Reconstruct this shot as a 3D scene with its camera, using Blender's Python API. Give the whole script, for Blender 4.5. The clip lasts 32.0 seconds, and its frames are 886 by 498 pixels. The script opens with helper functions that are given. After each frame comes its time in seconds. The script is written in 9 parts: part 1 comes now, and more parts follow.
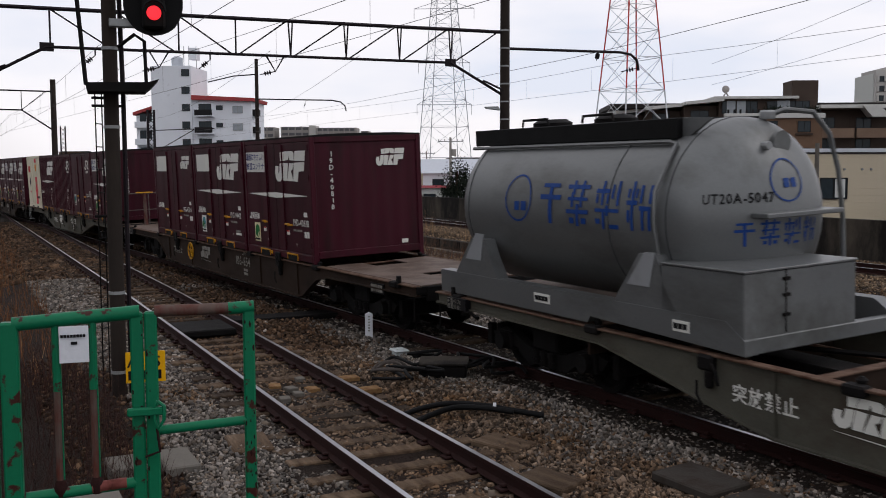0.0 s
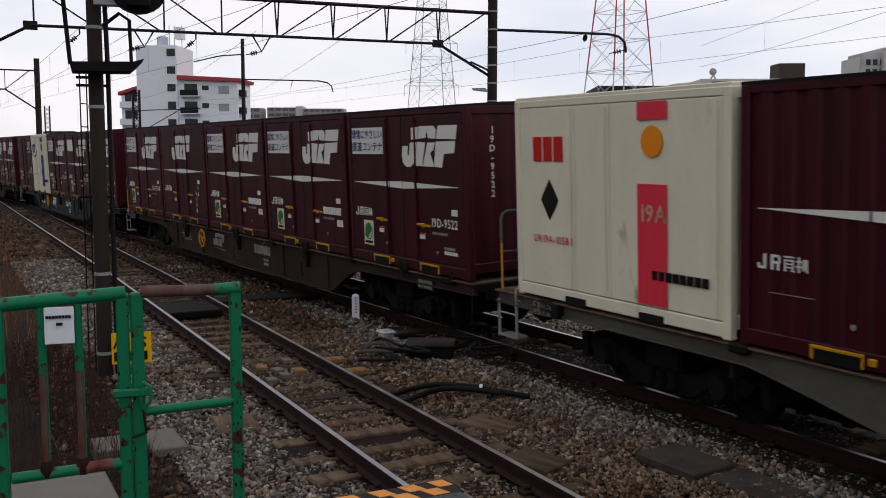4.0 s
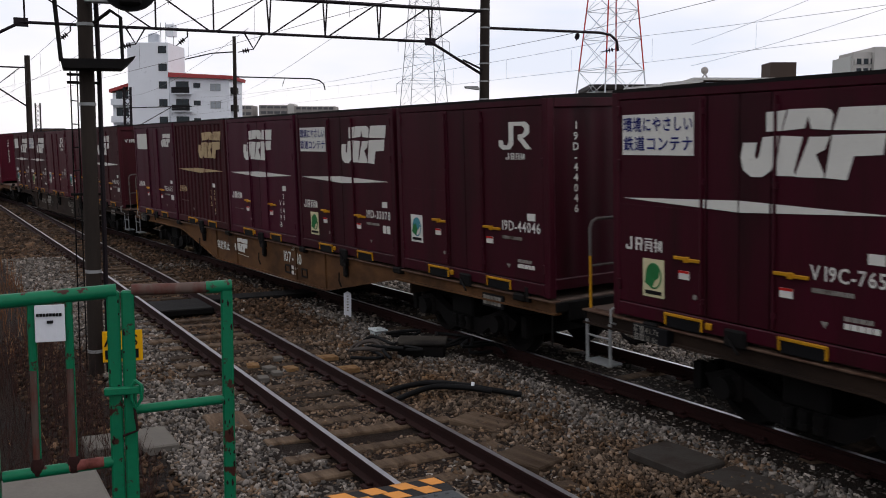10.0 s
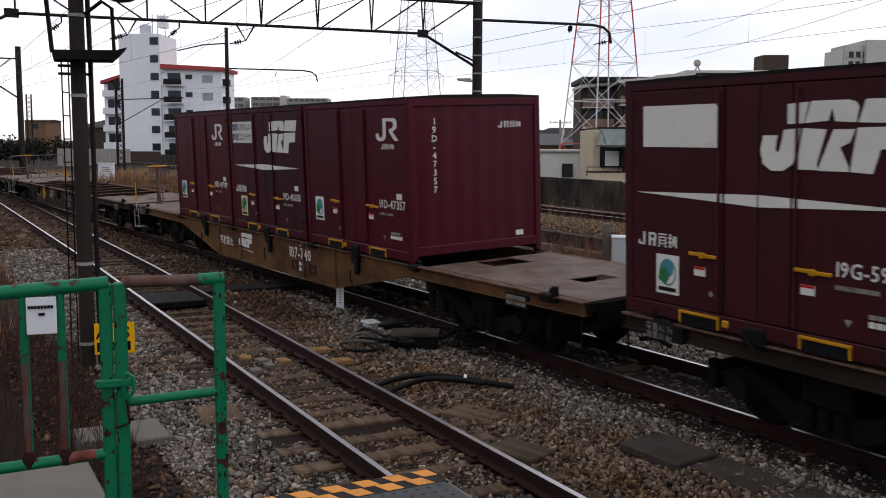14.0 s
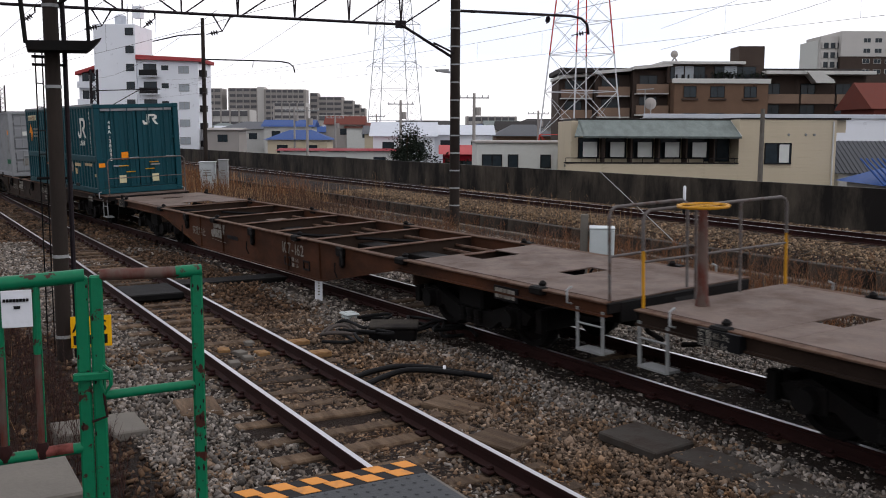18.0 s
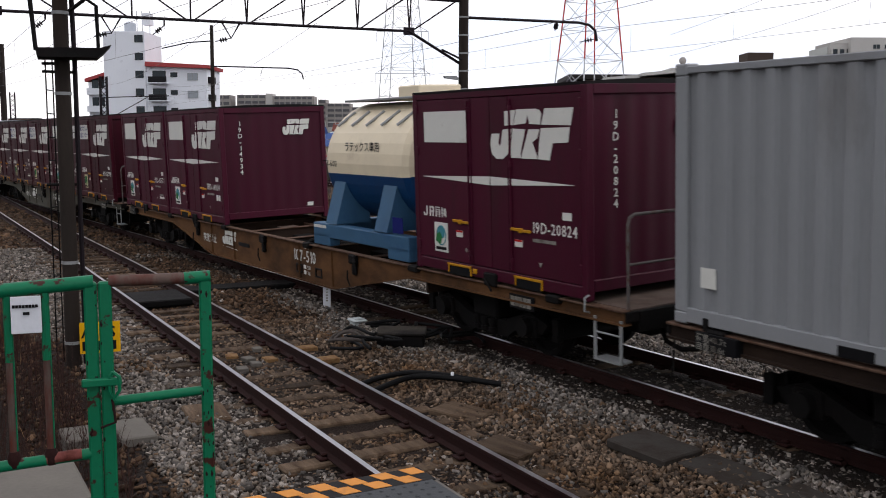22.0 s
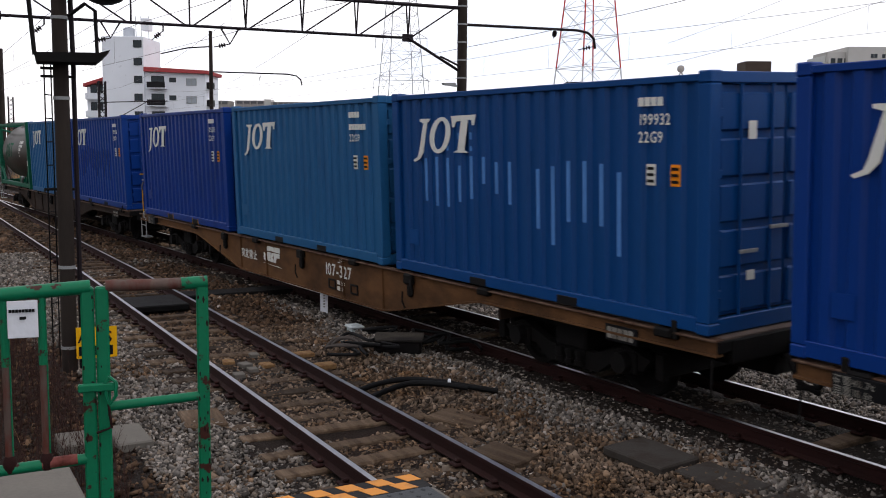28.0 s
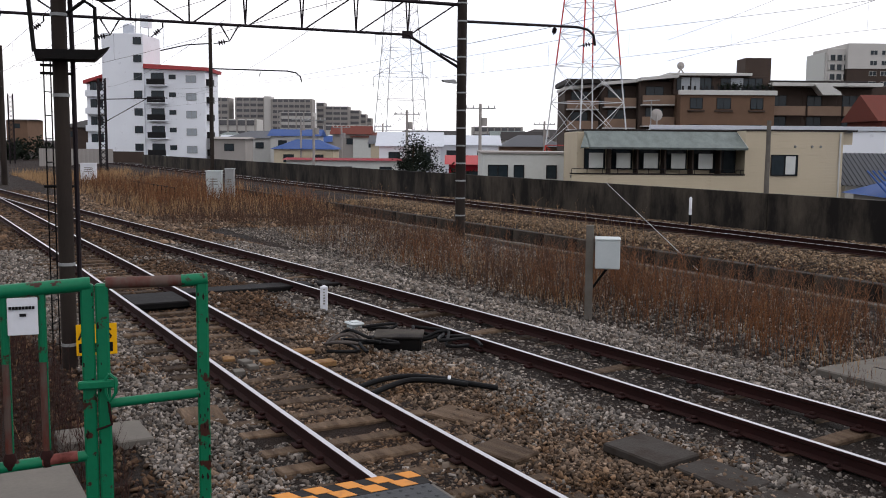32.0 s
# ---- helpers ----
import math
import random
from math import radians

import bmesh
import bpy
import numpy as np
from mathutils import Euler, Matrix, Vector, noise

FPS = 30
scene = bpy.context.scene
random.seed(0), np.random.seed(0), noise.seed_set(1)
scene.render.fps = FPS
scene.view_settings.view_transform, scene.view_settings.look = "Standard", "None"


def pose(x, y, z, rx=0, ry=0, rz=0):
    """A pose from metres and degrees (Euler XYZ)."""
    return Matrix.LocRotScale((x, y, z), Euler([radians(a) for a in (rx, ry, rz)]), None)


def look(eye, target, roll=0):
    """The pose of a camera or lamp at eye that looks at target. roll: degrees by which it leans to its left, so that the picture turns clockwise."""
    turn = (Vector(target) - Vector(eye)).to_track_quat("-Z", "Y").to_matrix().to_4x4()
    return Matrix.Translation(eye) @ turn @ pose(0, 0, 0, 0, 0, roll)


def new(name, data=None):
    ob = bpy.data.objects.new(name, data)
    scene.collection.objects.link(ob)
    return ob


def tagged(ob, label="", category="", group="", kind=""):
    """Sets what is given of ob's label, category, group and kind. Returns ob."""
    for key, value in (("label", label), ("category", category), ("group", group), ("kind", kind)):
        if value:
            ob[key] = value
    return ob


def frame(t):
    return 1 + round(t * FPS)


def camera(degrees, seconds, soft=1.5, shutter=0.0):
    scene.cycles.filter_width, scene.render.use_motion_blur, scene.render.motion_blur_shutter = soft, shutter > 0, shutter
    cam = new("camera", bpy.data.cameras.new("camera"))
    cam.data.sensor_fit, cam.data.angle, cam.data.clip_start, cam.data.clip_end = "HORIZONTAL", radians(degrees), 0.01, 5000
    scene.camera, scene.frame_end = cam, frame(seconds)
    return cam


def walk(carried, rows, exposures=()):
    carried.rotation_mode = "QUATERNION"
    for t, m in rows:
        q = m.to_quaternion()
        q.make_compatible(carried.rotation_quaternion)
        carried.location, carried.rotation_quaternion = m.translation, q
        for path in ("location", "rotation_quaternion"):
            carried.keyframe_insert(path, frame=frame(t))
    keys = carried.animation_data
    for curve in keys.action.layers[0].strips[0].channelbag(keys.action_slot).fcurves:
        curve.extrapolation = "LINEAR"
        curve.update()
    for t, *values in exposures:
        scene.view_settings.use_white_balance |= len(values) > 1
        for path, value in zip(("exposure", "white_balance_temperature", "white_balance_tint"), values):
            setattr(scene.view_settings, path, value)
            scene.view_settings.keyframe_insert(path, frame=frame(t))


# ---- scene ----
EYE = (0.0, 0.0, 2.805)
# seconds, heading from +x, tilt up, lean of the hand-held camera on the platform end
TURNS = [
    (0, 153.37, -4.73, -0.13), (0.5, 153.23, -4.89, -0.03), (1, 153.29, -5.25, -0.03), (1.5, 153.31, -5.51, 0.07),
    (2, 153.20, -5.61, 0.04), (2.5, 152.99, -5.63, 0.06), (3, 152.84, -5.67, 0.10), (3.5, 152.64, -5.84, 0.13),
    (5.5, 152.40, -5.63, 0.03), (6, 152.30, -5.61, 0.06), (6.5, 152.31, -5.58, 0.04), (7, 152.25, -5.65, 0.10),
    (7.5, 152.24, -5.75, 0.10), (8, 152.28, -5.84, 0.13), (8.5, 152.22, -5.90, 0.20), (9, 152.16, -5.90, 0.21),
    (9.5, 152.08, -5.90, 0.23), (10, 152.12, -5.92, 0.21), (10.5, 152.10, -5.99, 0.23), (11, 151.98, -6.12, 0.31),
    (11.5, 151.84, -6.14, 0.17), (12, 151.74, -6.12, 0.17), (12.5, 151.70, -6.07, 0.21), (13, 151.77, -6.07, 0.25),
    (13.5, 151.77, -6.22, 0.26), (14, 151.68, -6.37, 0.30), (14.5, 151.55, -6.53, 0.24), (16.5, 150.71, -6.91, 0.30),
    (17, 150.66, -7.01, 0.22), (17.5, 150.50, -7.06, 0.26), (18, 150.41, -6.88, 0.23), (18.5, 150.39, -6.89, 0.17),
    (19, 150.36, -6.85, 0.16), (19.5, 150.39, -6.83, 0.16), (20, 150.43, -6.92, 0.20), (20.5, 150.56, -6.93, 0.21),
    (21, 150.74, -6.87, 0.17), (21.5, 150.86, -6.69, 0.18), (22, 150.89, -6.50, 0.22), (22.5, 150.89, -6.50, 0.18),
    (23, 150.82, -6.60, 0.29), (23.5, 150.80, -6.63, 0.25), (24, 150.81, -6.65, 0.30), (24.5, 150.82, -6.78, 0.26),
    (25, 150.91, -6.88, 0.25), (25.5, 150.94, -6.87, 0.30), (27.5, 150.71, -6.13, 0.47), (28, 150.75, -6.11, 0.53),
    (28.5, 150.76, -6.09, 0.54), (29, 150.66, -6.25, 0.60), (29.5, 150.64, -6.25, 0.59), (30, 150.64, -6.23, 0.55),
    (30.5, 150.69, -6.24, 0.53), (31, 150.74, -6.30, 0.52), (31.5, 150.74, -6.34, 0.52), (32, 150.74, -6.29, 0.51),]


def aim(az, up, lean):
    a, u = radians(az), radians(up)
    return look(EYE, (math.cos(a) * math.cos(u) * 10, math.sin(a) * math.cos(u) * 10, EYE[2] + math.sin(u) * 10), lean)


cam = camera(49.06, 32.0, soft=1.0, shutter=0.1)
walk(cam, [(t, aim(a, u, r)) for t, a, u, r in TURNS],
     exposures=[(t, e, 6450, 16) for t, e in ((0, -0.32), (2, -0.38), (6, -0.28), (9, -0.25), (12, -0.18), (14.5, -0.1), (17, 0.02), (20, 0.0), (24, 0.1), (28, 0.06), (32, 0.1))])

# ---- light: bright overcast winter sky ----
SUN_AZ, SUN_EL = radians(62), radians(42)   # behind the clouds, ahead of the train and over the far side of the line
SUN_DIR = Vector((math.cos(SUN_AZ) * math.cos(SUN_EL), math.sin(SUN_AZ) * math.cos(SUN_EL), math.sin(SUN_EL)))
world = bpy.data.worlds.new("overcast_sky")
scene.world = world
world.use_nodes = True
wn, wl = world.node_tree.nodes, world.node_tree.links
wn.clear()
w_out, w_bg = wn.new("ShaderNodeOutputWorld"), wn.new("ShaderNodeBackground")
w_sky = wn.new("ShaderNodeTexSky")
w_sky.sky_type, w_sky.sun_disc, w_sky.sun_elevation, w_sky.sun_rotation = "NISHITA", False, SUN_EL, math.pi / 2 - SUN_AZ
w_co, w_map, w_noise, w_ramp = (wn.new("ShaderNodeTexCoord"), wn.new("ShaderNodeMapping"), wn.new("ShaderNodeTexNoise"), wn.new("ShaderNodeValToRGB"))
w_map.inputs["Scale"].default_value = (1.2, 1.2, 4.5)
w_noise.inputs["Scale"].default_value, w_noise.inputs["Detail"].default_value = 1.9, 7
w_ramp.color_ramp.elements[0].position, w_ramp.color_ramp.elements[0].color = 0.36, (0.79, 0.85, 0.93, 1)
w_ramp.color_ramp.elements[1].position, w_ramp.color_ramp.elements[1].color = 0.54, (1.0, 1.0, 1.0, 1)
# the cloud sheet is brightest towards the hidden sun and grows dull away from it
w_dot, w_rng, w_scale, w_mix = wn.new("ShaderNodeVectorMath"), wn.new("ShaderNodeMapRange"), wn.new("ShaderNodeVectorMath"), wn.new("ShaderNodeMix")
w_dot.operation, w_scale.operation = "DOT_PRODUCT", "SCALE"
w_dot.inputs[1].default_value = SUN_DIR
w_rng.inputs["From Min"].default_value, w_rng.inputs["From Max"].default_value = -0.66, -0.28
w_rng.inputs["To Min"].default_value, w_rng.inputs["To Max"].default_value = 0.45, 10.6
w_mix.data_type = "RGBA"
w_mix.inputs[0].default_value = 0.9
wl.new(w_co.outputs["Generated"], w_map.inputs["Vector"])
wl.new(w_co.outputs["Generated"], w_dot.inputs[0])
wl.new(w_dot.outputs["Value"], w_rng.inputs["Value"])
wl.new(w_map.outputs["Vector"], w_noise.inputs["Vector"])
wl.new(w_noise.outputs["Fac"], w_ramp.inputs["Fac"])
wl.new(w_ramp.outputs["Color"], w_scale.inputs[0])
wl.new(w_rng.outputs["Result"], w_scale.inputs["Scale"])
wl.new(w_sky.outputs["Color"], w_mix.inputs[6])
wl.new(w_scale.outputs["Vector"], w_mix.inputs[7])
wl.new(w_mix.outputs[2], w_bg.inputs["Color"])
w_bg.inputs["Strength"].default_value = 0.12
wl.new(w_bg.outputs[0], w_out.inputs["Surface"])
sun = new("sun", bpy.data.lights.new("sun", "SUN"))
sun.data.energy, sun.data.angle, sun.data.color = 0.5, radians(30), (1.0, 0.97, 0.92)
sun.matrix_world = look(SUN_DIR * 60, (0, 0, 0))


# ---- materials ----
def lin(c):
    return c ** 2.85


def srgb(r, g, b):
    return tuple(lin(v / 255) for v in (r, g, b)) + (1,)


def surface(name, a, b, rough=0.7, scale=3.0, fine=40.0, bump=0.1, metal=0.0, dirt=None, dirt_at=(0.55, 0.75), dirt_scale=1.2,
            per_object=0.0, per_island=0.0, tones=None, stretch=(1, 1, 1), wave=None, dist=0.02, spec=0.2):
    """Two tones mixed by large and fine noise, a third tone of dirt or rust in patches, and fine relief."""
    m = bpy.data.materials.new(name)
    m.use_nodes = True
    n, l = m.node_tree.nodes, m.node_tree.links
    bsdf = n["Principled BSDF"]
    co, mp = n.new("ShaderNodeTexCoord"), n.new("ShaderNodeMapping")
    mp.inputs["Scale"].default_value = stretch
    l.new(co.outputs["Object"], mp.inputs["Vector"])
    big, small = n.new("ShaderNodeTexNoise"), n.new("ShaderNodeTexNoise")
    for nd, sc, det in ((big, scale, 5), (small, fine, 3)):
        nd.inputs["Scale"].default_value, nd.inputs["Detail"].default_value = sc, det
        l.new(mp.outputs["Vector"], nd.inputs["Vector"])
    add = n.new("ShaderNodeMath")
    add.operation = "MULTIPLY_ADD"
    add.inputs[1].default_value = 0.45
    l.new(small.outputs["Fac"], add.inputs[0])
    l.new(big.outputs["Fac"], add.inputs[2])
    rng = n.new("ShaderNodeMapRange")
    rng.inputs["From Min"].default_value, rng.inputs["From Max"].default_value = 0.45, 1.0
    l.new(add.outputs[0], rng.inputs["Value"])
    mix = n.new("ShaderNodeMix")
    mix.data_type = "RGBA"
    mix.inputs[6].default_value, mix.inputs[7].default_value = a, b
    l.new(rng.outputs["Result"], mix.inputs[0])
    col = mix.outputs[2]
    if dirt:
        dn, dr, dm = n.new("ShaderNodeTexNoise"), n.new("ShaderNodeMapRange"), n.new("ShaderNodeMix")
        dn.inputs["Scale"].default_value, dn.inputs["Detail"].default_value, dn.inputs["Roughness"].default_value = dirt_scale, 8, 0.65
        l.new(mp.outputs["Vector"], dn.inputs["Vector"])
        dr.inputs["From Min"].default_value, dr.inputs["From Max"].default_value = dirt_at
        l.new(dn.outputs["Fac"], dr.inputs["Value"])
        dm.data_type = "RGBA"
        dm.inputs[7].default_value = dirt
        l.new(dr.outputs["Result"], dm.inputs[0])
        l.new(col, dm.inputs[6])
        col = dm.outputs[2]
    if tones:
        # one of several tones for each loose piece
        geo, pick, tm = n.new("ShaderNodeNewGeometry"), n.new("ShaderNodeValToRGB"), n.new("ShaderNodeMix")
        pick.color_ramp.interpolation = "CONSTANT"
        for i, tone in enumerate(tones):
            e = pick.color_ramp.elements[i] if i < 2 else pick.color_ramp.elements.new(i / len(tones))
            e.position, e.color = i / len(tones), tone
        l.new(geo.outputs["Random Per Island"], pick.inputs["Fac"])
        tm.data_type, tm.blend_type = "RGBA", "MULTIPLY"
        tm.inputs[0].default_value = 1.0
        l.new(col, tm.inputs[6])
        l.new(pick.outputs["Color"], tm.inputs[7])
        col = tm.outputs[2]
    if per_object or per_island:
        src = n.new("ShaderNodeObjectInfo") if per_object else n.new("ShaderNodeNewGeometry")
        hs, mr = n.new("ShaderNodeHueSaturation"), n.new("ShaderNodeMapRange")
        amount = per_object or per_island
        mr.inputs["To Min"].default_value, mr.inputs["To Max"].default_value = 1 - amount, 1 + amount
        l.new(src.outputs["Random" if per_object else "Random Per Island"], mr.inputs["Value"])
        l.new(mr.outputs["Result"], hs.inputs["Value"])
        l.new(col, hs.inputs["Color"])
        col = hs.outputs["Color"]
    l.new(col, bsdf.inputs["Base Color"])
    bsdf.inputs["Metallic"].default_value = metal
    bsdf.inputs["Specular IOR Level"].default_value = spec
    rr = n.new("ShaderNodeMapRange")
    rr.inputs["To Min"].default_value, rr.inputs["To Max"].default_value = max(0.02, rough - 0.12), min(1, rough + 0.12)
    l.new(big.outputs["Fac"], rr.inputs["Value"])
    l.new(rr.outputs["Result"], bsdf.inputs["Roughness"])
    if bump:
        bp = n.new("ShaderNodeBump")
        bp.inputs["Strength"].default_value, bp.inputs["Distance"].default_value = bump, dist
        l.new(small.outputs["Fac"], bp.inputs["Height"])
        l.new(bp.outputs["Normal"], bsdf.inputs["Normal"])
    return m


def glow(name, col, power):
    m = bpy.data.materials.new(name)
    m.use_nodes = True
    b = m.node_tree.nodes["Principled BSDF"]
    b.inputs["Base Color"].default_value = col
    b.inputs["Emission Color"].default_value, b.inputs["Emission Strength"].default_value = col, power
    return m


def shade(name, r, g, b, rough=0.6, vary=0.15, **kw):
    c = srgb(r, g, b)
    lo, hi = tuple(v * (1 - vary) for v in c[:3]) + (1,), tuple(min(1, v * (1 + vary)) for v in c[:3]) + (1,)
    return surface(name, lo, hi, rough, **kw)


STONE_TONES = [(0.42, 0.42, 0.42, 1), (1.0, 0.98, 0.95, 1), (0.75, 0.7, 0.66, 1), (0.28, 0.27, 0.26, 1), (2.1, 2.05, 1.98, 1), (0.6, 0.6, 0.6, 1), (1.0, 0.88, 0.76, 1), (0.45, 0.4, 0.35, 1), (1.5, 1.48, 1.46, 1), (1.2, 1.16, 1.1, 1), (0.8, 0.8, 0.8, 1)]
MAT = {
    "maroon": shade("container_maroon_paint", 80, 18, 44, 0.5, 0.14, dirt=srgb(58, 24, 30), dirt_at=(0.44, 0.72), scale=1.1, stretch=(2.2, 2.2, 0.3), bump=0.05, per_object=0.16),
    "purple": shade("container_faded_purple_paint", 88, 29, 56, 0.5, 0.12, dirt=srgb(74, 42, 50), dirt_at=(0.5, 0.8), scale=1.1, stretch=(2.2, 2.2, 0.3), bump=0.05, per_object=0.16),
    "crimson": shade("container_crimson_paint", 88, 15, 45, 0.45, 0.1, dirt=srgb(80, 24, 36), dirt_at=(0.55, 0.85), scale=1.1, stretch=(2.2, 2.2, 0.3), bump=0.04, per_object=0.1),
    "brown": shade("container_brown_weathered_paint", 82, 35, 45, 0.6, 0.14, dirt=srgb(66, 40, 36), dirt_at=(0.45, 0.75), scale=1.1, stretch=(2.2, 2.2, 0.3), bump=0.06, per_object=0.14),
    "white_mark": shade("white_marking", 214, 214, 208, 0.6, 0.06, dirt=srgb(150, 138, 132), dirt_at=(0.6, 0.9), dirt_scale=3),
    "dull_mark": shade("dull_marking", 150, 148, 142, 0.7, 0.1, dirt=srgb(96, 88, 80), dirt_at=(0.45, 0.7), dirt_scale=6),
    "cream_mark": shade("yellowed_marking", 190, 172, 140, 0.7, 0.1, dirt=srgb(120, 90, 76), dirt_at=(0.5, 0.8), dirt_scale=4),
    "black_rim": shade("dark_roof_rim", 34, 30, 30, 0.7, 0.2),
    "yellow": shade("yellow_paint", 190, 146, 40, 0.5, 0.12, dirt=srgb(120, 88, 40), dirt_at=(0.55, 0.8), dirt_scale=5),
    "dark": shade("grimy_dark_steel", 24, 21, 20, 0.8, 0.3, dirt=srgb(40, 31, 27), dirt_at=(0.5, 0.75), dirt_scale=4, bump=0.2),
    "rail_side": shade("rusty_rail_web", 62, 38, 35, 0.85, 0.25, bump=0.2, fine=60),
    "rail_top": shade("polished_rail_head", 200, 200, 202, 0.36, 0.05, metal=1.0, bump=0),
    "wood": shade("weathered_sleeper", 112, 98, 84, 0.9, 0.4, stretch=(1, 6, 6), scale=4, fine=30, bump=0.4, dirt=srgb(84, 70, 57), dirt_at=(0.4, 0.62), per_object=0.6),
    "concrete": shade("grey_concrete", 122, 118, 112, 0.9, 0.15, dirt=srgb(96, 90, 84), dirt_at=(0.5, 0.75), bump=0.15),
    "wall": shade("stained_dark_concrete", 98, 92, 84, 0.9, 0.35, dirt=srgb(48, 45, 43), dirt_at=(0.36, 0.6), dirt_scale=0.9, stretch=(1, 1, 0.35), scale=1.6, bump=0.2),
    "green": shade("green_gate_paint", 18, 122, 92, 0.42, 0.12, dirt=srgb(84, 52, 46), dirt_at=(0.585, 0.62), dirt_scale=13, bump=0.08),
    "rusty_pink": shade("faded_rusty_tube", 132, 84, 78, 0.7, 0.2, dirt=srgb(90, 46, 34), dirt_at=(0.5, 0.65), dirt_scale=10, bump=0.15),
    "worn_tube": shade("worn_grey_brown_tube", 108, 94, 88, 0.7, 0.2, dirt=srgb(104, 62, 52), dirt_at=(0.45, 0.6), dirt_scale=7, stretch=(1, 1, 0.4), bump=0.15),
    "steel": shade("dark_purple_grey_steel", 50, 42, 47, 0.7, 0.2, bump=0.1),
    "mast": shade("brown_grey_pole", 68, 61, 56, 0.8, 0.25, stretch=(1, 1, 0.2), scale=4, dirt=srgb(46, 38, 36), dirt_at=(0.45, 0.7), bump=0.15),
    "galv": shade("galvanised_steel", 158, 160, 160, 0.5, 0.12, metal=0.3, bump=0.06),
    "rail_grey": shade("weathered_grey_tube", 112, 108, 106, 0.6, 0.15, dirt=srgb(92, 66, 52), dirt_at=(0.5, 0.7), dirt_scale=6, bump=0.08),
    "white": shade("white_paint", 214, 216, 220, 0.7, 0.05),
    "grey_box": shade("pale_grey_cabinet", 190, 196, 196, 0.55, 0.06, dirt=srgb(140, 132, 120), dirt_at=(0.6, 0.85)),
}


# ---- mesh helpers ----
class Mesh:
    """Gathers simple solids into one mesh."""

    def __init__(self):
        self.v, self.f = [], []

    def add(self, verts, faces):
        k = len(self.v)
        self.v += [tuple(p) for p in verts]
        self.f += [tuple(i + k for i in q) for q in faces]
        return self

    def box(self, x0, x1, y0, y1, z0, z1, b=0.0):
        if b <= 0:
            v = [(x, y, z) for x in (x0, x1) for y in (y0, y1) for z in (z0, z1)]
            return self.add(v, [(0, 1, 3, 2), (4, 6, 7, 5), (0, 4, 5, 1), (2, 3, 7, 6), (0, 2, 6, 4), (1, 5, 7, 3)])
        # chamfered box: three verts at each corner
        v, c = [], ((x0, x1), (y0, y1), (z0, z1))
        for i in (0, 1):
            for j in (0, 1):
                for k in (0, 1):
                    p = [c[0][i], c[1][j], c[2][k]]
                    s = [b if q == 0 else -b for q in (i, j, k)]
                    v += [(p[0], p[1] + s[1], p[2] + s[2]), (p[0] + s[0], p[1], p[2] + s[2]), (p[0] + s[0], p[1] + s[1], p[2])]
        ix = lambda i, j, k, a: (i * 4 + j * 2 + k) * 3 + a
        f = [tuple(ix(0, j, k, 0) for j, k in ((0, 0), (0, 1), (1, 1), (1, 0))), tuple(ix(1, j, k, 0) for j, k in ((0, 0), (1, 0), (1, 1), (0, 1))),
             tuple(ix(i, 0, k, 1) for i, k in ((0, 0), (1, 0), (1, 1), (0, 1))), tuple(ix(i, 1, k, 1) for i, k in ((0, 0), (0, 1), (1, 1), (1, 0))),
             tuple(ix(i, j, 0, 2) for i, j in ((0, 0), (0, 1), (1, 1), (1, 0))), tuple(ix(i, j, 1, 2) for i, j in ((0, 0), (1, 0), (1, 1), (0, 1)))]
        for i in (0, 1):
            for j in (0, 1):
                f += [(ix(i, j, 0, 0), ix(i, j, 1, 0), ix(i, j, 1, 1), ix(i, j, 0, 1)), (ix(i, 0, j, 0), ix(i, 1, j, 0), ix(i, 1, j, 2), ix(i, 0, j, 2)),
                      (ix(0, i, j, 1), ix(1, i, j, 1), ix(1, i, j, 2), ix(0, i, j, 2))]
        f += [(ix(i, j, k, 0), ix(i, j, k, 1), ix(i, j, k, 2)) for i in (0, 1) for j in (0, 1) for k in (0, 1)]
        return self.add(v, f)

    def tube(self, pts, r, n=8, cap=True):
        """A round bar along a line of points; r is one radius or one for each point."""
        pts = [Vector(p) for p in pts]
        rr = r if isinstance(r, (list, tuple)) else [r] * len(pts)
        v, f, side = [], [], None
        for i, p in enumerate(pts):
            d = (pts[min(i + 1, len(pts) - 1)] - pts[max(i - 1, 0)]).normalized()
            if side is None or abs(side.dot(d)) > 0.95:
                side = d.cross(Vector((0, 0, 1)) if abs(d.z) < 0.9 else Vector((1, 0, 0))).normalized()
            side = (side - d * side.dot(d)).normalized()
            up = d.cross(side)
            v += [p + (side * math.cos(a) + up * math.sin(a)) * rr[i] for a in (2 * math.pi * k / n for k in range(n))]
        for i in range(len(pts) - 1):
            f += [(i * n + k, i * n + (k + 1) % n, (i + 1) * n + (k + 1) % n, (i + 1) * n + k) for k in range(n)]
        if cap:
            f += [tuple(range(n - 1, -1, -1)), tuple(range((len(pts) - 1) * n, len(pts) * n))]
        return self.add(v, f)

    def prism(self, poly, a0, a1, axis="y"):
        """A polygon of (p, q) pairs drawn out from a0 to a1 along an axis: x takes (y, z), y takes (x, z), z takes (x, y)."""
        put = {"x": lambda p, q, a: (a, p, q), "y": lambda p, q, a: (p, a, q), "z": lambda p, q, a: (p, q, a)}[axis]
        n = len(poly)
        v = [put(p, q, a0) for p, q in poly] + [put(p, q, a1) for p, q in poly]
        return self.add(v, [tuple(range(n)), tuple(range(2 * n - 1, n - 1, -1))] + [(i, (i + 1) % n, n + (i + 1) % n, n + i) for i in range(n)])

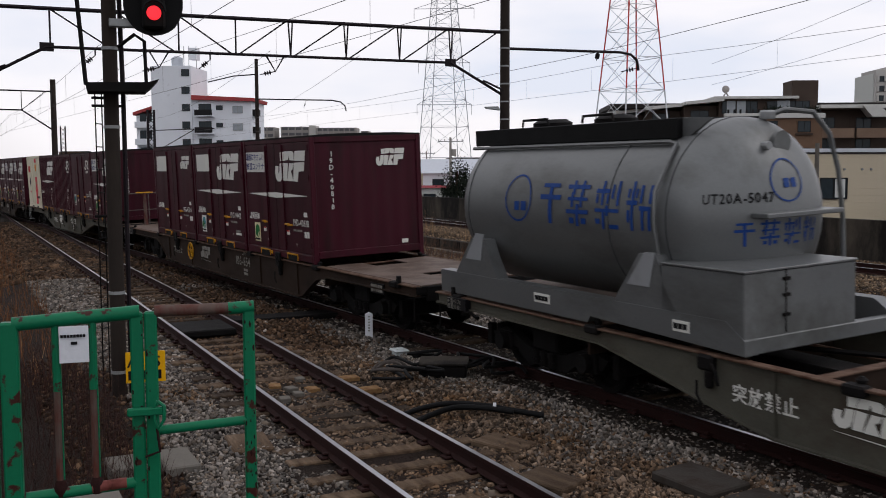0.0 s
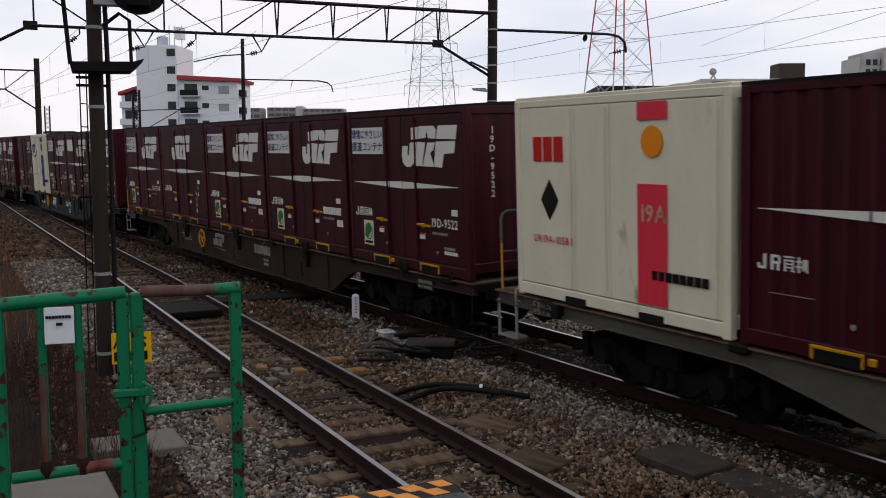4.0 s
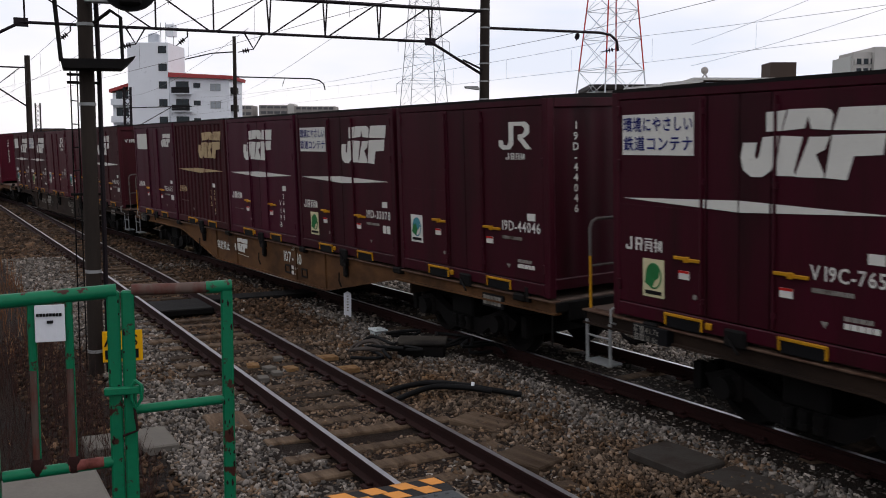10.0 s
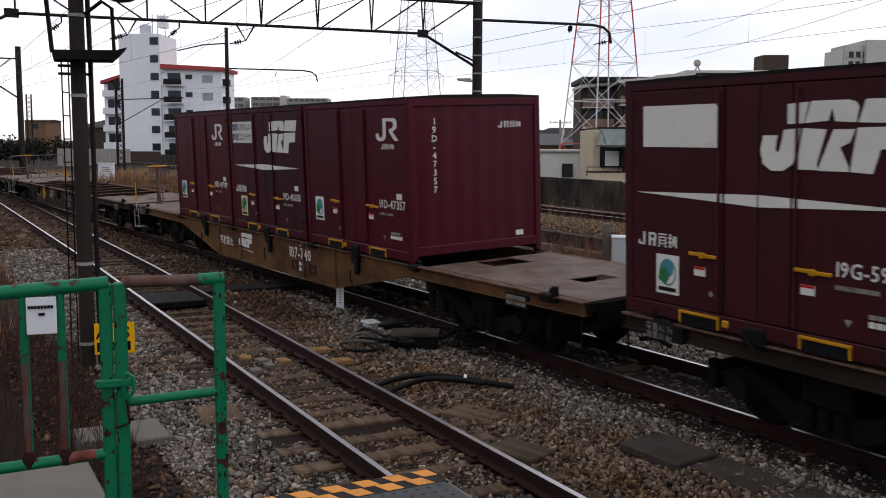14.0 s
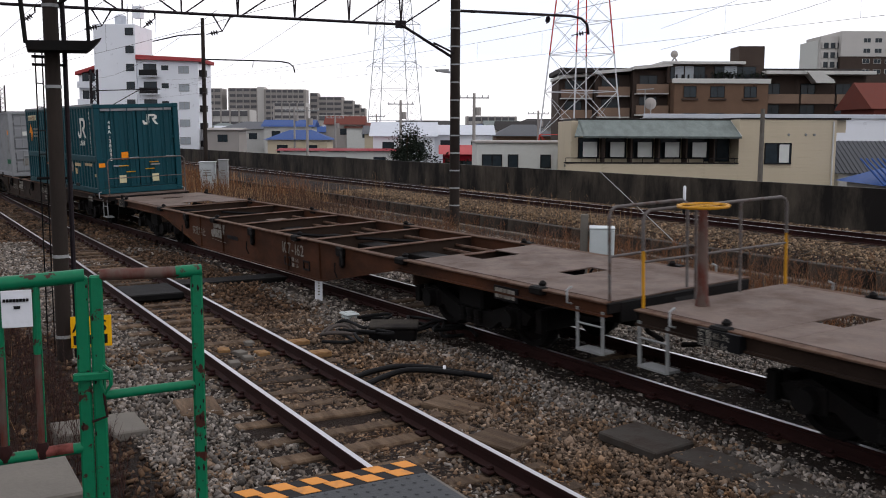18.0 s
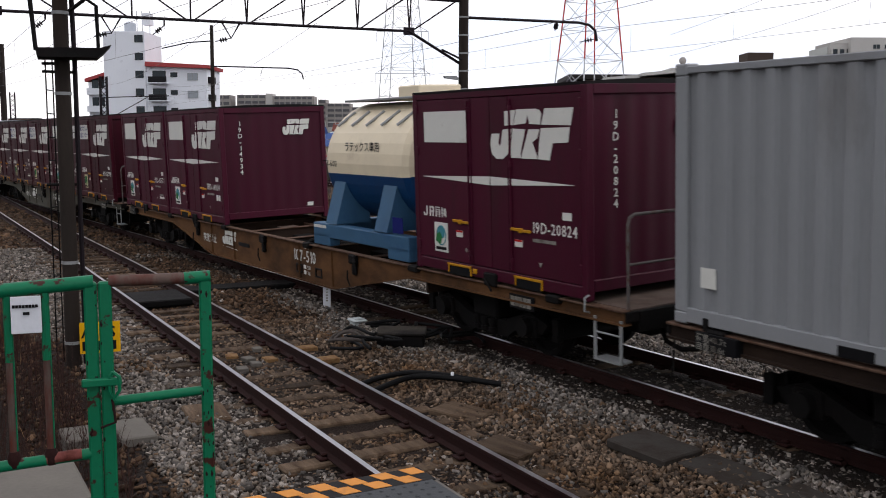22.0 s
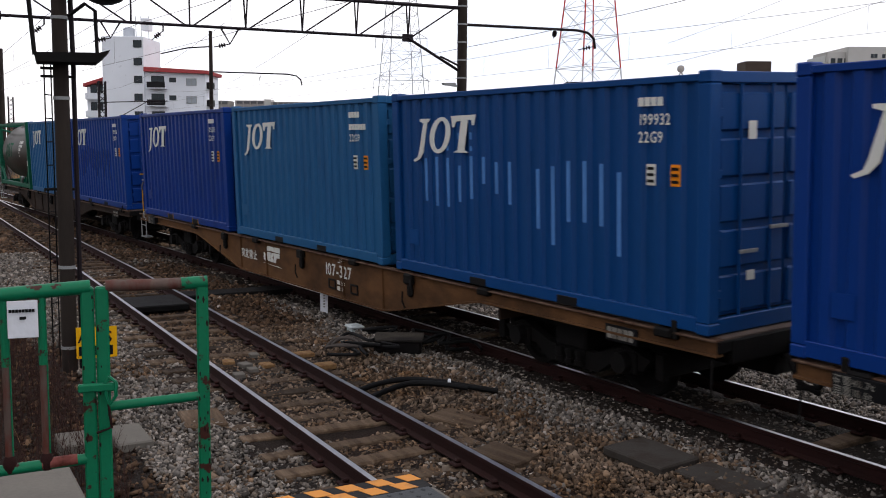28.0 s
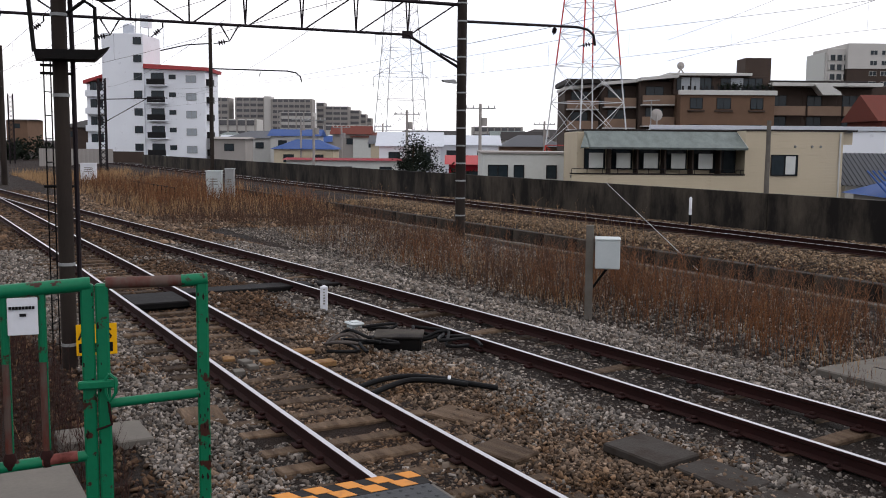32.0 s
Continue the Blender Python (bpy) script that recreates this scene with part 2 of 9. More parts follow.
    def lathe(self, prof, n=24, origin=(0, 0, 0), axis="x"):
        """A profile of (along, radius) pairs turned about an axis through origin."""
        v, f = [], []
        for a, r in prof:
            for k in range(n):
                c, s = math.cos(2 * math.pi * k / n) * r, math.sin(2 * math.pi * k / n) * r
                p = {"x": (a, c, s), "y": (c, a, s), "z": (c, s, a)}[axis]
                v.append((p[0] + origin[0], p[1] + origin[1], p[2] + origin[2]))
        for i in range(len(prof) - 1):
            f += [(i * n + k, i * n + (k + 1) % n, (i + 1) * n + (k + 1) % n, (i + 1) * n + k) for k in range(n)]
        f += [tuple(range(n)), tuple(range((len(prof) - 1) * n, len(prof) * n))]
        return self.add(v, f)

    def quad(self, a, b, c, d):
        return self.add((a, b, c, d), [(0, 1, 2, 3)])

    def data(self, name, mat, smooth=35):
        me = bpy.data.meshes.new(name)
        me.from_pydata(self.v, [], self.f)
        me.update()
        bm = bmesh.new()
        bm.from_mesh(me)
        bmesh.ops.recalc_face_normals(bm, faces=bm.faces)
        bm.to_mesh(me)
        bm.free()
        me.materials.append(mat)
        if smooth:
            me.shade_smooth()
            me.set_sharp_from_angle(angle=radians(smooth))
        return me


def part(name, m, mat, parent=None, label="", at=None):
    """Links a Mesh (or ready mesh data) as one object, under a thing if given."""
    ob = new(name, m.data(name, MAT[mat] if isinstance(mat, str) else mat) if isinstance(m, Mesh) else m)
    if parent:
        ob.parent = parent
    if at is not None:
        ob.matrix_basis = at if isinstance(at, Matrix) else Matrix.Translation(at)
    if label:
        ob["label"] = label
    return ob


def thing(name, label, category, m=None, group="", kind=""):
    ob = new(name)
    ob.empty_display_size = 0.2
    if m is not None:
        ob.matrix_basis = m if isinstance(m, Matrix) else Matrix.Translation(m)
    return tagged(ob, label, category, group, kind)


CACHE = {}


def cached(key, make):
    if key not in CACHE:
        CACHE[key] = make()
    return CACHE[key]


# ---- letters: each character's outline is made once with the built-in font ----
CHARS = "KF0123456789-ACDGTUVBIRJPLHEMSWONt.m環境にやさしい鉄道コンテナ突放禁止キラックス専用積載荷重自"
GLYPH = {}


def make_glyphs():
    obs = {}
    for ch in dict.fromkeys(CHARS):
        cu = bpy.data.curves.new("glyph", "FONT")
        cu.body, cu.size, cu.resolution_u, cu.offset = ch, 1.0, 2, 0.014
        obs[ch] = new("glyph", cu)
    dg = bpy.context.evaluated_depsgraph_get()
    for ch, ob in obs.items():
        me = ob.evaluated_get(dg).to_mesh()
        v = [tuple(p.co) for p in me.vertices]
        GLYPH[ch] = (v, [tuple(p.vertices) for p in me.polygons], max([p[0] for p in v], default=0.3))
        ob.evaluated_get(dg).to_mesh_clear()
    for ob in obs.values():
        cu = ob.data
        bpy.data.objects.remove(ob)
        bpy.data.curves.remove(cu)


make_glyphs()


def text_mesh(body, size, down=False, wide=1.0):
    """Letters in the x-z plane facing -y, starting at the origin; down: one under another."""
    out, x = Mesh(), 0.0
    for ch in body:
        v, f, w = GLYPH[ch] if ch != " " else ([], [], 0.3)
        kanji = ord(ch) > 255
        adv = (1.05 if kanji else w + 0.09)
        if down:
            out.add([((p[0] - w / 2) * size * wide, 0, (p[1] - x) * size) for p in v], f)
            x += 0.95
        else:
            out.add([((p[0] + x) * size * wide, 0, p[1] * size) for p in v], f)
            x += adv
    return out


# ---- lines of the tracks ----
def slope_of(x):
    """How far the loop track runs askew of the platform track: a turnout, a straight, and a curve back."""
    return float(np.interp(x, [-80, -62, -22, 12.8], [0.013, 0.08, 0.08, 0.0]))


TX = np.arange(-420.0, 420.0, 0.25)
TY = np.concatenate([[0], np.cumsum([slope_of(x + 0.125) * 0.25 for x in TX[:-1]])])
TY += 8.0 - np.interp(-8.5, TX, TY)
TS = np.concatenate([[0], np.cumsum(np.hypot(0.25, np.diff(TY)))])
TS -= np.interp(0, TX, TS)


def loop_at(s):
    x = float(np.interp(s, TS, TX))
    return x, float(np.interp(x, TX, TY))


def near_y(x):
    return 3.94 + 0.013 * min(0, x + 22)


def loop_y(x):
    return float(np.interp(x, TX, TY))


def far_y(x):
    return 23.35 - 0.0006 * max(0, -x - 25) ** 1.6


CANT = 2.2


# ---- ground: one sheet out to the horizon ----
def ground_z(x, y):
    """Ballast beds, a ditch of dead grass between them, the raised far line, and the lower town beyond the wall."""
    ly, ny, fy = loop_y(max(-300, min(100, x))), near_y(x), far_y(x)
    z = -0.62
    if y < 26.3:
        if ny - 2.2 < y < ly + 2.0:
            z = -0.19
        elif y <= ny - 2.2:
            z = -0.19 - 0.28 * min(1, (ny - 2.2 - y) / 1.4)
        elif y < ly + 3.6:
            z = -0.19 - 0.36 * min(1, (y - ly - 2.0) / 1.5)
        elif y < fy - 4.6:
            z = -0.55
        elif y < fy - 2.0:
            z = -0.55 + 0.36 * min(1, max(0, (y - fy + 4.5) / 1.2))
        else:
            z = -0.19
        z += 0.03 * noise.noise((x * 0.7, y * 0.7, 0)) + 0.015 * noise.noise((x * 3, y * 3, 5))
    else:
        z = -2.6 if y > 26.9 else -0.19
    return z


def steps(*spans):
    out = []
    for a, b, d in spans:
        out += list(np.arange(a, b, d))
    return out + [spans[-1][1]]


def build_ground():
    xs = steps((-3000, -400, 260), (-400, -80, 20), (-80, -40, 1.0), (-40, 2, 0.3), (2, 40, 4), (40, 400, 60), (400, 3000, 520))
    ys = steps((-3000, -200, 400), (-200, -10, 19), (-10, 1, 1.0), (1, 13, 0.25), (13, 27.2, 0.35), (27.2, 200, 16), (200, 3000, 400))
    v = [(x, y, ground_z(x, y)) for x in xs for y in ys]
    n = len(ys)
    f = [(i * n + j, (i + 1) * n + j, (i + 1) * n + j + 1, i * n + j + 1) for i in range(len(xs) - 1) for j in range(n - 1)]
    me = bpy.data.meshes.new("ground")
    me.from_pydata(v, [], f)
    me.shade_smooth()
    me.materials.append(MAT["soil"])
    tagged(new("ground", me), "grey-brown gravel and soil beside the tracks", "ground", kind="structure")


MAT["soil"] = shade("gravelly_soil", 56, 48, 42, 0.95, 0.4, scale=2.0, fine=55, bump=1.0, dist=0.05, dirt=srgb(62, 46, 34), dirt_at=(0.45, 0.65), dirt_scale=0.35)
build_ground()

RAIL = [(-0.065, -0.15), (0.065, -0.15), (0.065, -0.14), (0.012, -0.118), (0.012, -0.045), (0.033, -0.03), (0.033, -0.002), (0.028, 0.0),
        (-0.028, 0.0), (-0.033, -0.002), (-0.033, -0.03), (-0.012, -0.045), (-0.012, -0.118), (-0.065, -0.14)]


def rail_mesh(fy, off, z, x0, x1, head=False):
    """A rail's section swept along y = fy(x) + off; head: the bright running surface alone."""
    sec = [(-0.027, 0.0012), (0.027, 0.0012)] if head else RAIL
    xs, v, f, n = list(np.arange(x0, x1, 1.0)) + [x1], [], [], len(sec)
    for x in xs:
        m = (fy(x + 0.5) - fy(x - 0.5))
        v += [(x - m * (off + p), fy(x) + off + p, z + q) for p, q in sec]
    for i in range(len(xs) - 1):
        f += [(i * n + k, i * n + (k + 1) % n, (i + 1) * n + (k + 1) % n, (i + 1) * n + k) for k in range(n if not head else 1)]
    return Mesh().add(v, f)


def build_track(name, fy, x0, x1, cant, label):
    tr = thing(name, label, "railway track", kind="structure")
    dz = math.sin(radians(cant)) * 0.55
    for off, z in ((-0.566, -dz), (0.566, dz)):
        r = part("rail", rail_mesh(fy, off, z, x0, x1), "rail_side", tr)
        part("running_surface", rail_mesh(fy, off, z, x0, x1, True), "rail_top", r, "shiny worn top of the rail")
    return tr


TRACKS = [build_track("track_1", near_y, -140, 60, 0, "platform track with rusty rails on wooden sleepers"),
          build_track("track_2", loop_y, -400, 400, CANT, "loop track curving away with bright-topped rails"),
          build_track("track_3", far_y, -140, 60, 0, "far line on raised ballast beside the wall")]


def build_sleepers():
    rnd = random.Random(3)
    kinds = [Mesh().box(-0.1, 0.1, -1.05, 1.05, -0.14, 0.0, 0.015).data("sleeper", MAT["wood"]),
             Mesh().box(-0.115, 0.115, -1.08, 1.06, -0.14, 0.008, 0.02).data("sleeper", MAT["wood"]),
             Mesh().box(-0.095, 0.1, -1.04, 1.08, -0.14, -0.006, 0.012).data("sleeper", MAT["wood"])]
    clip = Mesh().box(-0.07, 0.07, -0.15, -0.07, -0.02, 0.012, 0.01).box(-0.07, 0.07, 0.07, 0.15, -0.02, 0.012, 0.01)
    for sy in (-1, 1):
        clip.box(-0.03, 0.03, sy * 0.085 - 0.03, sy * 0.085 + 0.03, 0.01, 0.045, 0.012)
    clip = clip.data("rail_clip", MAT["rail_side"])
    for tr, fy, x0, cant in ((TRACKS[0], near_y, -60, 0), (TRACKS[1], loop_y, -60, CANT), (TRACKS[2], far_y, -60, 0)):
        x = x0
        while x < 14:
            m = math.degrees(math.atan(fy(x + 0.5) - fy(x - 0.5)))
            part("sleeper", kinds[rnd.randrange(3)], None, tr, at=pose(x, fy(x), (-0.155 if rnd.random() < (0.2 if cant else 0.45 if x > -7 else 0.95) else -0.2 if cant else -0.172) + rnd.uniform(-0.02, 0.004), cant, rnd.uniform(-1, 1), m + rnd.uniform(-2.5, 2.5)))
            if x > -34 and fy is not far_y:
                for off in (-0.566, 0.566):
                    part("rail_clip", clip, None, tr, at=pose(x, fy(x) + off, math.copysign(math.sin(radians(cant)) * 0.55, off) - 0.14, 0, 0, m + (180 if rnd.random() < 0.5 else 0)))
            x += 0.6 + rnd.uniform(-0.06, 0.06)


# ---- the concrete wall along the far line ----
def wall_y(x):
    return 26.4 - 0.0005 * max(0, -x - 25) ** 1.6


def build_wall():
    w = thing("wall_1", "dark stained concrete wall along the far line", "wall", kind="structure")
    x = -6.0
    while x > -116:
        x2 = x - 6.0
        top = 1.12 + 0.0015 * (x + 20) * (1 if x < -20 else 0)
        a = Mesh().prism([(x - 0.015, wall_y(x)), (x2 + 0.015, wall_y(x2)), (x2 + 0.015, wall_y(x2) + 0.25), (x - 0.015, wall_y(x) + 0.25)], -2.8, top, "z")
        part("wall_panel", a, "wall", w)
        x = x2
    k = thing("retaining_kerb", "low dark concrete retaining kerb below the far ballast", "kerb", kind="structure")
    t = thing("cable_trough", "pale concrete cable trough along the ditch", "cable trough", kind="structure")
    kerb = Mesh().box(-1.79, 0, -0.13, 0.13, -0.8, -0.16, 0.02).data("kerb_block", MAT["wall"])
    lid = Mesh().box(-0.99, 0, -0.13, 0.13, -0.8, -0.5, 0.012).data("trough_lid", MAT["concrete"])
    for i in range(40):
        x = -8 - i * 1.8
        part("kerb_block", kerb, None, k, at=(x, far_y(x) - 4.9, 0))
    for i in range(48):
        x = -6 - i
        part("trough_lid", lid, None, t, at=(x, far_y(x) - 5.5, random.Random(i).uniform(-0.015, 0.01)))


build_wall()




# ---- the goods train ----
PITCH = 20.4   # from coupling to coupling
SLOT = 3.835   # from one small container to the next
MAT.update({
    "wagon_grey": shade("wagon_grey_paint", 98, 97, 89, 0.75, 0.2, dirt=srgb(74, 60, 47), dirt_at=(0.45, 0.75), dirt_scale=1.2, bump=0.12, stretch=(0.6, 1, 1)),
    "wagon_blue": shade("wagon_blue_grey_paint", 56, 63, 66, 0.7, 0.18, dirt=srgb(50, 46, 42), dirt_at=(0.5, 0.8), dirt_scale=1.5, bump=0.1, stretch=(0.6, 1, 1)),
    "wagon_brown": shade("wagon_brown_grime", 70, 57, 48, 0.85, 0.22, dirt=srgb(48, 38, 32), dirt_at=(0.42, 0.72), dirt_scale=1.5, bump=0.15, stretch=(0.6, 1, 1)),
    "wagon_rust": shade("wagon_rust_brown", 98, 68, 50, 0.85, 0.25, dirt=srgb(58, 40, 28), dirt_at=(0.42, 0.7), dirt_scale=1.3, bump=0.18, stretch=(0.6, 1, 1)),
    "wagon_ochre": shade("wagon_ochre_grime", 118, 90, 64, 0.85, 0.22, dirt=srgb(70, 52, 38), dirt_at=(0.45, 0.72), dirt_scale=1.2, bump=0.15, stretch=(0.6, 1, 1)),
    "deck": shade("worn_deck_plate", 122, 110, 103, 0.75, 0.22, dirt=srgb(90, 74, 64), dirt_at=(0.42, 0.68), dirt_scale=1.6, bump=0.12),
    "rust_edge": shade("rusty_top_flange", 112, 94, 82, 0.85, 0.25, dirt=srgb(84, 58, 42), dirt_at=(0.45, 0.65), dirt_scale=5, bump=0.15),
    "teal": shade("teal_container_paint", 8, 84, 93, 0.5, 0.12, dirt=srgb(26, 78, 80), dirt_at=(0.5, 0.8), scale=1.2, stretch=(1, 1, 0.3), bump=0.04),
    "light_grey": shade("light_grey_container_paint", 152, 154, 156, 0.5, 0.07, dirt=srgb(116, 112, 108), dirt_at=(0.55, 0.85), scale=1.2, stretch=(1, 1, 0.3), bump=0.03),
    "jot_blue": shade("blue_container_paint", 20, 86, 138, 0.45, 0.12, dirt=srgb(24, 82, 126), dirt_at=(0.5, 0.8), scale=1.2, stretch=(1, 1, 0.25), bump=0.04, per_object=0.1),
    "jot_light": shade("faded_light_blue_container_paint", 50, 108, 148, 0.5, 0.12, dirt=srgb(44, 92, 132), dirt_at=(0.5, 0.8), scale=1.2, stretch=(1, 1, 0.25), bump=0.04),
    "jot_navy": shade("navy_container_paint", 20, 72, 140, 0.4, 0.1, dirt=srgb(20, 58, 108), dirt_at=(0.5, 0.8), scale=1.2, stretch=(1, 1, 0.25), bump=0.03),
    "jot_royal": shade("royal_blue_container_paint", 16, 74, 140, 0.45, 0.1, dirt=srgb(22, 80, 130), dirt_at=(0.5, 0.8), scale=1.2, stretch=(1, 1, 0.25), bump=0.03),
    "primer": shade("pale_blue_touch_up_paint", 96, 140, 190, 0.6, 0.1),
    "navy_patch": shade("dark_blue_touch_up_paint", 14, 40, 98, 0.6, 0.1),
    "cream": shade("cream_white_container_paint", 216, 211, 192, 0.5, 0.06, dirt=srgb(150, 104, 66), dirt_at=(0.64, 0.78), dirt_scale=2.2, stretch=(1, 1, 0.4), bump=0.03),
    "blue_band": shade("blue_band", 28, 70, 140, 0.55, 0.08),
    "red_band": shade("red_band", 216, 74, 92, 0.55, 0.08),
    "eco_green": shade("green_label_print", 60, 130, 84, 0.6, 0.1),
    "globe": shade("blue_green_print", 90, 150, 160, 0.6, 0.1),
    "label_cream": shade("cream_label", 206, 200, 168, 0.6, 0.05),
    "dark_red": shade("dark_red_lettering", 128, 40, 40, 0.7, 0.1),
    "label_red": shade("red_print", 190, 50, 44, 0.6, 0.05),
    "orange": shade("orange_label", 226, 150, 40, 0.6, 0.06),
    "ink": shade("black_lettering", 30, 30, 34, 0.6, 0.1),
    "navy_ink": shade("navy_lettering", 30, 44, 120, 0.6, 0.1),
    "blue_letters": shade("blue_lettering", 34, 80, 140, 0.55, 0.1, dirt=srgb(60, 96, 140), dirt_at=(0.55, 0.8), dirt_scale=5),
    "green_letters": shade("green_lettering", 20, 110, 84, 0.6, 0.1),
    "weld": shade("dark_weld_line", 84, 86, 88, 0.7, 0.1),
    "tank_silver": shade("silver_tank_paint", 132, 134, 134, 0.42, 0.1, metal=0.55, dirt=srgb(100, 100, 97), dirt_at=(0.5, 0.8), scale=1.0, stretch=(0.4, 1, 1), bump=0.03),
    "tank_cream": shade("cream_tank_paint", 224, 213, 190, 0.4, 0.06, dirt=srgb(170, 150, 122), dirt_at=(0.6, 0.85), bump=0.02),
    "tank_blue": shade("blue_tank_paint", 40, 84, 124, 0.42, 0.1, dirt=srgb(24, 60, 100), dirt_at=(0.55, 0.8), bump=0.03),
    "cradle_blue": shade("light_blue_cradle_paint", 80, 114, 140, 0.5, 0.1, dirt=srgb(60, 96, 130), dirt_at=(0.55, 0.8), bump=0.05),
    "tank_brown": shade("grimy_grey_brown_tank", 92, 86, 80, 0.42, 0.12, metal=0.3, dirt=srgb(60, 54, 50), dirt_at=(0.45, 0.75), scale=0.8, stretch=(0.3, 1, 1), bump=0.02),
    "frame_green": shade("green_frame_paint", 16, 106, 86, 0.5, 0.12, dirt=srgb(30, 70, 56), dirt_at=(0.6, 0.85), dirt_scale=4, bump=0.05),
    "hose": shade("black_rubber", 24, 24, 25, 0.7, 0.2),
})


def train_s(t):
    """How far the head of the counted wagons has come along the loop track."""
    return 7.004508 + 10.770635 * t - 0.0151747 * t ** 2 - 0.000402697 * t ** 3 + 0.0000188 * t ** 4 - 0.17 * max(0.0, t - 29.4)


# brake ends look forward on these wagons and back on the rest; the slack between wagons shifts them a little
BRAKE_AHEAD = (1, 8, 11, 12, 13, 14, 15)
SLACK = {1: -0.55, 2: -0.05, 3: -0.06, 4: 0.05, 6: 0.03, 7: 0.14, 8: -0.3, 9: 0.2, 10: 0.4, 11: 0.08, 12: -0.09, 13: -0.1, 15: 0.05, 16: 0.3, 17: 0.08}


def wagon_pose(k, t):
    """Where wagon k stands at t: its two bogies follow the loop track."""
    s = train_s(t) - k * PITCH + PITCH / 2 + SLACK.get(k, 0.0)
    (xa, ya), (xb, yb) = loop_at(s + 7.1), loop_at(s - 7.1)
    return pose((xa + xb) / 2, (ya + yb) / 2, 0, CANT, 0, math.degrees(math.atan2(ya - yb, xa - xb)))


MOVING = []   # (thing, wagon number, place on the wagon)
SPIN = []     # (wheelset, wagon number)


# marks on a side: (x, z) shapes just proud of the near face
def plate(name, poly, y, mat, parent, label="", thick=0.006, key=None):
    make = lambda: Mesh().prism(poly, y - thick, y, "y").data(name, MAT[mat])
    return part(name, cached(("plate", name, tuple(poly), y, mat), make), None, parent, label)


def rect(x0, x1, z0, z1, lean=0.0):
    return [(x0, z0), (x1, z0), (x1 + lean, z1), (x0 + lean, z1)]


def plate_end(name, poly, x, mat, parent, label=""):
    make = lambda: Mesh().prism(poly, x, x + 0.006, "x").data(name, MAT[mat])
    return part(name, cached(("pe", name, tuple(poly), x, mat), make), None, parent, label)


def words(body, size, x, y, z, mat, parent, down=False, wide=1.0, end=False, label=""):
    me = cached(("txt", body, size, down, wide, mat), lambda: text_mesh(body, size, down, wide).data("lettering", MAT[mat], 0))
    return part("lettering", me, None, parent, label, pose(x + 0.005, y, z, 0, 0, 90) if end else pose(x, y - 0.005, z))


def slant_logo(parent, x0, x1, z0, z1, y, mat="white_mark", end_x=None):
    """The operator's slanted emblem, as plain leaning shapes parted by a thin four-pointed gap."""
    shapes = [
        [(0.19, 0.68), (0.19, 0.97), (0.33, 0.99), (0.295, 0.69)],
        [(0.165, 0.6), (0.275, 0.62), (0.26, 0.3), (0.225, 0.1), (0.16, 0), (0.08, 0), (0.02, 0.1), (0.0, 0.3), (0.02, 0.52), (0.12, 0.52), (0.105, 0.32), (0.12, 0.26), (0.14, 0.32)],
        [(0.305, 0.69), (0.345, 1.0), (0.475, 1.0), (0.478, 0.9), (0.455, 0.72)],
        [(0.475, 1.0), (0.575, 1.0), (0.62, 0.97), (0.64, 0.9), (0.625, 0.69), (0.5, 0.71), (0.478, 0.9)],
        [(0.25, 0.03), (0.295, 0.62), (0.445, 0.6), (0.385, 0.1), (0.4, 0.03)],
        [(0.4, 0.02), (0.405, 0.1), (0.49, 0.6), (0.62, 0.6), (0.59, 0.42), (0.53, 0.35), (0.585, 0.08), (0.585, 0.02)],
        [(0.64, 0.69), (0.68, 1.0), (1.0, 1.0), (0.97, 0.67)],
        [(0.595, 0.02), (0.635, 0.62), (0.96, 0.635), (0.94, 0.35), (0.77, 0.33), (0.73, 0.0)],
    ]
    def make():
        m = Mesh()
        for s in shapes:
            q = [(x0 + u * (x1 - x0), z0 + v * (z1 - z0)) for u, v in s]
            if end_x is None:
                m.prism(q, y - 0.006, y, "y")
            else:
                m.prism(q, end_x, end_x + 0.006, "x")
        return m.data("emblem", MAT[mat])
    return part("emblem", cached(("logo", x0, x1, z0, z1, y, mat, end_x), make), None, parent, "pale leaning block emblem")


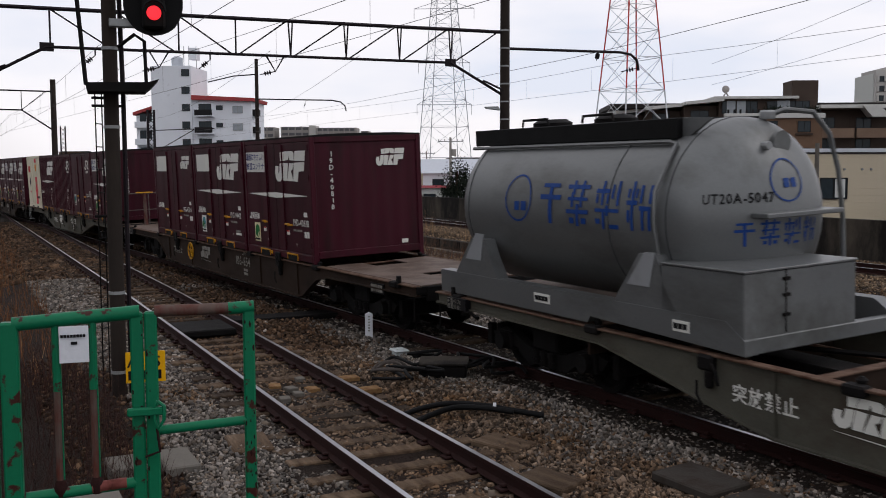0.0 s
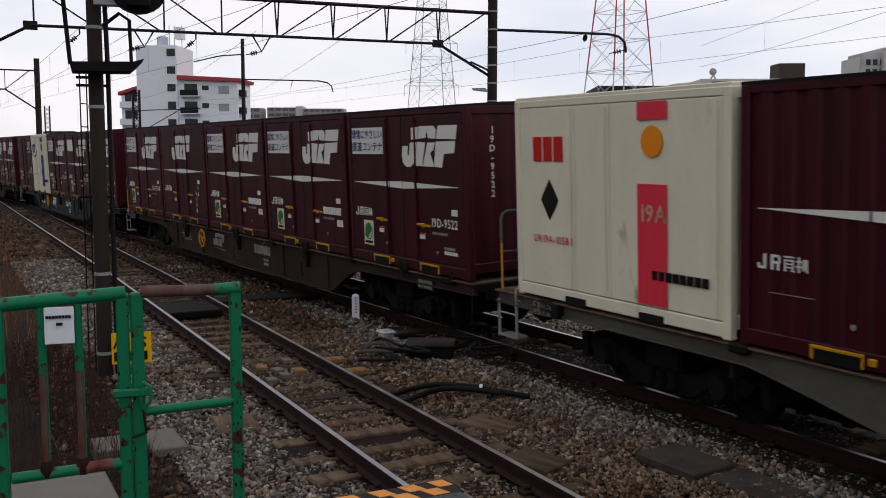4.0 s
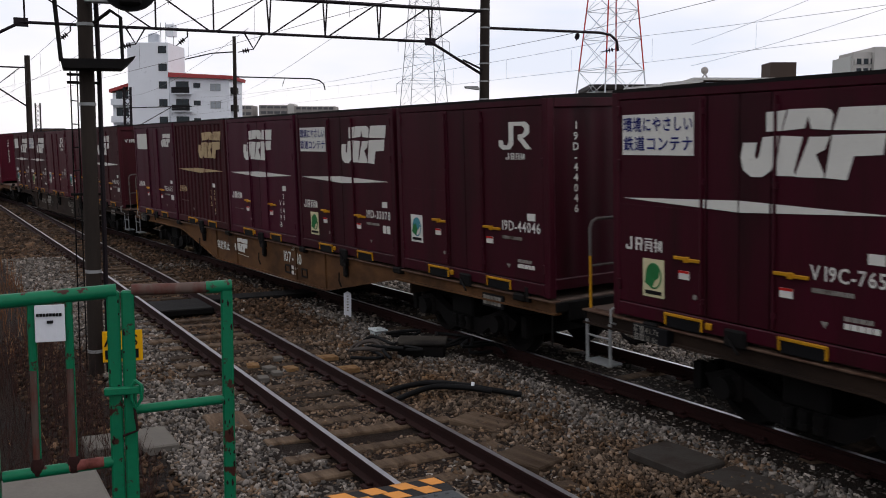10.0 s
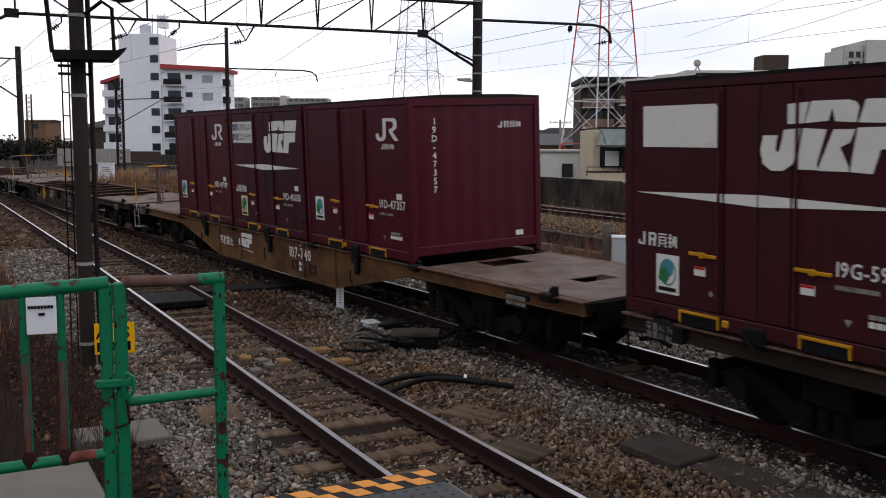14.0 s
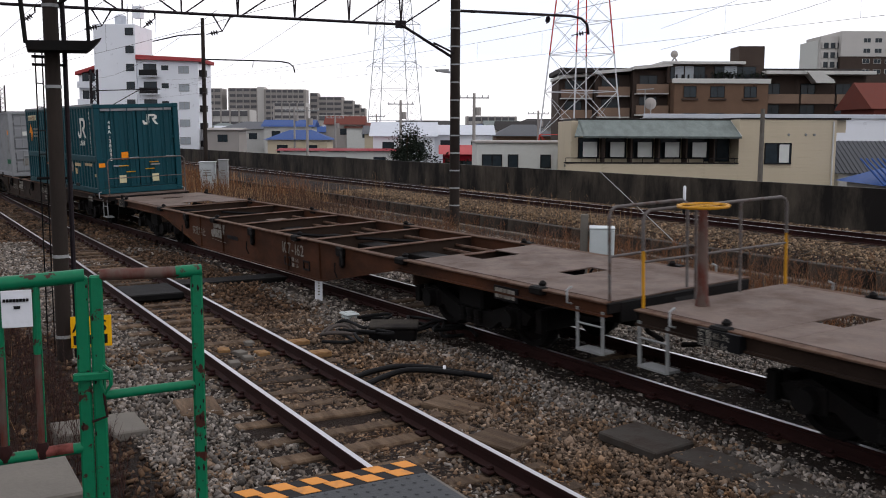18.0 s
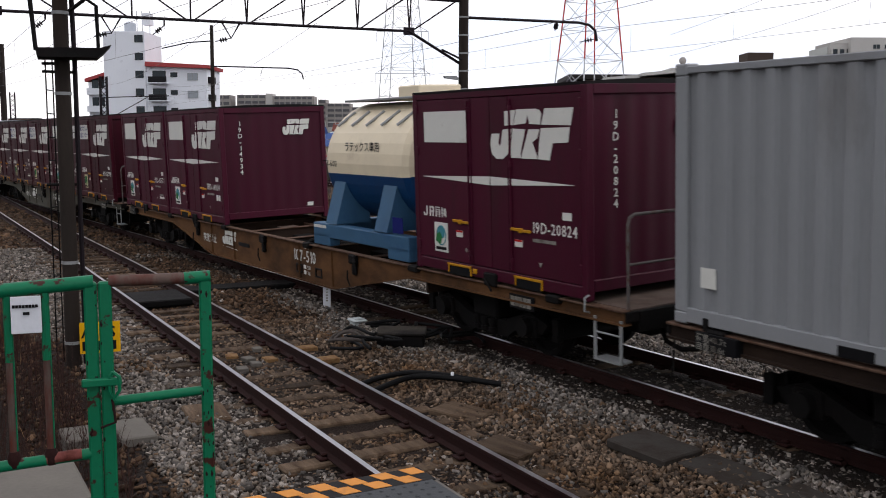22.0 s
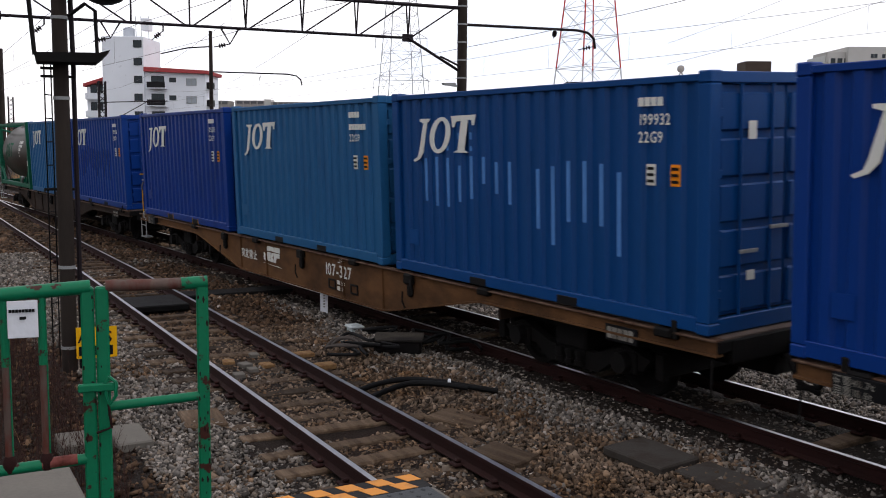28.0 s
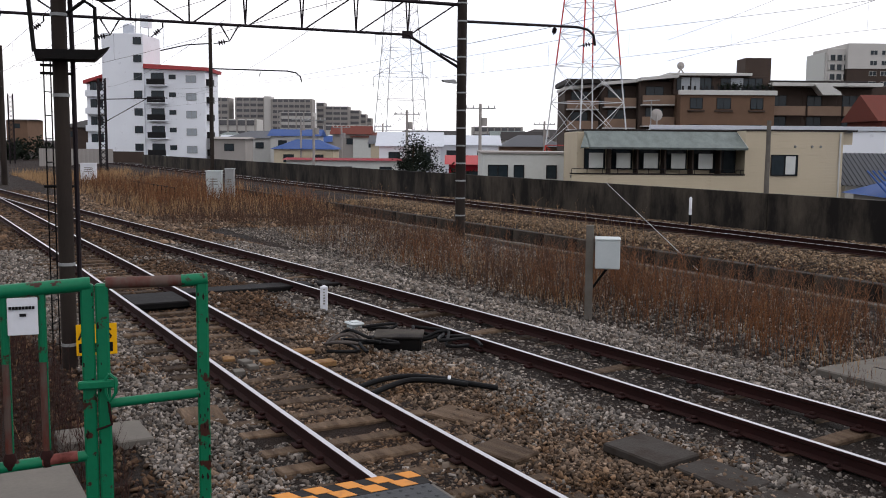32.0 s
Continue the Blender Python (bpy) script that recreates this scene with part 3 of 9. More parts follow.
def strokes(parent, x0, x1, z0, z1, y, mat="white_mark", end_x=None):
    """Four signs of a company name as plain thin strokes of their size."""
    w, h = (x1 - x0) / 4, z1 - z0
    signs = [
        [(0.55, 0.75, 0.15, 1.0), (0.1, 0.7, 0.0, 0.17), (0.02, 0.2, 0.05, 0.35)],
        [(0.1, 0.3, 0.0, 1.0), (0.3, 0.8, 0.84, 1.0), (0.72, 0.9, 0.5, 0.9), (0.3, 0.85, 0.42, 0.58), (0.62, 0.82, 0.0, 0.45)],
        [(0.1, 0.95, 0.9, 1.0), (0.15, 0.27, 0.15, 0.75), (0.8, 0.92, 0.15, 0.75), (0.15, 0.92, 0.68, 0.78), (0.15, 0.92, 0.45, 0.53), (0.15, 0.92, 0.22, 0.3), (0.1, 0.3, 0.0, 0.12), (0.75, 0.98, 0.0, 0.12)],
        [(0.22, 0.34, 0.0, 1.0), (0.05, 0.5, 0.66, 0.76), (0.05, 0.5, 0.34, 0.44), (0.6, 0.98, 0.78, 0.88), (0.86, 0.98, 0.05, 0.85), (0.7, 0.8, 0.2, 0.8), (0.55, 0.64, 0.1, 0.7)],
    ]
    def make():
        m = Mesh()
        for i, sign in enumerate(signs):
            for a, b, c, d in sign:
                p = (x0 + (i + a * 0.94) * w, x0 + (i + b * 0.94) * w)
                if end_x is None:
                    m.box(p[0], p[1], y - 0.006, y, z0 + c * h, z0 + d * h)
                else:
                    m.box(end_x, end_x + 0.006, p[0], p[1], z0 + c * h, z0 + d * h)
        return m.data("lettering", MAT[mat])
    return part("lettering", cached(("strokes", x0, x1, z0, z1, y, mat, end_x), make), None, parent)


def hook_logo(parent, x0, x1, z0, z1, y, mat="white_mark"):
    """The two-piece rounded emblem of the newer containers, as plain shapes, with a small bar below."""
    w, h = x1 - x0, z1 - z0
    def make():
        m = Mesh()
        m.prism([(x0, z0 + 0.34 * h), (x0 + 0.12 * w, z0 + 0.34 * h), (x0 + 0.15 * w, z0 + 0.18 * h), (x0 + 0.27 * w, z0 + 0.14 * h), (x0 + 0.33 * w, z0 + 0.3 * h), (x0 + 0.33 * w, z1),
                 (x0 + 0.47 * w, z1), (x0 + 0.47 * w, z0 + 0.18 * h), (x0 + 0.36 * w, z0 + 0.01 * h), (x0 + 0.12 * w, z0), (x0 + 0.01 * w, z0 + 0.12 * h)], y - 0.006, y)
        m.prism([(x0 + 0.47 * w, z1), (x0 + 0.84 * w, z1), (x0 + 0.97 * w, z0 + 0.86 * h), (x0 + 0.97 * w, z0 + 0.58 * h), (x0 + 0.82 * w, z0 + 0.44 * h), (x0 + 0.62 * w, z0 + 0.40 * h),
                 (x0 + 0.62 * w, z0 + 0.54 * h), (x0 + 0.76 * w, z0 + 0.56 * h), (x0 + 0.82 * w, z0 + 0.66 * h), (x0 + 0.82 * w, z0 + 0.78 * h), (x0 + 0.74 * w, z0 + 0.86 * h), (x0 + 0.47 * w, z0 + 0.86 * h)], y - 0.006, y)
        m.prism([(x0 + 0.60 * w, z0 + 0.42 * h), (x0 + 0.76 * w, z0 + 0.42 * h), (x1 + 0.02 * w, z0 + 0.02 * h), (x0 + 0.86 * w, z0 + 0.02 * h)], y - 0.006, y)
        return m.data("emblem", MAT[mat])
    part("emblem", cached(("hook", x0, x1, z0, z1, y), make), None, parent, "white rounded two-piece emblem")
    strokes(parent, x0 + 0.22 * w, x1 - 0.18 * w, z0 - 0.36 * h, z0 - 0.12 * h, y)


def bars(parent, x0, x1, z0, z1, y, n, mat, end_x=None):
    """Lettering that stays plain blocks."""
    d = (x1 - x0) / n
    def make():
        m = Mesh()
        for i in range(n):
            a, b = x0 + i * d, x0 + (i + 0.82) * d
            if end_x is None:
                m.box(a, b, y - 0.006, y, z0, z1)
            else:
                m.box(end_x, end_x + 0.006, a, b, z0, z1)
        return m.data("lettering", MAT[mat])
    return part("lettering", cached(("bars", x0, x1, z0, z1, y, n, mat, end_x), make), None, parent)


# ---- the small maroon containers ----
CL, CH = 3.715, 2.5
COLOURS = {"maroon": "maroon", "purple": "faded purple-maroon", "crimson": "clean crimson", "brown": "weathered brown-maroon"}


def small_frame(mat):
    m, h = Mesh(), CL / 2
    for x in (-h, h - 0.11):
        for y in (-1.225, 1.115):
            m.box(x, x + 0.11, y, y + 0.11, 0.0, CH - 0.03, 0.012)
    for y in (-1.225, 1.145):
        m.box(-h + 0.1, h - 0.1, y, y + 0.08, 0.02, 0.17, 0.01)
        m.box(-h + 0.1, h - 0.1, y + 0.006, y + 0.086, CH - 0.12, CH - 0.03, 0.01)
    for x in (-h, h - 0.08):
        m.box(x, x + 0.08, -1.12, 1.12, 0.1, 0.24, 0.01)
        m.box(x, x + 0.08, -1.12, 1.12, CH - 0.15, CH - 0.03, 0.01)
    m.box(-h + 0.05, h - 0.05, -1.15, 1.15, 0.12, 0.2)
    return m


def corrugated(a0, a1, z0, z1, depth, pitch, face):
    """A sheet of trapezoid ribs; face(a, d) gives the plan point at a along the wall and d outwards."""
    m, prof, a = Mesh(), [], a0
    while a < a1 - 1e-6:
        for q, d in ((0, 0), (0.36, 0), (0.5, depth), (0.86, depth)):
            if a + q * pitch < a1:
                prof.append((a + q * pitch, d))
        a += pitch
    prof.append((a1, prof[-1][1]))
    v = []
    for a, d in prof:
        x, y = face(a, d)
        v += [(x, y, z0), (x, y, z1)]
    return m.add(v, [(2 * i, 2 * i + 2, 2 * i + 3, 2 * i + 1) for i in range(len(prof) - 1)])


def small_container(k, slot, col="maroon", mark="eco", number="19D-40818", ribbed=False, end_mark="logo", dull=False):
    words_of = {"eco": "with slogan plate and emblem", "blank": "with blank white panel and emblem", "mark": "with slanted emblem", "new": "with rounded emblem"}[mark]
    c = thing("freight_container", f"{COLOURS[col]} {'ribbed ' if ribbed else ''}freight container {words_of}", "container", group="small containers of the train")
    h, white = CL / 2, "cream_mark" if dull else "white_mark"
    part("frame", cached(("frame", col), lambda: small_frame(col).data("frame", MAT[col])), None, c)
    part("roof", cached(("roof",), lambda: Mesh().prism([(-1.22, CH - 0.04), (-1.22, CH - 0.005), (-0.6, CH + 0.02), (0.6, CH + 0.02), (1.22, CH - 0.005), (1.22, CH - 0.04)], -h + 0.004, h - 0.004, "x").data("roof", MAT["black_rim"])), None, c, "dark weathered roof with a blackened rim")
    # ends with shallow pressed ribs
    for sx in (1, -1):
        part("end_panel", cached(("end", col, sx), lambda: corrugated(-1.12, 1.12, 0.22, CH - 0.14, 0.007, 0.32, lambda a, d: (sx * (h - 0.035 + d), a)).data("end_panel", MAT[col])), None, c)
    # near and far sides: three leaves with dark joints between them, or a ribbed sheet
    for sy in (-1, 1):
        if ribbed:
            part("side_panel", cached(("ribs", col, sy), lambda: corrugated(-h + 0.1, h - 0.1, 0.16, CH - 0.1, 0.03, 0.27, lambda a, d: (a, sy * (1.185 + d))).data("side_panel", MAT[col])), None, c, "ribbed side sheet")
            continue
        part("inner_wall", cached(("inner", sy), lambda: Mesh().box(-h + 0.1, h - 0.1, sy * 1.16 - 0.01, sy * 1.16 + 0.01, 0.16, CH - 0.1).data("inner_wall", MAT["black_rim"])), None, c)
        for a, b in ((-h + 0.115, -0.44), (-0.42, -0.012), (0.0, 0.37), (0.39, h - 0.115)):
            def leaf(a=a, b=b):
                y = sy * (1.2 if abs(a) > 0.43 or a > 0.3 else 1.196)
                m = Mesh().box(a, b, y - 0.016, y + 0.016, 0.18, CH - 0.125, 0.006)
                if sy < 0 and a < -0.43:
                    m.box(a + 0.02, b - 0.02, y - 0.019, y - 0.015, 1.24, 1.255, 0.001)
                return m.data("door_leaf", MAT[col])
            d = part("door_leaf", cached(("leaf", col, sy, a), leaf), None, c)
            if sy < 0 and (a < -0.6 or a > 0.3):
                e = b - 0.045 if a < -0.6 else a + 0.045
                part("lock_rod", cached(("rod", col, e), lambda: Mesh().tube([(e, -1.228, 0.2), (e, -1.228, CH - 0.16)], 0.016, 6)
                     .box(e - 0.035, e + 0.035, -1.236, -1.21, 0.3, 0.36, 0.006).box(e - 0.035, e + 0.035, -1.236, -1.21, 1.5, 1.56, 0.006).box(e - 0.035, e + 0.035, -1.236, -1.21, 2.2, 2.26, 0.006).data("lock_rod", MAT[col])), None, d)
    if not ribbed:
        for z in (0.3, 1.62, 2.2):
            for x in (-h + 0.11, h - 0.11):
                part("hinge", cached(("hinge", col), lambda: Mesh().box(-0.025, 0.025, -0.018, 0.018, 0, 0.12, 0.008).data("hinge", MAT[col])), None, c, at=(x, -1.218, z))
    f = -1.216
    lift = 0.08 if mark == "new" else 0.0
    for a, b, z in ((-0.87, -0.5, 0.725 + lift), (0.44, 0.83, 0.715 + lift)):
        if not ribbed:
            q = (a + b) / 2
            part("handle", cached(("handle", a, z), lambda: Mesh().box(a, q - 0.02, f - 0.03, f, z, z + 0.035, 0.006).box(q + 0.02, b, f - 0.03, f, z - 0.01, z + 0.025, 0.006).box(q - 0.03, q + 0.03, f - 0.045, f, z - 0.02, z + 0.04, 0.008).data("handle", MAT["yellow"])), None, c, "yellow door handle")
            plate("label", rect(a + 0.06, a + 0.21, z - 0.2, z - 0.11), f, "white_mark", c)
            plate("label_strip", rect(a + 0.06, a + 0.21, z - 0.135, z - 0.11), f - 0.007, "label_red", c, thick=0.002)
    for x in (-0.735, 0.775):
        p = part("fork_pocket", cached(("pocket", x), lambda: Mesh().box(x - 0.25, x + 0.25, -1.232, -1.16, 0.0, 0.12, 0.004).data("fork_pocket", MAT["ink"])), None, c, "dark forklift pocket")
        part("pocket_rim", cached(("rim", x), lambda: Mesh().box(x - 0.275, x + 0.275, -1.25, -1.2, 0.12, 0.15, 0.005).box(x - 0.275, x - 0.25, -1.24, -1.2, 0.02, 0.12).box(x + 0.25, x + 0.275, -1.24, -1.2, 0.02, 0.12).data("pocket_rim", MAT["yellow"])), None, p, "yellow pocket rim")
        if x < 0:
            part("yellow_tab", cached(("tab", x), lambda: Mesh().box(x + 0.32, x + 0.4, -1.25, -1.2, 0.06, 0.13, 0.01).data("yellow_tab", MAT["yellow"])), None, c)
    part("clamp", cached(("clamp",), lambda: Mesh().box(-0.16, 0.12, -1.26, -1.18, -0.06, 0.12, 0.02).tube([(-0.1, -1.27, 0.04), (0.08, -1.3, -0.1)], 0.015, 6).data("clamp", MAT["dark"])), None, c)
    plain = number in ("19G-4204", "19G-6695")
    tall_number = ribbed or number in ("V19B-83", "V19B-3449")
    if mark in ("eco", "blank", "mark"):
        if mark == "eco":
            p = plate("slogan_plate", rect(-1.68, -0.6, 1.79, 2.22), f, white, c)
            words("環境にやさしい", 0.165, -1.66, f - 0.008, 2.05, "navy_ink", p, wide=0.88)
            words("鉄道コンテナ", 0.165, -1.66, f - 0.008, 1.85, "navy_ink", p, wide=1.03)
        elif mark == "blank":
            plate("white_panel", rect(-1.56, -0.48, 1.8, 2.22), f, white, c)
        slant_logo(c, *((0.8, 1.63, 1.86, 2.2) if plain else (-0.82, 0.79, 1.6, 2.21) if mark == "mark" and not ribbed else (0.02, 1.63, 1.6, 2.21)), f, white)
        def stripe():
            m = Mesh()
            top, low = lambda x: 1.325 + 0.045 * (1 - abs(x / 1.65)), lambda x: 1.322 - 0.065 * (1 - abs(x / 1.65))
            for a, b in ((-1.65, -0.445), (-0.415, -0.015), (0.003, 0.365), (0.395, 1.63)):
                m.prism([(a, low(a)), (b, low(b)), (b, top(b)), (a, top(a))], f - 0.006, f)
            return m.data("stripe", MAT[white])
        if not plain:
            part("stripe", cached(("stripe", white), stripe), None, c, "long tapering pale stripe")
        strokes(c, -1.64, -1.05, 0.765, 0.905, f, white)
        plate("scratch", rect(-1.5, -0.98, 0.545, 0.552), f, "dull_mark", c) if mark == "mark" else None
    else:
        hook_logo(c, 0.83, 1.51, 1.84, 2.19, f)
    if (not ribbed and mark != "mark" and not plain) or (mark == "new" and not ribbed):
        q = (-1.36, 0.28) if mark != "new" else (-1.51, 0.45)
        p = plate("eco_label", rect(q[0], q[0] + 0.33, q[1], q[1] + 0.41), f, "label_cream" if mark == "eco" else "white_mark", c)
        def globe():
            m = Mesh().tube([(q[0] + 0.17 + 0.116 * math.cos(a), f - 0.007, q[1] + 0.23 + 0.133 * math.sin(a)) for a in np.linspace(0, 2 * math.pi, 20)], 0.009, 4)
            m.prism([(q[0] + 0.17 + 0.1 * math.cos(a), q[1] + 0.27 + 0.085 * math.sin(a)) for a in np.linspace(0.3, 5.6, 12)], f - 0.011, f - 0.007)
            return m.data("eco_globe", MAT["globe" if mark != "eco" else "eco_green"])
        part("eco_globe", cached(("globe", q, mark != "eco"), globe), None, p, "printed round globe mark")
        part("eco_print", cached(("eco", q), lambda: Mesh().prism([(q[0] + 0.04, q[1] + 0.15), (q[0] + 0.15, q[1] + 0.1), (q[0] + 0.2, q[1] + 0.2), (q[0] + 0.15, q[1] + 0.28), (q[0] + 0.06, q[1] + 0.25)], f - 0.016, f - 0.012).data("eco_print", MAT["eco_green"])), None, p, "green printed patch")
        bars(p, q[0] + 0.04, q[0] + 0.3, q[1] + 0.03, q[1] + 0.07, f - 0.007, 8, "ink")
    if tall_number:
        if number:
            x = 0.76 if ribbed else 1.06
            z = 0.78 if ribbed else 0.86
            head, tail = number.split("-")
            words(head, 0.145, x, f, z - 0.14 * (not ribbed), white, c, down=True)
            words(tail, 0.145, x + (0.25 if ribbed else 0.16), f, z, white, c, down=True)
            plate("label", rect(x + 0.14, x + 0.3, z + 0.16, z + 0.25), f, "white_mark", c)
    else:
        if number:
            words(number, 0.185, 0.84, f, 0.72 + lift, white, c, wide=0.92)
        else:
            bars(c, 0.86, 1.6, 0.7, 0.83, f, 7, white)
        plate("label", rect(1.42, 1.58, 0.91 + lift * 0.5, 1.0 + lift * 0.5), f, "white_mark", c)
        bars(c, 0.86, 1.3, 0.605 + lift, 0.645 + lift, f, 9, "dull_mark")
        k_ = sum(map(ord, number)) % 4
        if k_ == 0:
            plate("label", rect(1.42, 1.52, 0.5, 0.62), f, "white_mark", c)
            plate("label", rect(1.55, 1.65, 0.5, 0.62), f, "white_mark", c)
        elif k_ == 1:
            bars(c, 1.2, 1.5, 0.4, 0.44, f, 4, "dull_mark")
            bars(c, 1.2, 1.56, 0.33, 0.38, f, 5, white)
    part("stencil", cached(("stencil",), lambda: Mesh().prism([(1.0, 0.3), (1.04, 0.36), (0.96, 0.36)], f - 0.006, f).lathe([(f - 0.006, 0.028), (f, 0.028)], 10, (-0.58, 0, 0.36), "y").data("stencil", MAT["dull_mark"])), None, c)
    # front end: number down the edge, emblem or bars, small label
    ex = h - 0.014
    if number == "V19B-1022":
        words(number, 0.15, ex, -1.02, 1.98, white, c, end=True)
    elif number:
        words(number, 0.135, ex, -0.78, CH - 0.42, white, c, down=True, end=True)
    if end_mark == "logo":
        slant_logo(c, 0.2, 0.85, 1.86, 2.2, 0, white, end_x=ex)
    else:
        strokes(c, 0.4, 0.85, 2.0, 2.1, 0, white, ex)
    plate_end("label", [(0.72, 0.28), (0.86, 0.28), (0.86, 0.36), (0.72, 0.36)], ex, "white_mark", c)
    if number == "V19B-1022":
        # end doors of this one carry handles, a slogan plate and a small emblem
        for y in (0.12, 0.8):
            part("end_joint", Mesh().box(ex - 0.004, ex + 0.012, y - 0.03, y + 0.03, 0.24, CH - 0.16, 0.006), col, c)
        for y, z in ((-0.16, 0.9), (0.3, 0.86)):
            part("handle", Mesh().box(ex, ex + 0.035, y, y + 0.34, z, z + 0.035, 0.006), "yellow", c, "yellow door handle")
            for d in (0.14, -0.16):
                plate_end("label", [(y + 0.04, z + d), (y + 0.2, z + d), (y + 0.2, z + d + 0.1), (y + 0.04, z + d + 0.1)], ex, "orange", c)
        plate_end("slogan_plate", [(0.2, 1.48), (0.78, 1.48), (0.78, 1.8), (0.2, 1.8)], ex, "white_mark", c)
        words("鉄道コンテナ", 0.1, ex + 0.008, 0.22, 1.55, "navy_ink", c, end=True, wide=0.85)
    MOVING.append((c, k, Matrix.Translation(((2 - slot) * SLOT, 0, 1.0))))
    return c


def company_mark(c, x0, w, top, h, f, mat):
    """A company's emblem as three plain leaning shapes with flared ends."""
    put = lambda x, y: (x0 + w * (x - 808) / 287, top - h * (y - 42) / 148)
    def make():
        m = Mesh()
        m.prism([put(*p) for p in ((843, 50), (893, 50), (890, 58), (880, 62), (858, 160), (840, 182), (815, 192), (808, 186), (830, 175), (838, 155), (862, 64), (843, 58))], f - 0.008, f)
        for i in range(20):
            a0, a1 = 2 * math.pi * i / 20, 2 * math.pi * (i + 1) / 20
            m.prism([put(938 + rx * math.cos(a) - 9 * math.sin(-a) * 1.2, 104 - ry * math.sin(a)) for a, rx, ry in ((a0, 47, 58), (a1, 47, 58), (a1, 25, 46), (a0, 25, 46))], f - 0.008, f)
        m.prism([put(*p) for p in ((990, 44), (996, 80), (1004, 78), (1012, 62), (1034, 60), (1016, 150), (998, 158), (1060, 158), (1046, 150), (1063, 58), (1078, 58), (1080, 74), (1088, 74), (1096, 42))], f - 0.008, f)
        return m.data("emblem", MAT[mat])
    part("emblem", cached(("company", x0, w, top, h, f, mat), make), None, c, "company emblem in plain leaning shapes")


def cream_container(k, slot, band, number):
    blue = band == "blue_band"
    c = thing("freight_container", f"cream-white container with a {'blue' if blue else 'red'} band and rusty lower edge", "container", group="small containers of the train")
    h, f = CL / 2, -1.216
    part("frame", cached(("frame", "cream"), lambda: small_frame("cream").data("frame", MAT["cream"])), None, c)
    part("roof", cached(("roof2",), lambda: Mesh().box(-h + 0.01, h - 0.01, -1.21, 1.21, CH - 0.04, CH + 0.01, 0.01).data("roof", MAT["cream"])), None, c)
    for sx in (1, -1):
        part("end_panel", cached(("end", "cream", sx), lambda: corrugated(-1.12, 1.12, 0.22, CH - 0.14, 0.007, 0.32, lambda a, d: (sx * (h - 0.035 + d), a)).data("end_panel", MAT["cream"])), None, c)
    for sy in (-1, 1):
        for a, b in ((-h + 0.115, -0.62), (-0.61, 0.02), (0.03, h - 0.115)):
            d = part("door_leaf", cached(("leafc", sy, a), lambda: Mesh().box(a, b, sy * 1.2 - 0.016, sy * 1.2 + 0.016, 0.18, CH - 0.125, 0.008).data("door_leaf", MAT["cream"])), None, c)
            if sy < 0:
                part("lock_rod", cached(("rodc", a), lambda: Mesh().tube([(b - 0.07, -1.232, 0.2), (b - 0.07, -1.232, CH - 0.16)], 0.017, 6).data("lock_rod", MAT["cream"])), None, d)
    x0, x1 = (0.42, 0.9) if blue else (0.52, 0.98)
    plate("colour_band", rect(x0, x1, 0.3, 1.62) if blue else rect(x0, x1, 0.2, 1.5), f - 0.014, band, c)
    plate("colour_band", rect(x0, x1, 2.18, 2.37), f - 0.014, band, c)
    part("round_mark", cached(("rm", blue), lambda: Mesh().lathe([(f - 0.022, 0.17), (f - 0.014, 0.17)], 16, ((x0 + x1) / 2, 0, 1.95), "y").data("round_mark", MAT["eco_green" if blue else "orange"])), None, c)
    words("19A", 0.26, x0 + 0.03, f - 0.022, 1.1, "cream_mark", c)
    lm = "navy_ink" if blue else "label_red"
    if blue:
        company_mark(c, -1.6, 0.83, 2.1, 0.5, f - 0.02, lm)
        part("swoosh", cached(("sw",), lambda: Mesh().prism([(-1.45, 1.6), (-1.1, 1.5), (-0.75, 1.55), (-0.58, 1.72), (-0.62, 1.86), (-0.72, 1.72), (-1.0, 1.6)], f - 0.012, f - 0.004).data("swoosh", MAT["blue_band"])), None, c)
    else:
        bars(c, -1.45, -0.8, 1.72, 2.02, f - 0.006, 3, lm)
        part("diamond", cached(("dia",), lambda: Mesh().prism([(-1.3, 1.25), (-1.12, 1.0), (-0.94, 1.25), (-1.12, 1.5)], f - 0.012, f - 0.004).data("diamond", MAT["ink"])), None, c, "black diamond mark")
    words(number, 0.13, -1.45, f - 0.02, 0.72, lm, c)
    bars(c, 0.75, 1.6, 0.48, 0.58, f - 0.016, 8, "ink")
    for x in (-0.62, 0.72):
        part("fork_pocket", cached(("pocket", x), lambda: Mesh().box(x - 0.2, x + 0.2, -1.232, -1.16, 0.0, 0.1, 0.004).data("fork_pocket", MAT["ink"])), None, c)
    MOVING.append((c, k, Matrix.Translation(((2 - slot) * SLOT, 0, 1.0))))


# ---- twenty-foot and thirty-foot boxes ----
def door_hinges(x, y, H):
    m = Mesh()
    for i in range(4):
        z = 0.35 + i * (H - 0.8) / 3
        m.box(x - 0.06, x, y - 0.06, y + 0.06, z, z + 0.09, 0.01)
    return m


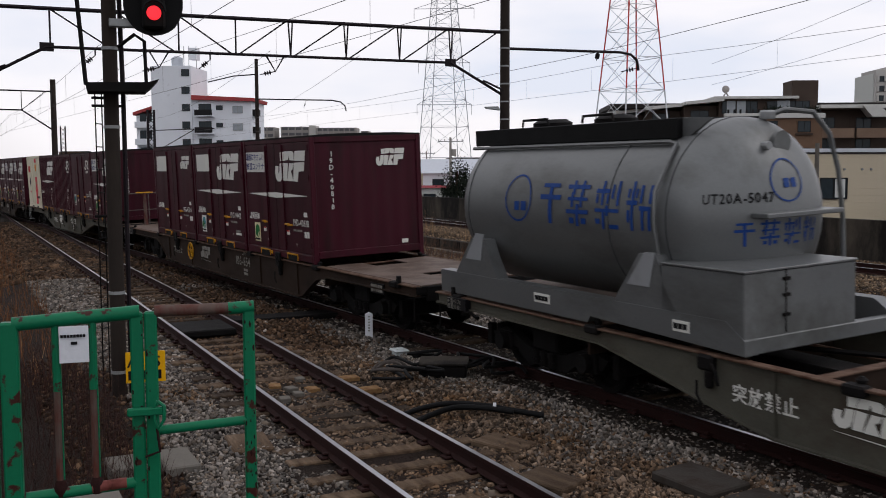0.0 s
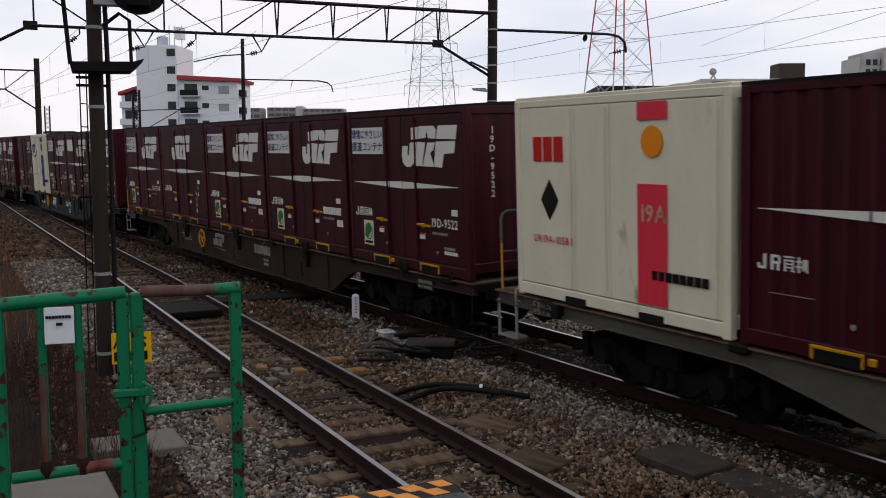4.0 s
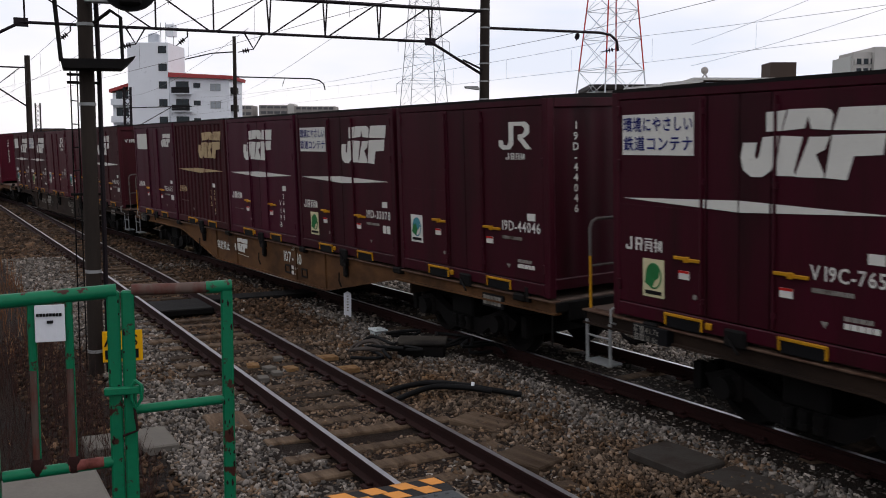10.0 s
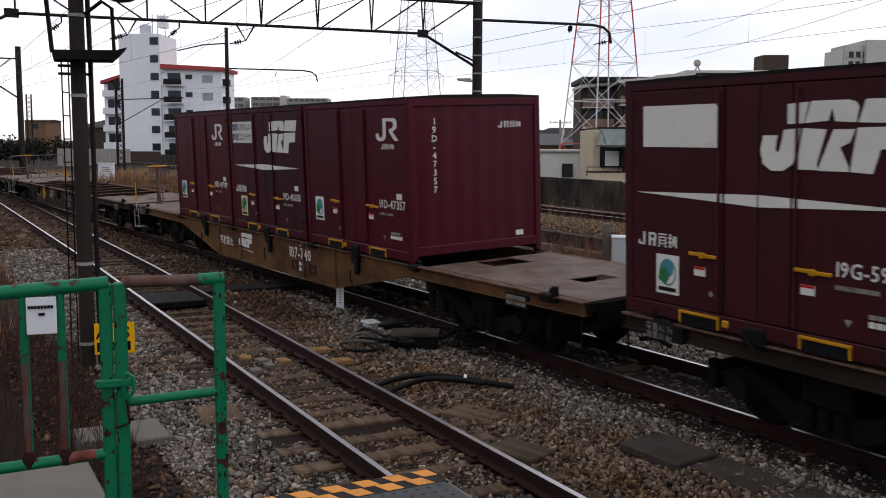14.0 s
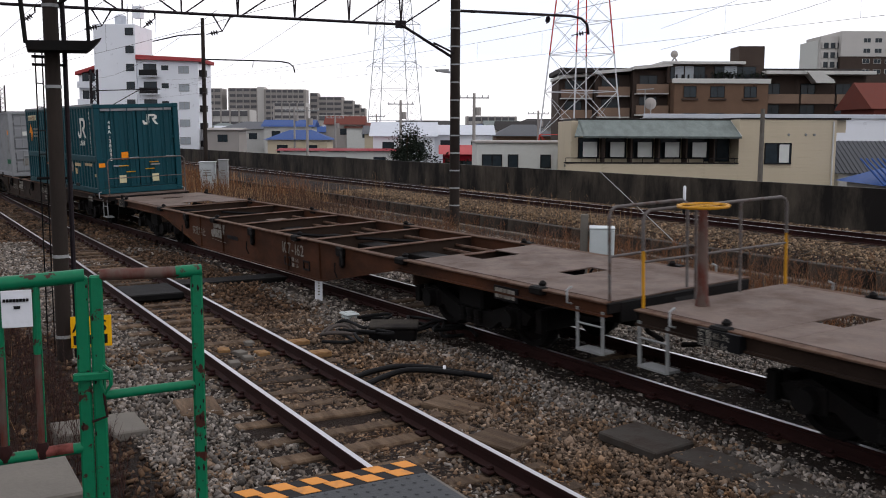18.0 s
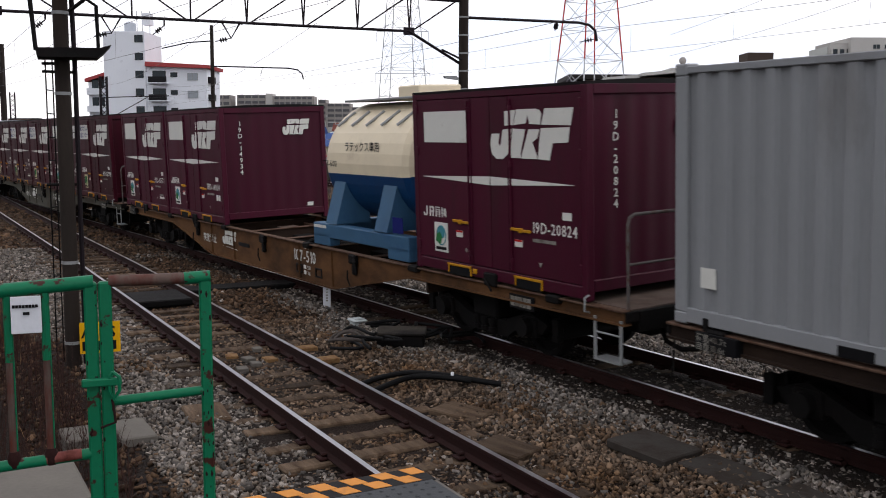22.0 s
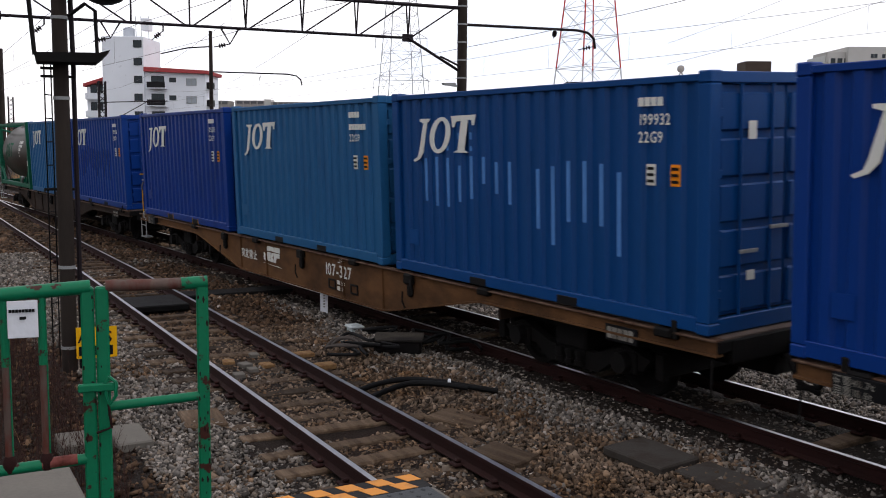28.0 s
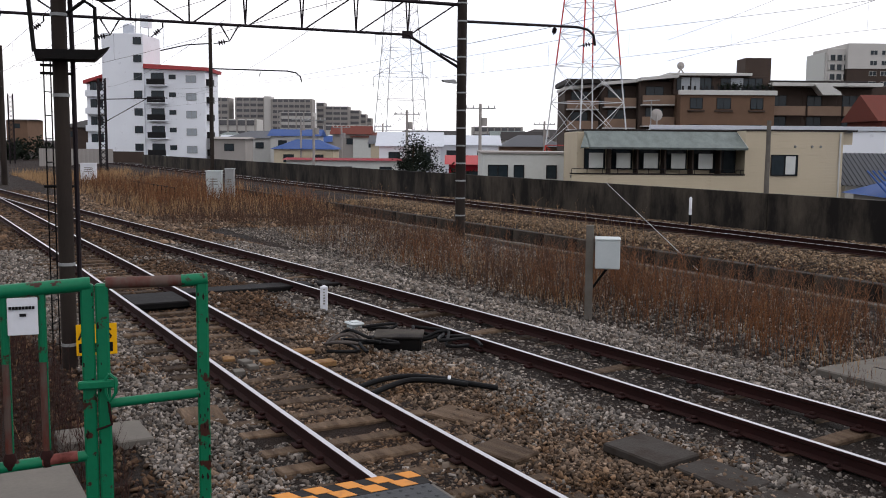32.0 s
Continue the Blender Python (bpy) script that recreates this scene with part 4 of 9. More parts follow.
def iso_container(k, x, mat, label, L=6.058, H=2.59, W=2.438, marks="ship", number="", split=None):
    c = thing("iso_container", label, "container", group="long containers of the train")
    h, w = L / 2, W / 2
    def iso_frame():
        m = Mesh()
        for sx in (-1, 1):
            for sy in (-1, 1):
                xx, yy = sx * (h - 0.08), sy * (w - 0.08)
                m.box(xx - 0.08, xx + 0.08, yy - 0.08, yy + 0.08, 0.12, H - 0.12, 0.012)
                for z in (0.0, H - 0.12):
                    m.box(xx - 0.085, xx + 0.085, yy - 0.085, yy + 0.085, z, z + 0.12, 0.014)
        for sy in (-1, 1):
            yy = sy * (w - 0.04)
            m.box(-h + 0.16, h - 0.16, yy - 0.04, yy + 0.035, 0.02, 0.17, 0.008)
            m.box(-h + 0.16, h - 0.16, yy - 0.04, yy + 0.02, H - 0.1, H - 0.03, 0.008)
        for sx in (-1, 1):
            xx = sx * (h - 0.05)
            m.box(xx - 0.05, xx + 0.04, -w + 0.16, w - 0.16, 0.0, 0.16, 0.008)
            m.box(xx - 0.05, xx + 0.04, -w + 0.16, w - 0.16, H - 0.12, H - 0.01, 0.008)
        return m.data("frame", MAT[mat])
    part("frame", cached(("isoframe", L, H, mat), iso_frame), None, c)
    part("roof", cached(("isoroof", L, mat), lambda: corrugated(-h + 0.1, h - 0.1, -w + 0.1, w - 0.1, 0.02, 0.42, lambda a, d: (a, d)).data("roof", MAT[mat])), None, c, at=Matrix(((1, 0, 0, 0), (0, 0, 1, 0), (0, 1, 0, H - 0.045), (0, 0, 0, 1))))
    for sy in (-1, 1):
        spans = [(0.16, H - 0.08)] if split is None else [(0.16, split - 0.08), (split + 0.08, H - 0.08)]
        for z0, z1 in spans:
            part("side_panel", cached(("isoside", L, mat, sy, z0, z1), lambda: corrugated(-h + 0.15, h - 0.15, z0, z1, 0.044 if split is None else 0.05, 0.278 if split is None else 0.34, lambda a, d: (a, sy * (w - 0.06 + d))).data("side_panel", MAT[mat])), None, c)
        if split is not None:
            part("side_rail", cached(("isosplit", L, mat, sy), lambda: Mesh().box(-h + 0.1, h - 0.1, sy * (w - 0.045) - 0.05, sy * (w - 0.045) + 0.05, split - 0.09, split + 0.09, 0.012).data("side_rail", MAT[mat])), None, c)
    # rear wall, and doors with lock rods on the leading end
    part("end_panel", cached(("isoend", mat), lambda: corrugated(-w + 0.15, w - 0.15, 0.16, H - 0.1, 0.036, 0.27, lambda a, d: (-(h - 0.07 + d), a)).data("end_panel", MAT[mat])), None, c)
    for sy in (-1, 1):
        y0, y1 = sorted((sy * 0.012, sy * (w - 0.17)))
        d = part("door", cached(("isodoor", L, H, mat, sy), lambda: Mesh().box(h - 0.13, h - 0.085, y0, y1, 0.17, H - 0.13, 0.008).data("door", MAT[mat])), None, c)
        if marks == "teal":
            part("door_panel", cached(("tealdoor", sy), lambda: corrugated(y0 + 0.03, y1 - 0.03, 0.24, H - 0.2, 0.03, 0.27, lambda a, d: (h - 0.09 + d, a)).data("door_panel", MAT[mat])), None, d, "upright ribbed door sheet")
        for i in range(5 if marks != "teal" else 0):
            part("door_panel", cached(("isopanel", L, mat, sy), lambda: Mesh().box(h - 0.095, h - 0.052, y0 + 0.03, y1 - 0.03, 0, 0.375, 0.018).data("door_panel", MAT[mat])), None, d, at=(0, 0, 0.2 + i * 0.452))
        part("hinge", cached(("isohinge", L, mat, sy), lambda: door_hinges(h - 0.03, sy * (w - 0.165), H).data("hinge", MAT["galv" if mat == "light_grey" else mat])), None, d)
        for q in (0.3, 0.75):
            yy = y0 + (y1 - y0) * q
            part("lock_rod", cached(("isorod", L, H, mat, sy, q), lambda: Mesh().tube([(h - 0.035, yy, 0.1), (h - 0.035, yy, H - 0.06)], 0.017, 8).data("lock_rod", MAT["galv" if mat == "light_grey" else mat])), None, d)
            part("rod_handle", cached(("isohandle", L, mat, sy, q), lambda: Mesh().box(h - 0.032, h - 0.014, yy - 0.02, yy + 0.26, 0.78 + 0.22 * (q > 0.5), 0.82 + 0.22 * (q > 0.5), 0.004).data("rod_handle", MAT["galv"])), None, d)
    f = -(w - 0.06 + (0.044 if split is None else 0.05))
    for x0 in (-0.9, 0.9):
        if mat == "jot_navy":
            for d in (-0.2, 0.18):
                part("pocket_rim", Mesh().box(x0 + d, x0 + d + 0.03, -w - 0.006, -w + 0.05, 0.01, 0.15, 0.003), "yellow", c, "yellow pocket edge")
        part("fork_pocket", cached(("isopocket", x0, L), lambda: Mesh().box(x0 - 0.18, x0 + 0.18, -w - 0.004, -w + 0.05, 0.02, 0.12, 0.004).data("fork_pocket", MAT["ink"])), None, c)
    if marks == "ship":
        company_mark(c, -h + 0.565, 1.565, 2.25, 0.63, f, "white_mark")
        if number:
            words(number, 0.16, h - 0.98, f, 2.08, "white_mark", c, wide=0.9)
        else:
            bars(c, h - 0.98, h - 0.42, 2.08, 2.17, f, 6, "white_mark")
        words("22G9", 0.16, h - 0.98, f, 1.9, "white_mark", c, wide=0.9)
        bars(c, h - 0.98, h - 0.62, 2.27, 2.36, f, 4, "white_mark")
        for q, mt in ((h - 0.86, "white_mark"), (h - 0.52, "orange")):
            p = plate("label", rect(q, q + 0.13, 1.46, 1.68), f, mt, c)
            for r in range(3):
                bars(p, q + 0.015, q + 0.115, 1.49 + r * 0.065, 1.52 + r * 0.065, f - 0.007, 3, "ink")
        plate("vent", rect(-h + 0.42, -h + 0.66, 0.42, 0.64), f - 0.01, mat, c, "small ventilator cover")
        plate_end("label", [(-0.62, 0.5), (-0.5, 0.5), (-0.5, 0.6), (-0.62, 0.6)], h - 0.046, "white_mark", c)
        plate_end("label", [(-0.62, 1.92), (-0.5, 1.92), (-0.5, 2.1), (-0.62, 2.1)], h - 0.046, "white_mark", c)
        for z in (2.26, 2.1, 1.62, 1.48):
            bars(c, 0.2, 0.75, z, z + 0.07, 0, 6, "white_mark", end_x=h - 0.046)
    elif marks == "grey":
        bars(c, h - 0.95, h - 0.25, 0.5, 0.68, f, 5, "green_letters")
        plate("label", rect(-h + 0.35, -h + 0.55, 0.4, 0.6), f, "white_mark", c)
        plate("label", rect(h - 0.52, h - 0.4, 1.66, 1.84), f, "orange", c)
        bars(c, h - 0.44, h - 0.38, 0.9, 1.6, f, 1, "dull_mark")
        for i, (y, z) in enumerate(((-0.72, 1.62), (-0.42, 1.62), (0.4, 0.62))):
            plate_end("label", [(y, z), (y + 0.16, z), (y + 0.16, z + 0.16), (y, z + 0.16)], h - 0.046, "white_mark" if i != 1 else "label_cream", c)
        for body, y, z, size in (("SKCU 130189", 0.12, 2.12, 0.1), ("22G0", 0.5, 1.96, 0.1), ("M.G.W", 0.1, 1.56, 0.09), ("TARE", 0.1, 1.44, 0.09), ("NET", 0.1, 1.1, 0.09), ("CU.CAP", 0.1, 0.98, 0.09)):
            words(body, size, h - 0.046, y, z, "ink", c, end=True)
        for z in (1.56, 1.44, 1.1, 0.98):
            bars(c, 0.62, 0.92, z, z + 0.06, 0, 4, "dull_mark", end_x=h - 0.046)
        part("door_seal", Mesh().box(h - 0.1, h - 0.045, -0.022, 0.022, 0.16, H - 0.12, 0.004), "ink", c, "black rubber door seal")
        for sy in (-1, 1):
            part("door_seal", Mesh().box(h - 0.1, h - 0.05, sy * (w - 0.165) - 0.012, sy * (w - 0.165) + 0.012, 0.16, H - 0.12, 0.003), "ink", c, "black rubber door seal")
        plate_end("vent", [(-0.78, 0.42), (-0.58, 0.42), (-0.58, 0.7), (-0.78, 0.7)], h - 0.046, "dull_mark", c)
    elif marks == "teal":
        hook_logo(c, h - 1.95, h - 1.05, 1.62, 2.22, f)
        words("48A-38050", 0.15, h - 0.55, f, 2.3, "white_mark", c, down=True)
        words("48A-38050", 0.13, -h + 0.3, f, 2.3, "dull_mark", c, down=True)
        part("roof_rail", Mesh().box(-h + 0.02, h - 0.02, -w - 0.002, -w + 0.1, H - 0.045, H + 0.02, 0.008), "light_grey", c, "pale grey roof rail")
        words("48A-38050", 0.14, h - 0.046, -0.82, 2.02, "white_mark", c, down=True, end=True)
        plate("warning_plate", rect(-h + 0.45, -h + 1.7, 2.2, 2.38), f, "label_cream", c)
        words("コキ50000積載禁止", 0.125, -h + 0.48, f - 0.008, 2.24, "dark_red", c, wide=0.95)
        part("diamond", cached(("tealdia",), lambda: Mesh().prism([(-h + 0.5, 1.76), (-h + 0.76, 1.46), (-h + 1.02, 1.76), (-h + 0.76, 2.06)], f - 0.012, f).data("diamond", MAT["orange"])), None, c, "orange diamond mark")
        part("diamond_quarter", Mesh().prism([(-h + 0.5, 1.76), (-h + 0.76, 1.46), (-h + 0.76, 1.76)], f - 0.016, f - 0.012), "ink", c, "black quarter of the diamond")
        words("L", 0.16, -h + 0.78, f - 0.014, 1.8, "ink", c)
        words("G", 0.16, -h + 0.77, f - 0.014, 1.58, "ink", c)
        for a in (0.3, 1.2, 2.1):
            part("fork_pocket", Mesh().box(a, a + 0.42, -w - 0.012, -w + 0.03, 0.14, 0.24, 0.006), "ink", c, "dark forklift pocket")
        for i in range(3):
            bars(c, -h + 1.2, -h + 1.95, 1.86 - i * 0.12, 1.92 - i * 0.12, f, 8, "dull_mark")
        p = plate("warning_plate", rect(-1.7, 0.55, 0.7, 0.78), f, "cream_mark", c)
        bars(p, -1.68, 0.52, 0.72, 0.76, f - 0.008, 22, "dark_red")
        plate("label", rect(2.1, 2.8, 0.76, 0.86), f, "cream_mark", c)
        plate("label", rect(3.3, 4.1, 0.8, 0.88), f, "cream_mark", c)
        plate("label", rect(2.1, 2.34, 0.52, 0.7), f, "cream_mark", c)
        part("round_mark", cached(("tealround",), lambda: Mesh().lathe([(f - 0.008, 0.16), (f, 0.16)], 16, (1.75, 0, 0.72), "y").data("round_mark", MAT["dull_mark"])), None, c)
        for y, z in ((-0.62, 0.78), (-0.42, 0.6), (0.28, 0.86), (0.14, 0.66)):
            part("handle", Mesh().box(h - 0.03, h, y, y + 0.28, z, z + 0.03, 0.006), "yellow", c, "yellow door handle")
        plate_end("label", [(-1.2, 0.78), (-1.02, 0.78), (-1.02, 0.9), (-1.2, 0.9)], h - 0.002, "orange", c)
        plate("label", rect(h - 0.36, h - 0.18, 0.5, 0.58), f, "cream_mark", c)
        part("roof_edge", Mesh().box(h - 0.05, h - 0.03, -w + 0.2, w - 0.2, H - 0.2, H - 0.13, 0.004), "light_grey", c, "pale grey strip over the doors")
        for y, z, s in ((-0.52, 0.98, "orange"), (-0.62, 0.3, "label_cream"), (0.35, 0.3, "label_cream")):
            plate_end("label", [(y, z), (y + 0.2, z), (y + 0.2, z + 0.22), (y, z + 0.22)], h - 0.046, s, c)
        for pts in ([(0.16, 2.1), (0.22, 2.1), (0.24, 2.05), (0.29, 2.05), (0.3, 2.28), (0.37, 2.28), (0.37, 2.03), (0.32, 1.98), (0.2, 1.98)], [(0.37, 2.22), (0.37, 2.28), (0.52, 2.28), (0.6, 2.24), (0.6, 2.16), (0.54, 2.12), (0.46, 2.12), (0.46, 2.17), (0.52, 2.18), (0.52, 2.22)], [(0.45, 2.12), (0.52, 2.12), (0.64, 1.98), (0.56, 1.98)]):
            plate_end("emblem", pts, h - 0.046, "white_mark", c)
    MOVING.append((c, k, Matrix.Translation((x, 0, 1.0))))
    return c


def touch_up(c, mat, seed, spans):
    """Streaks of other paint along repaired ribs: for each span its first rib, count, and least and most length."""
    rnd = random.Random(seed)
    f = -(1.219 - 0.06 + 0.044)
    m = Mesh()
    for first, n, short, long in spans:
        for i in range(n):
            x = -3.029 + 0.15 + 0.278 * (first + i) + 0.278 * 0.68
            z1 = rnd.uniform(1.58, 1.72)
            z0 = z1 - rnd.uniform(short, long)
            m.box(x - 0.032, x + 0.032, f - 0.003, f + 0.002, z0, z1)
    for i in range(3):
        x = -3.029 + 0.15 + 0.278 * (4 + i) + 0.278 * 0.68
        m.box(x - 0.025, x + 0.025, f - 0.003, f + 0.002, 1.78, 1.84).box(x - 0.025, x + 0.025, f - 0.003, f + 0.002, 1.93, 2.02)
    tagged(part("paint_patch", m, mat, c, "streaks of touch-up paint"), kind="stuff")


# ---- tank containers ----
def dish(r, L, bulge, n=5):
    a = [(-L / 2 - bulge * math.sin(math.pi / 2 * (1 - i / n)), r * math.sin(math.pi / 2 * i / n) if i else 0.02) for i in range(n + 1)]
    return a + [(-x, y) for x, y in reversed(a)]


def silver_tank(k, x):
    c = thing("tank_container", "silver cylindrical tank container on a cradle frame", "tank container")
    R, Z, X0, X1, D = 1.1, 1.28, -2.35, 1.85, 0.64
    part("barrel", Mesh().lathe([(q + (X0 + X1) / 2, r) for q, r in dish(R, X1 - X0, D, 9)], 48, (0, 0, Z), "x"), "tank_silver", c)
    for xx in (-2.33, 0.86, 1.84):
        part("seam", Mesh().lathe([(xx - 0.008, R + 0.001), (xx - 0.006, R + 0.006), (xx + 0.006, R + 0.006), (xx + 0.008, R + 0.001)], 48, (0, 0, Z), "x"), "weld", c, "dark weld seam round the barrel")
    part("roof_walkway", Mesh().box(-2.75, 1.6, -0.62, 0.62, 2.33, 2.39, 0.01).box(-2.75, 1.6, -0.7, -0.6, 2.16, 2.39, 0.01), "hose", c, "black walkway along the top")
    part("walkway_bracket", Mesh().prism([(1.6, 2.12), (2.05, 2.37), (1.6, 2.39)], -0.62, -0.58), "tank_silver", c)
    for xx in (-1.6, -0.2):
        part("hatch", Mesh().lathe([(2.39, 0.28), (2.45, 0.28), (2.5, 0.2)], 14, (xx, -0.1, 0), "z").tube([(xx - 0.32, -0.4, 2.41), (xx - 0.3, -0.4, 2.5), (xx + 0.3, -0.4, 2.5), (xx + 0.32, -0.4, 2.41)], 0.018), "dark", c, "dark hatch with a ring of bolts")
    part("pipe", Mesh().tube([(-2.7, -0.76, 2.13), (1.55, -0.76, 2.13), (1.68, -0.79, 2.1), (1.72, -0.95, 1.9), (1.71, -1.13, 1.6), (1.71, -1.15, 1.25), (1.74, -1.1, 0.86)], 0.025, 8), "tank_silver", c)
    part("pipe", Mesh().tube([(1.95, 0.25, 2.36), (2.1, 0.42, 2.44), (2.28, 0.66, 2.4), (2.3, 0.9, 2.16), (2.3, 1.05, 1.75), (2.3, 1.13, 1.2), (2.3, 1.15, 0.34)], 0.03, 8), "tank_silver", c)
    part("pipe_flange", Mesh().lathe([(2.34, 0.08), (2.36, 0.09), (2.42, 0.09), (2.44, 0.07)], 12, (1.98, 0.28, 0), "z"), "galv", c)
    for sy in (-1, 1):
        part("sill", Mesh().prism([(-3.05, 0.02), (0.55, 0.02), (0.62, 0.1), (3.06, 0.02), (3.06, 0.17), (2.8, 0.34), (-3.05, 0.34)], sy * 1.11 - 0.09, sy * 1.11 + 0.09), "tank_silver", c)
        for p in ([(-2.6, 0.34), (-1.46, 0.34), (-1.66, 0.62), (-1.78, 0.86), (-2.14, 0.86)], [(1.05, 0.34), (2.1, 0.34), (1.9, 0.6), (1.78, 0.92), (1.5, 0.92)]):
            part("saddle", Mesh().prism(p, sy * 1.1 - 0.09, sy * 1.1 + 0.09), "tank_silver", c)
        for a0, a1 in ((-2.3, -1.78), (1.3, 1.78)):
            part("saddle_plate", Mesh().prism([(a0, 0.56), (a1 - 0.1, 0.56), (a1, 0.94), (a0 + 0.3, 0.94)], sy * 1.195 - 0.006, sy * 1.195 + 0.006), "light_grey", c, "pale paint-free saddle plate")
    part("end_sill", Mesh().box(2.94, 3.05, -1.1, 1.1, 0.02, 0.18, 0.01), "tank_silver", c)
    box = part("tool_box", Mesh().box(1.86, 3.04, -1.19, 0.42, 0.16, 0.83, 0.012), "tank_silver", c, "dull silver metal tool box")
    part("box_lid", Mesh().box(1.86, 3.06, -1.205, 0.43, 0.83, 0.855, 0.006), "tank_silver", box)
    part("lid_seam", Mesh().box(3.04, 3.046, -0.62, -0.608, 0.2, 0.83), "dark", box)
    for z in (0.36, 0.56, 0.72):
        part("catch", Mesh().box(3.04, 3.066, -0.66, -0.57, z, z + 0.035, 0.004), "dark", box)
    part("end_shelf", Mesh().box(2.0, 2.66, -0.45, 0.72, 1.3, 1.35, 0.008), "tank_silver", c)
    part("valve", Mesh().lathe([(1.9, 0.06), (2.26, 0.06), (2.26, 0.13), (2.32, 0.13)], 14, (0, 0.14, 2.08), "x"), "tank_silver", c)
    part("valve", Mesh().tube([(2.1, -0.1, 2.05), (2.38, -0.12, 2.05)], 0.045, 8), "galv", c)

    def wrap(m, name, mat, label=""):
        return part(name, m, mat, c, label)

    def on_barrel(a0, a1, z0, z1):
        """A plain stroke that follows the curve of the barrel."""
        zs = np.linspace(z0, z1, 5)
        v = [p for z in zs for p in ((a0, -math.sqrt((R + 0.008) ** 2 - (z - Z) ** 2), z), (a1, -math.sqrt((R + 0.008) ** 2 - (z - Z) ** 2), z))]
        return Mesh().add(v, [(2 * j, 2 * j + 1, 2 * j + 3, 2 * j + 2) for j in range(4)])

    def on_dish(phi, z, out=0.008):
        rz = math.sqrt(R ** 2 - (z - Z) ** 2)
        return (X1 + (D / R * rz + out) * math.cos(phi), (rz + out) * math.sin(phi), z)

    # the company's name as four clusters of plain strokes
    for i in range(4):
        a, w = -0.52 + i * 0.57, 0.44
        signs = [(0.0, w, 1.46, 1.52), (w * 0.42, w * 0.58, 1.16, 1.66), (w * 0.1, w * 0.9, 1.61, 1.66)]
        if i == 1:
            signs = [(0, w, 1.6, 1.65), (w * 0.25, w * 0.36, 1.53, 1.7), (w * 0.64, w * 0.75, 1.53, 1.7), (w * 0.05, w * 0.95, 1.46, 1.5), (w * 0.2, w * 0.31, 1.38, 1.56), (w * 0.6, w * 0.71, 1.38, 1.56), (0, w, 1.3, 1.35), (w * 0.44, w * 0.56, 1.15, 1.42), (w * 0.14, w * 0.34, 1.18, 1.25), (w * 0.66, w * 0.88, 1.18, 1.25)]
        elif i == 2:
            signs = [(0, w * 0.58, 1.56, 1.61), (w * 0.24, w * 0.34, 1.42, 1.7), (w * 0.03, w * 0.12, 1.44, 1.55), (w * 0.47, w * 0.56, 1.44, 1.55), (w * 0.66, w * 0.75, 1.5, 1.66), (w * 0.88, w * 0.98, 1.42, 1.7), (0, w, 1.34, 1.38), (w * 0.44, w * 0.56, 1.3, 1.42), (w * 0.3, w * 0.4, 1.14, 1.34), (w * 0.6, w * 0.98, 1.15, 1.2), (w * 0.02, w * 0.22, 1.2, 1.26)]
        elif i == 3:
            signs = [(0, w * 0.42, 1.44, 1.49), (w * 0.17, w * 0.27, 1.15, 1.7), (w * 0.02, w * 0.1, 1.52, 1.62), (w * 0.33, w * 0.41, 1.52, 1.62), (w * 0.03, w * 0.13, 1.24, 1.38), (w * 0.5, w * 0.6, 1.46, 1.66), (w * 0.85, w * 0.96, 1.46, 1.66), (w * 0.5, w * 0.95, 1.38, 1.43), (w * 0.84, w * 0.94, 1.16, 1.42), (w * 0.58, w * 0.68, 1.16, 1.42)]
        for p, q, z0, z1 in signs:
            wrap(on_barrel(a + p, a + q, z0, z1), "lettering", "blue_letters")
        for p, q, z0, z1 in signs:
            f0, n = -0.62 + i * 0.3, 0.24
            s = 0.5
            zz = [1.0 + (z0 - 1.16) * s, 1.0 + (z1 - 1.16) * s]
            pts = [on_dish(f0 + n * u / w, z) for z in zz for u in (p, q)]
            wrap(Mesh().add(pts, [(0, 1, 3, 2)]), "lettering", "blue_letters")
    side, front = Mesh(), Mesh()
    for i in range(28):
        va, vb = [], []
        for ang in (2 * math.pi * i / 28, 2 * math.pi * (i + 1) / 28):
            for r in (1.0, 0.92):
                z = 1.46 + math.sin(ang) * r * 0.31
                va.append((-1.04 + math.cos(ang) * r * 0.31, -math.sqrt((R + 0.008) ** 2 - (z - Z) ** 2), z))
                vb.append(on_dish(0.06 + math.cos(ang) * r * 0.24, 1.68 + math.sin(ang) * r * 0.235))
        side.add(va, [(0, 2, 3, 1)])
        front.add(vb, [(0, 2, 3, 1)])
    wrap(side, "ring_mark", "blue_letters", "thin blue ring emblem")
    wrap(front, "ring_mark", "blue_letters", "thin blue ring emblem")
    for j in range(2):
        wrap(on_barrel(-1.12 + j * 0.16, -1.0 + j * 0.16, 1.3, 1.42), "lettering", "blue_letters")
        wrap(Mesh().add([on_dish(0.0 + j * 0.11 + u, z) for z in (1.6, 1.7) for u in (0, 0.08)], [(0, 1, 3, 2)]), "lettering", "blue_letters")
    t = text_mesh("UT20A-5047", 0.15)
    far = max(p[0] for p in t.v)
    wrap(Mesh().add([on_dish(-1.0 + 0.86 * p[0] / far, 1.46 + p[2]) for p in t.v], t.f), "lettering", "ink")
    plate("label", rect(-0.55, -0.2, 0.14, 0.26), -1.202, "white_mark", c)
    bars(c, -0.52, -0.23, 0.17, 0.23, -1.209, 4, "ink")
    plate("label", rect(2.05, 2.3, 0.14, 0.26), -1.202, "white_mark", c)
    bars(c, 2.07, 2.28, 0.17, 0.23, -1.209, 3, "ink")
    MOVING.append((c, k, Matrix.Translation((x, 0, 1.0))))


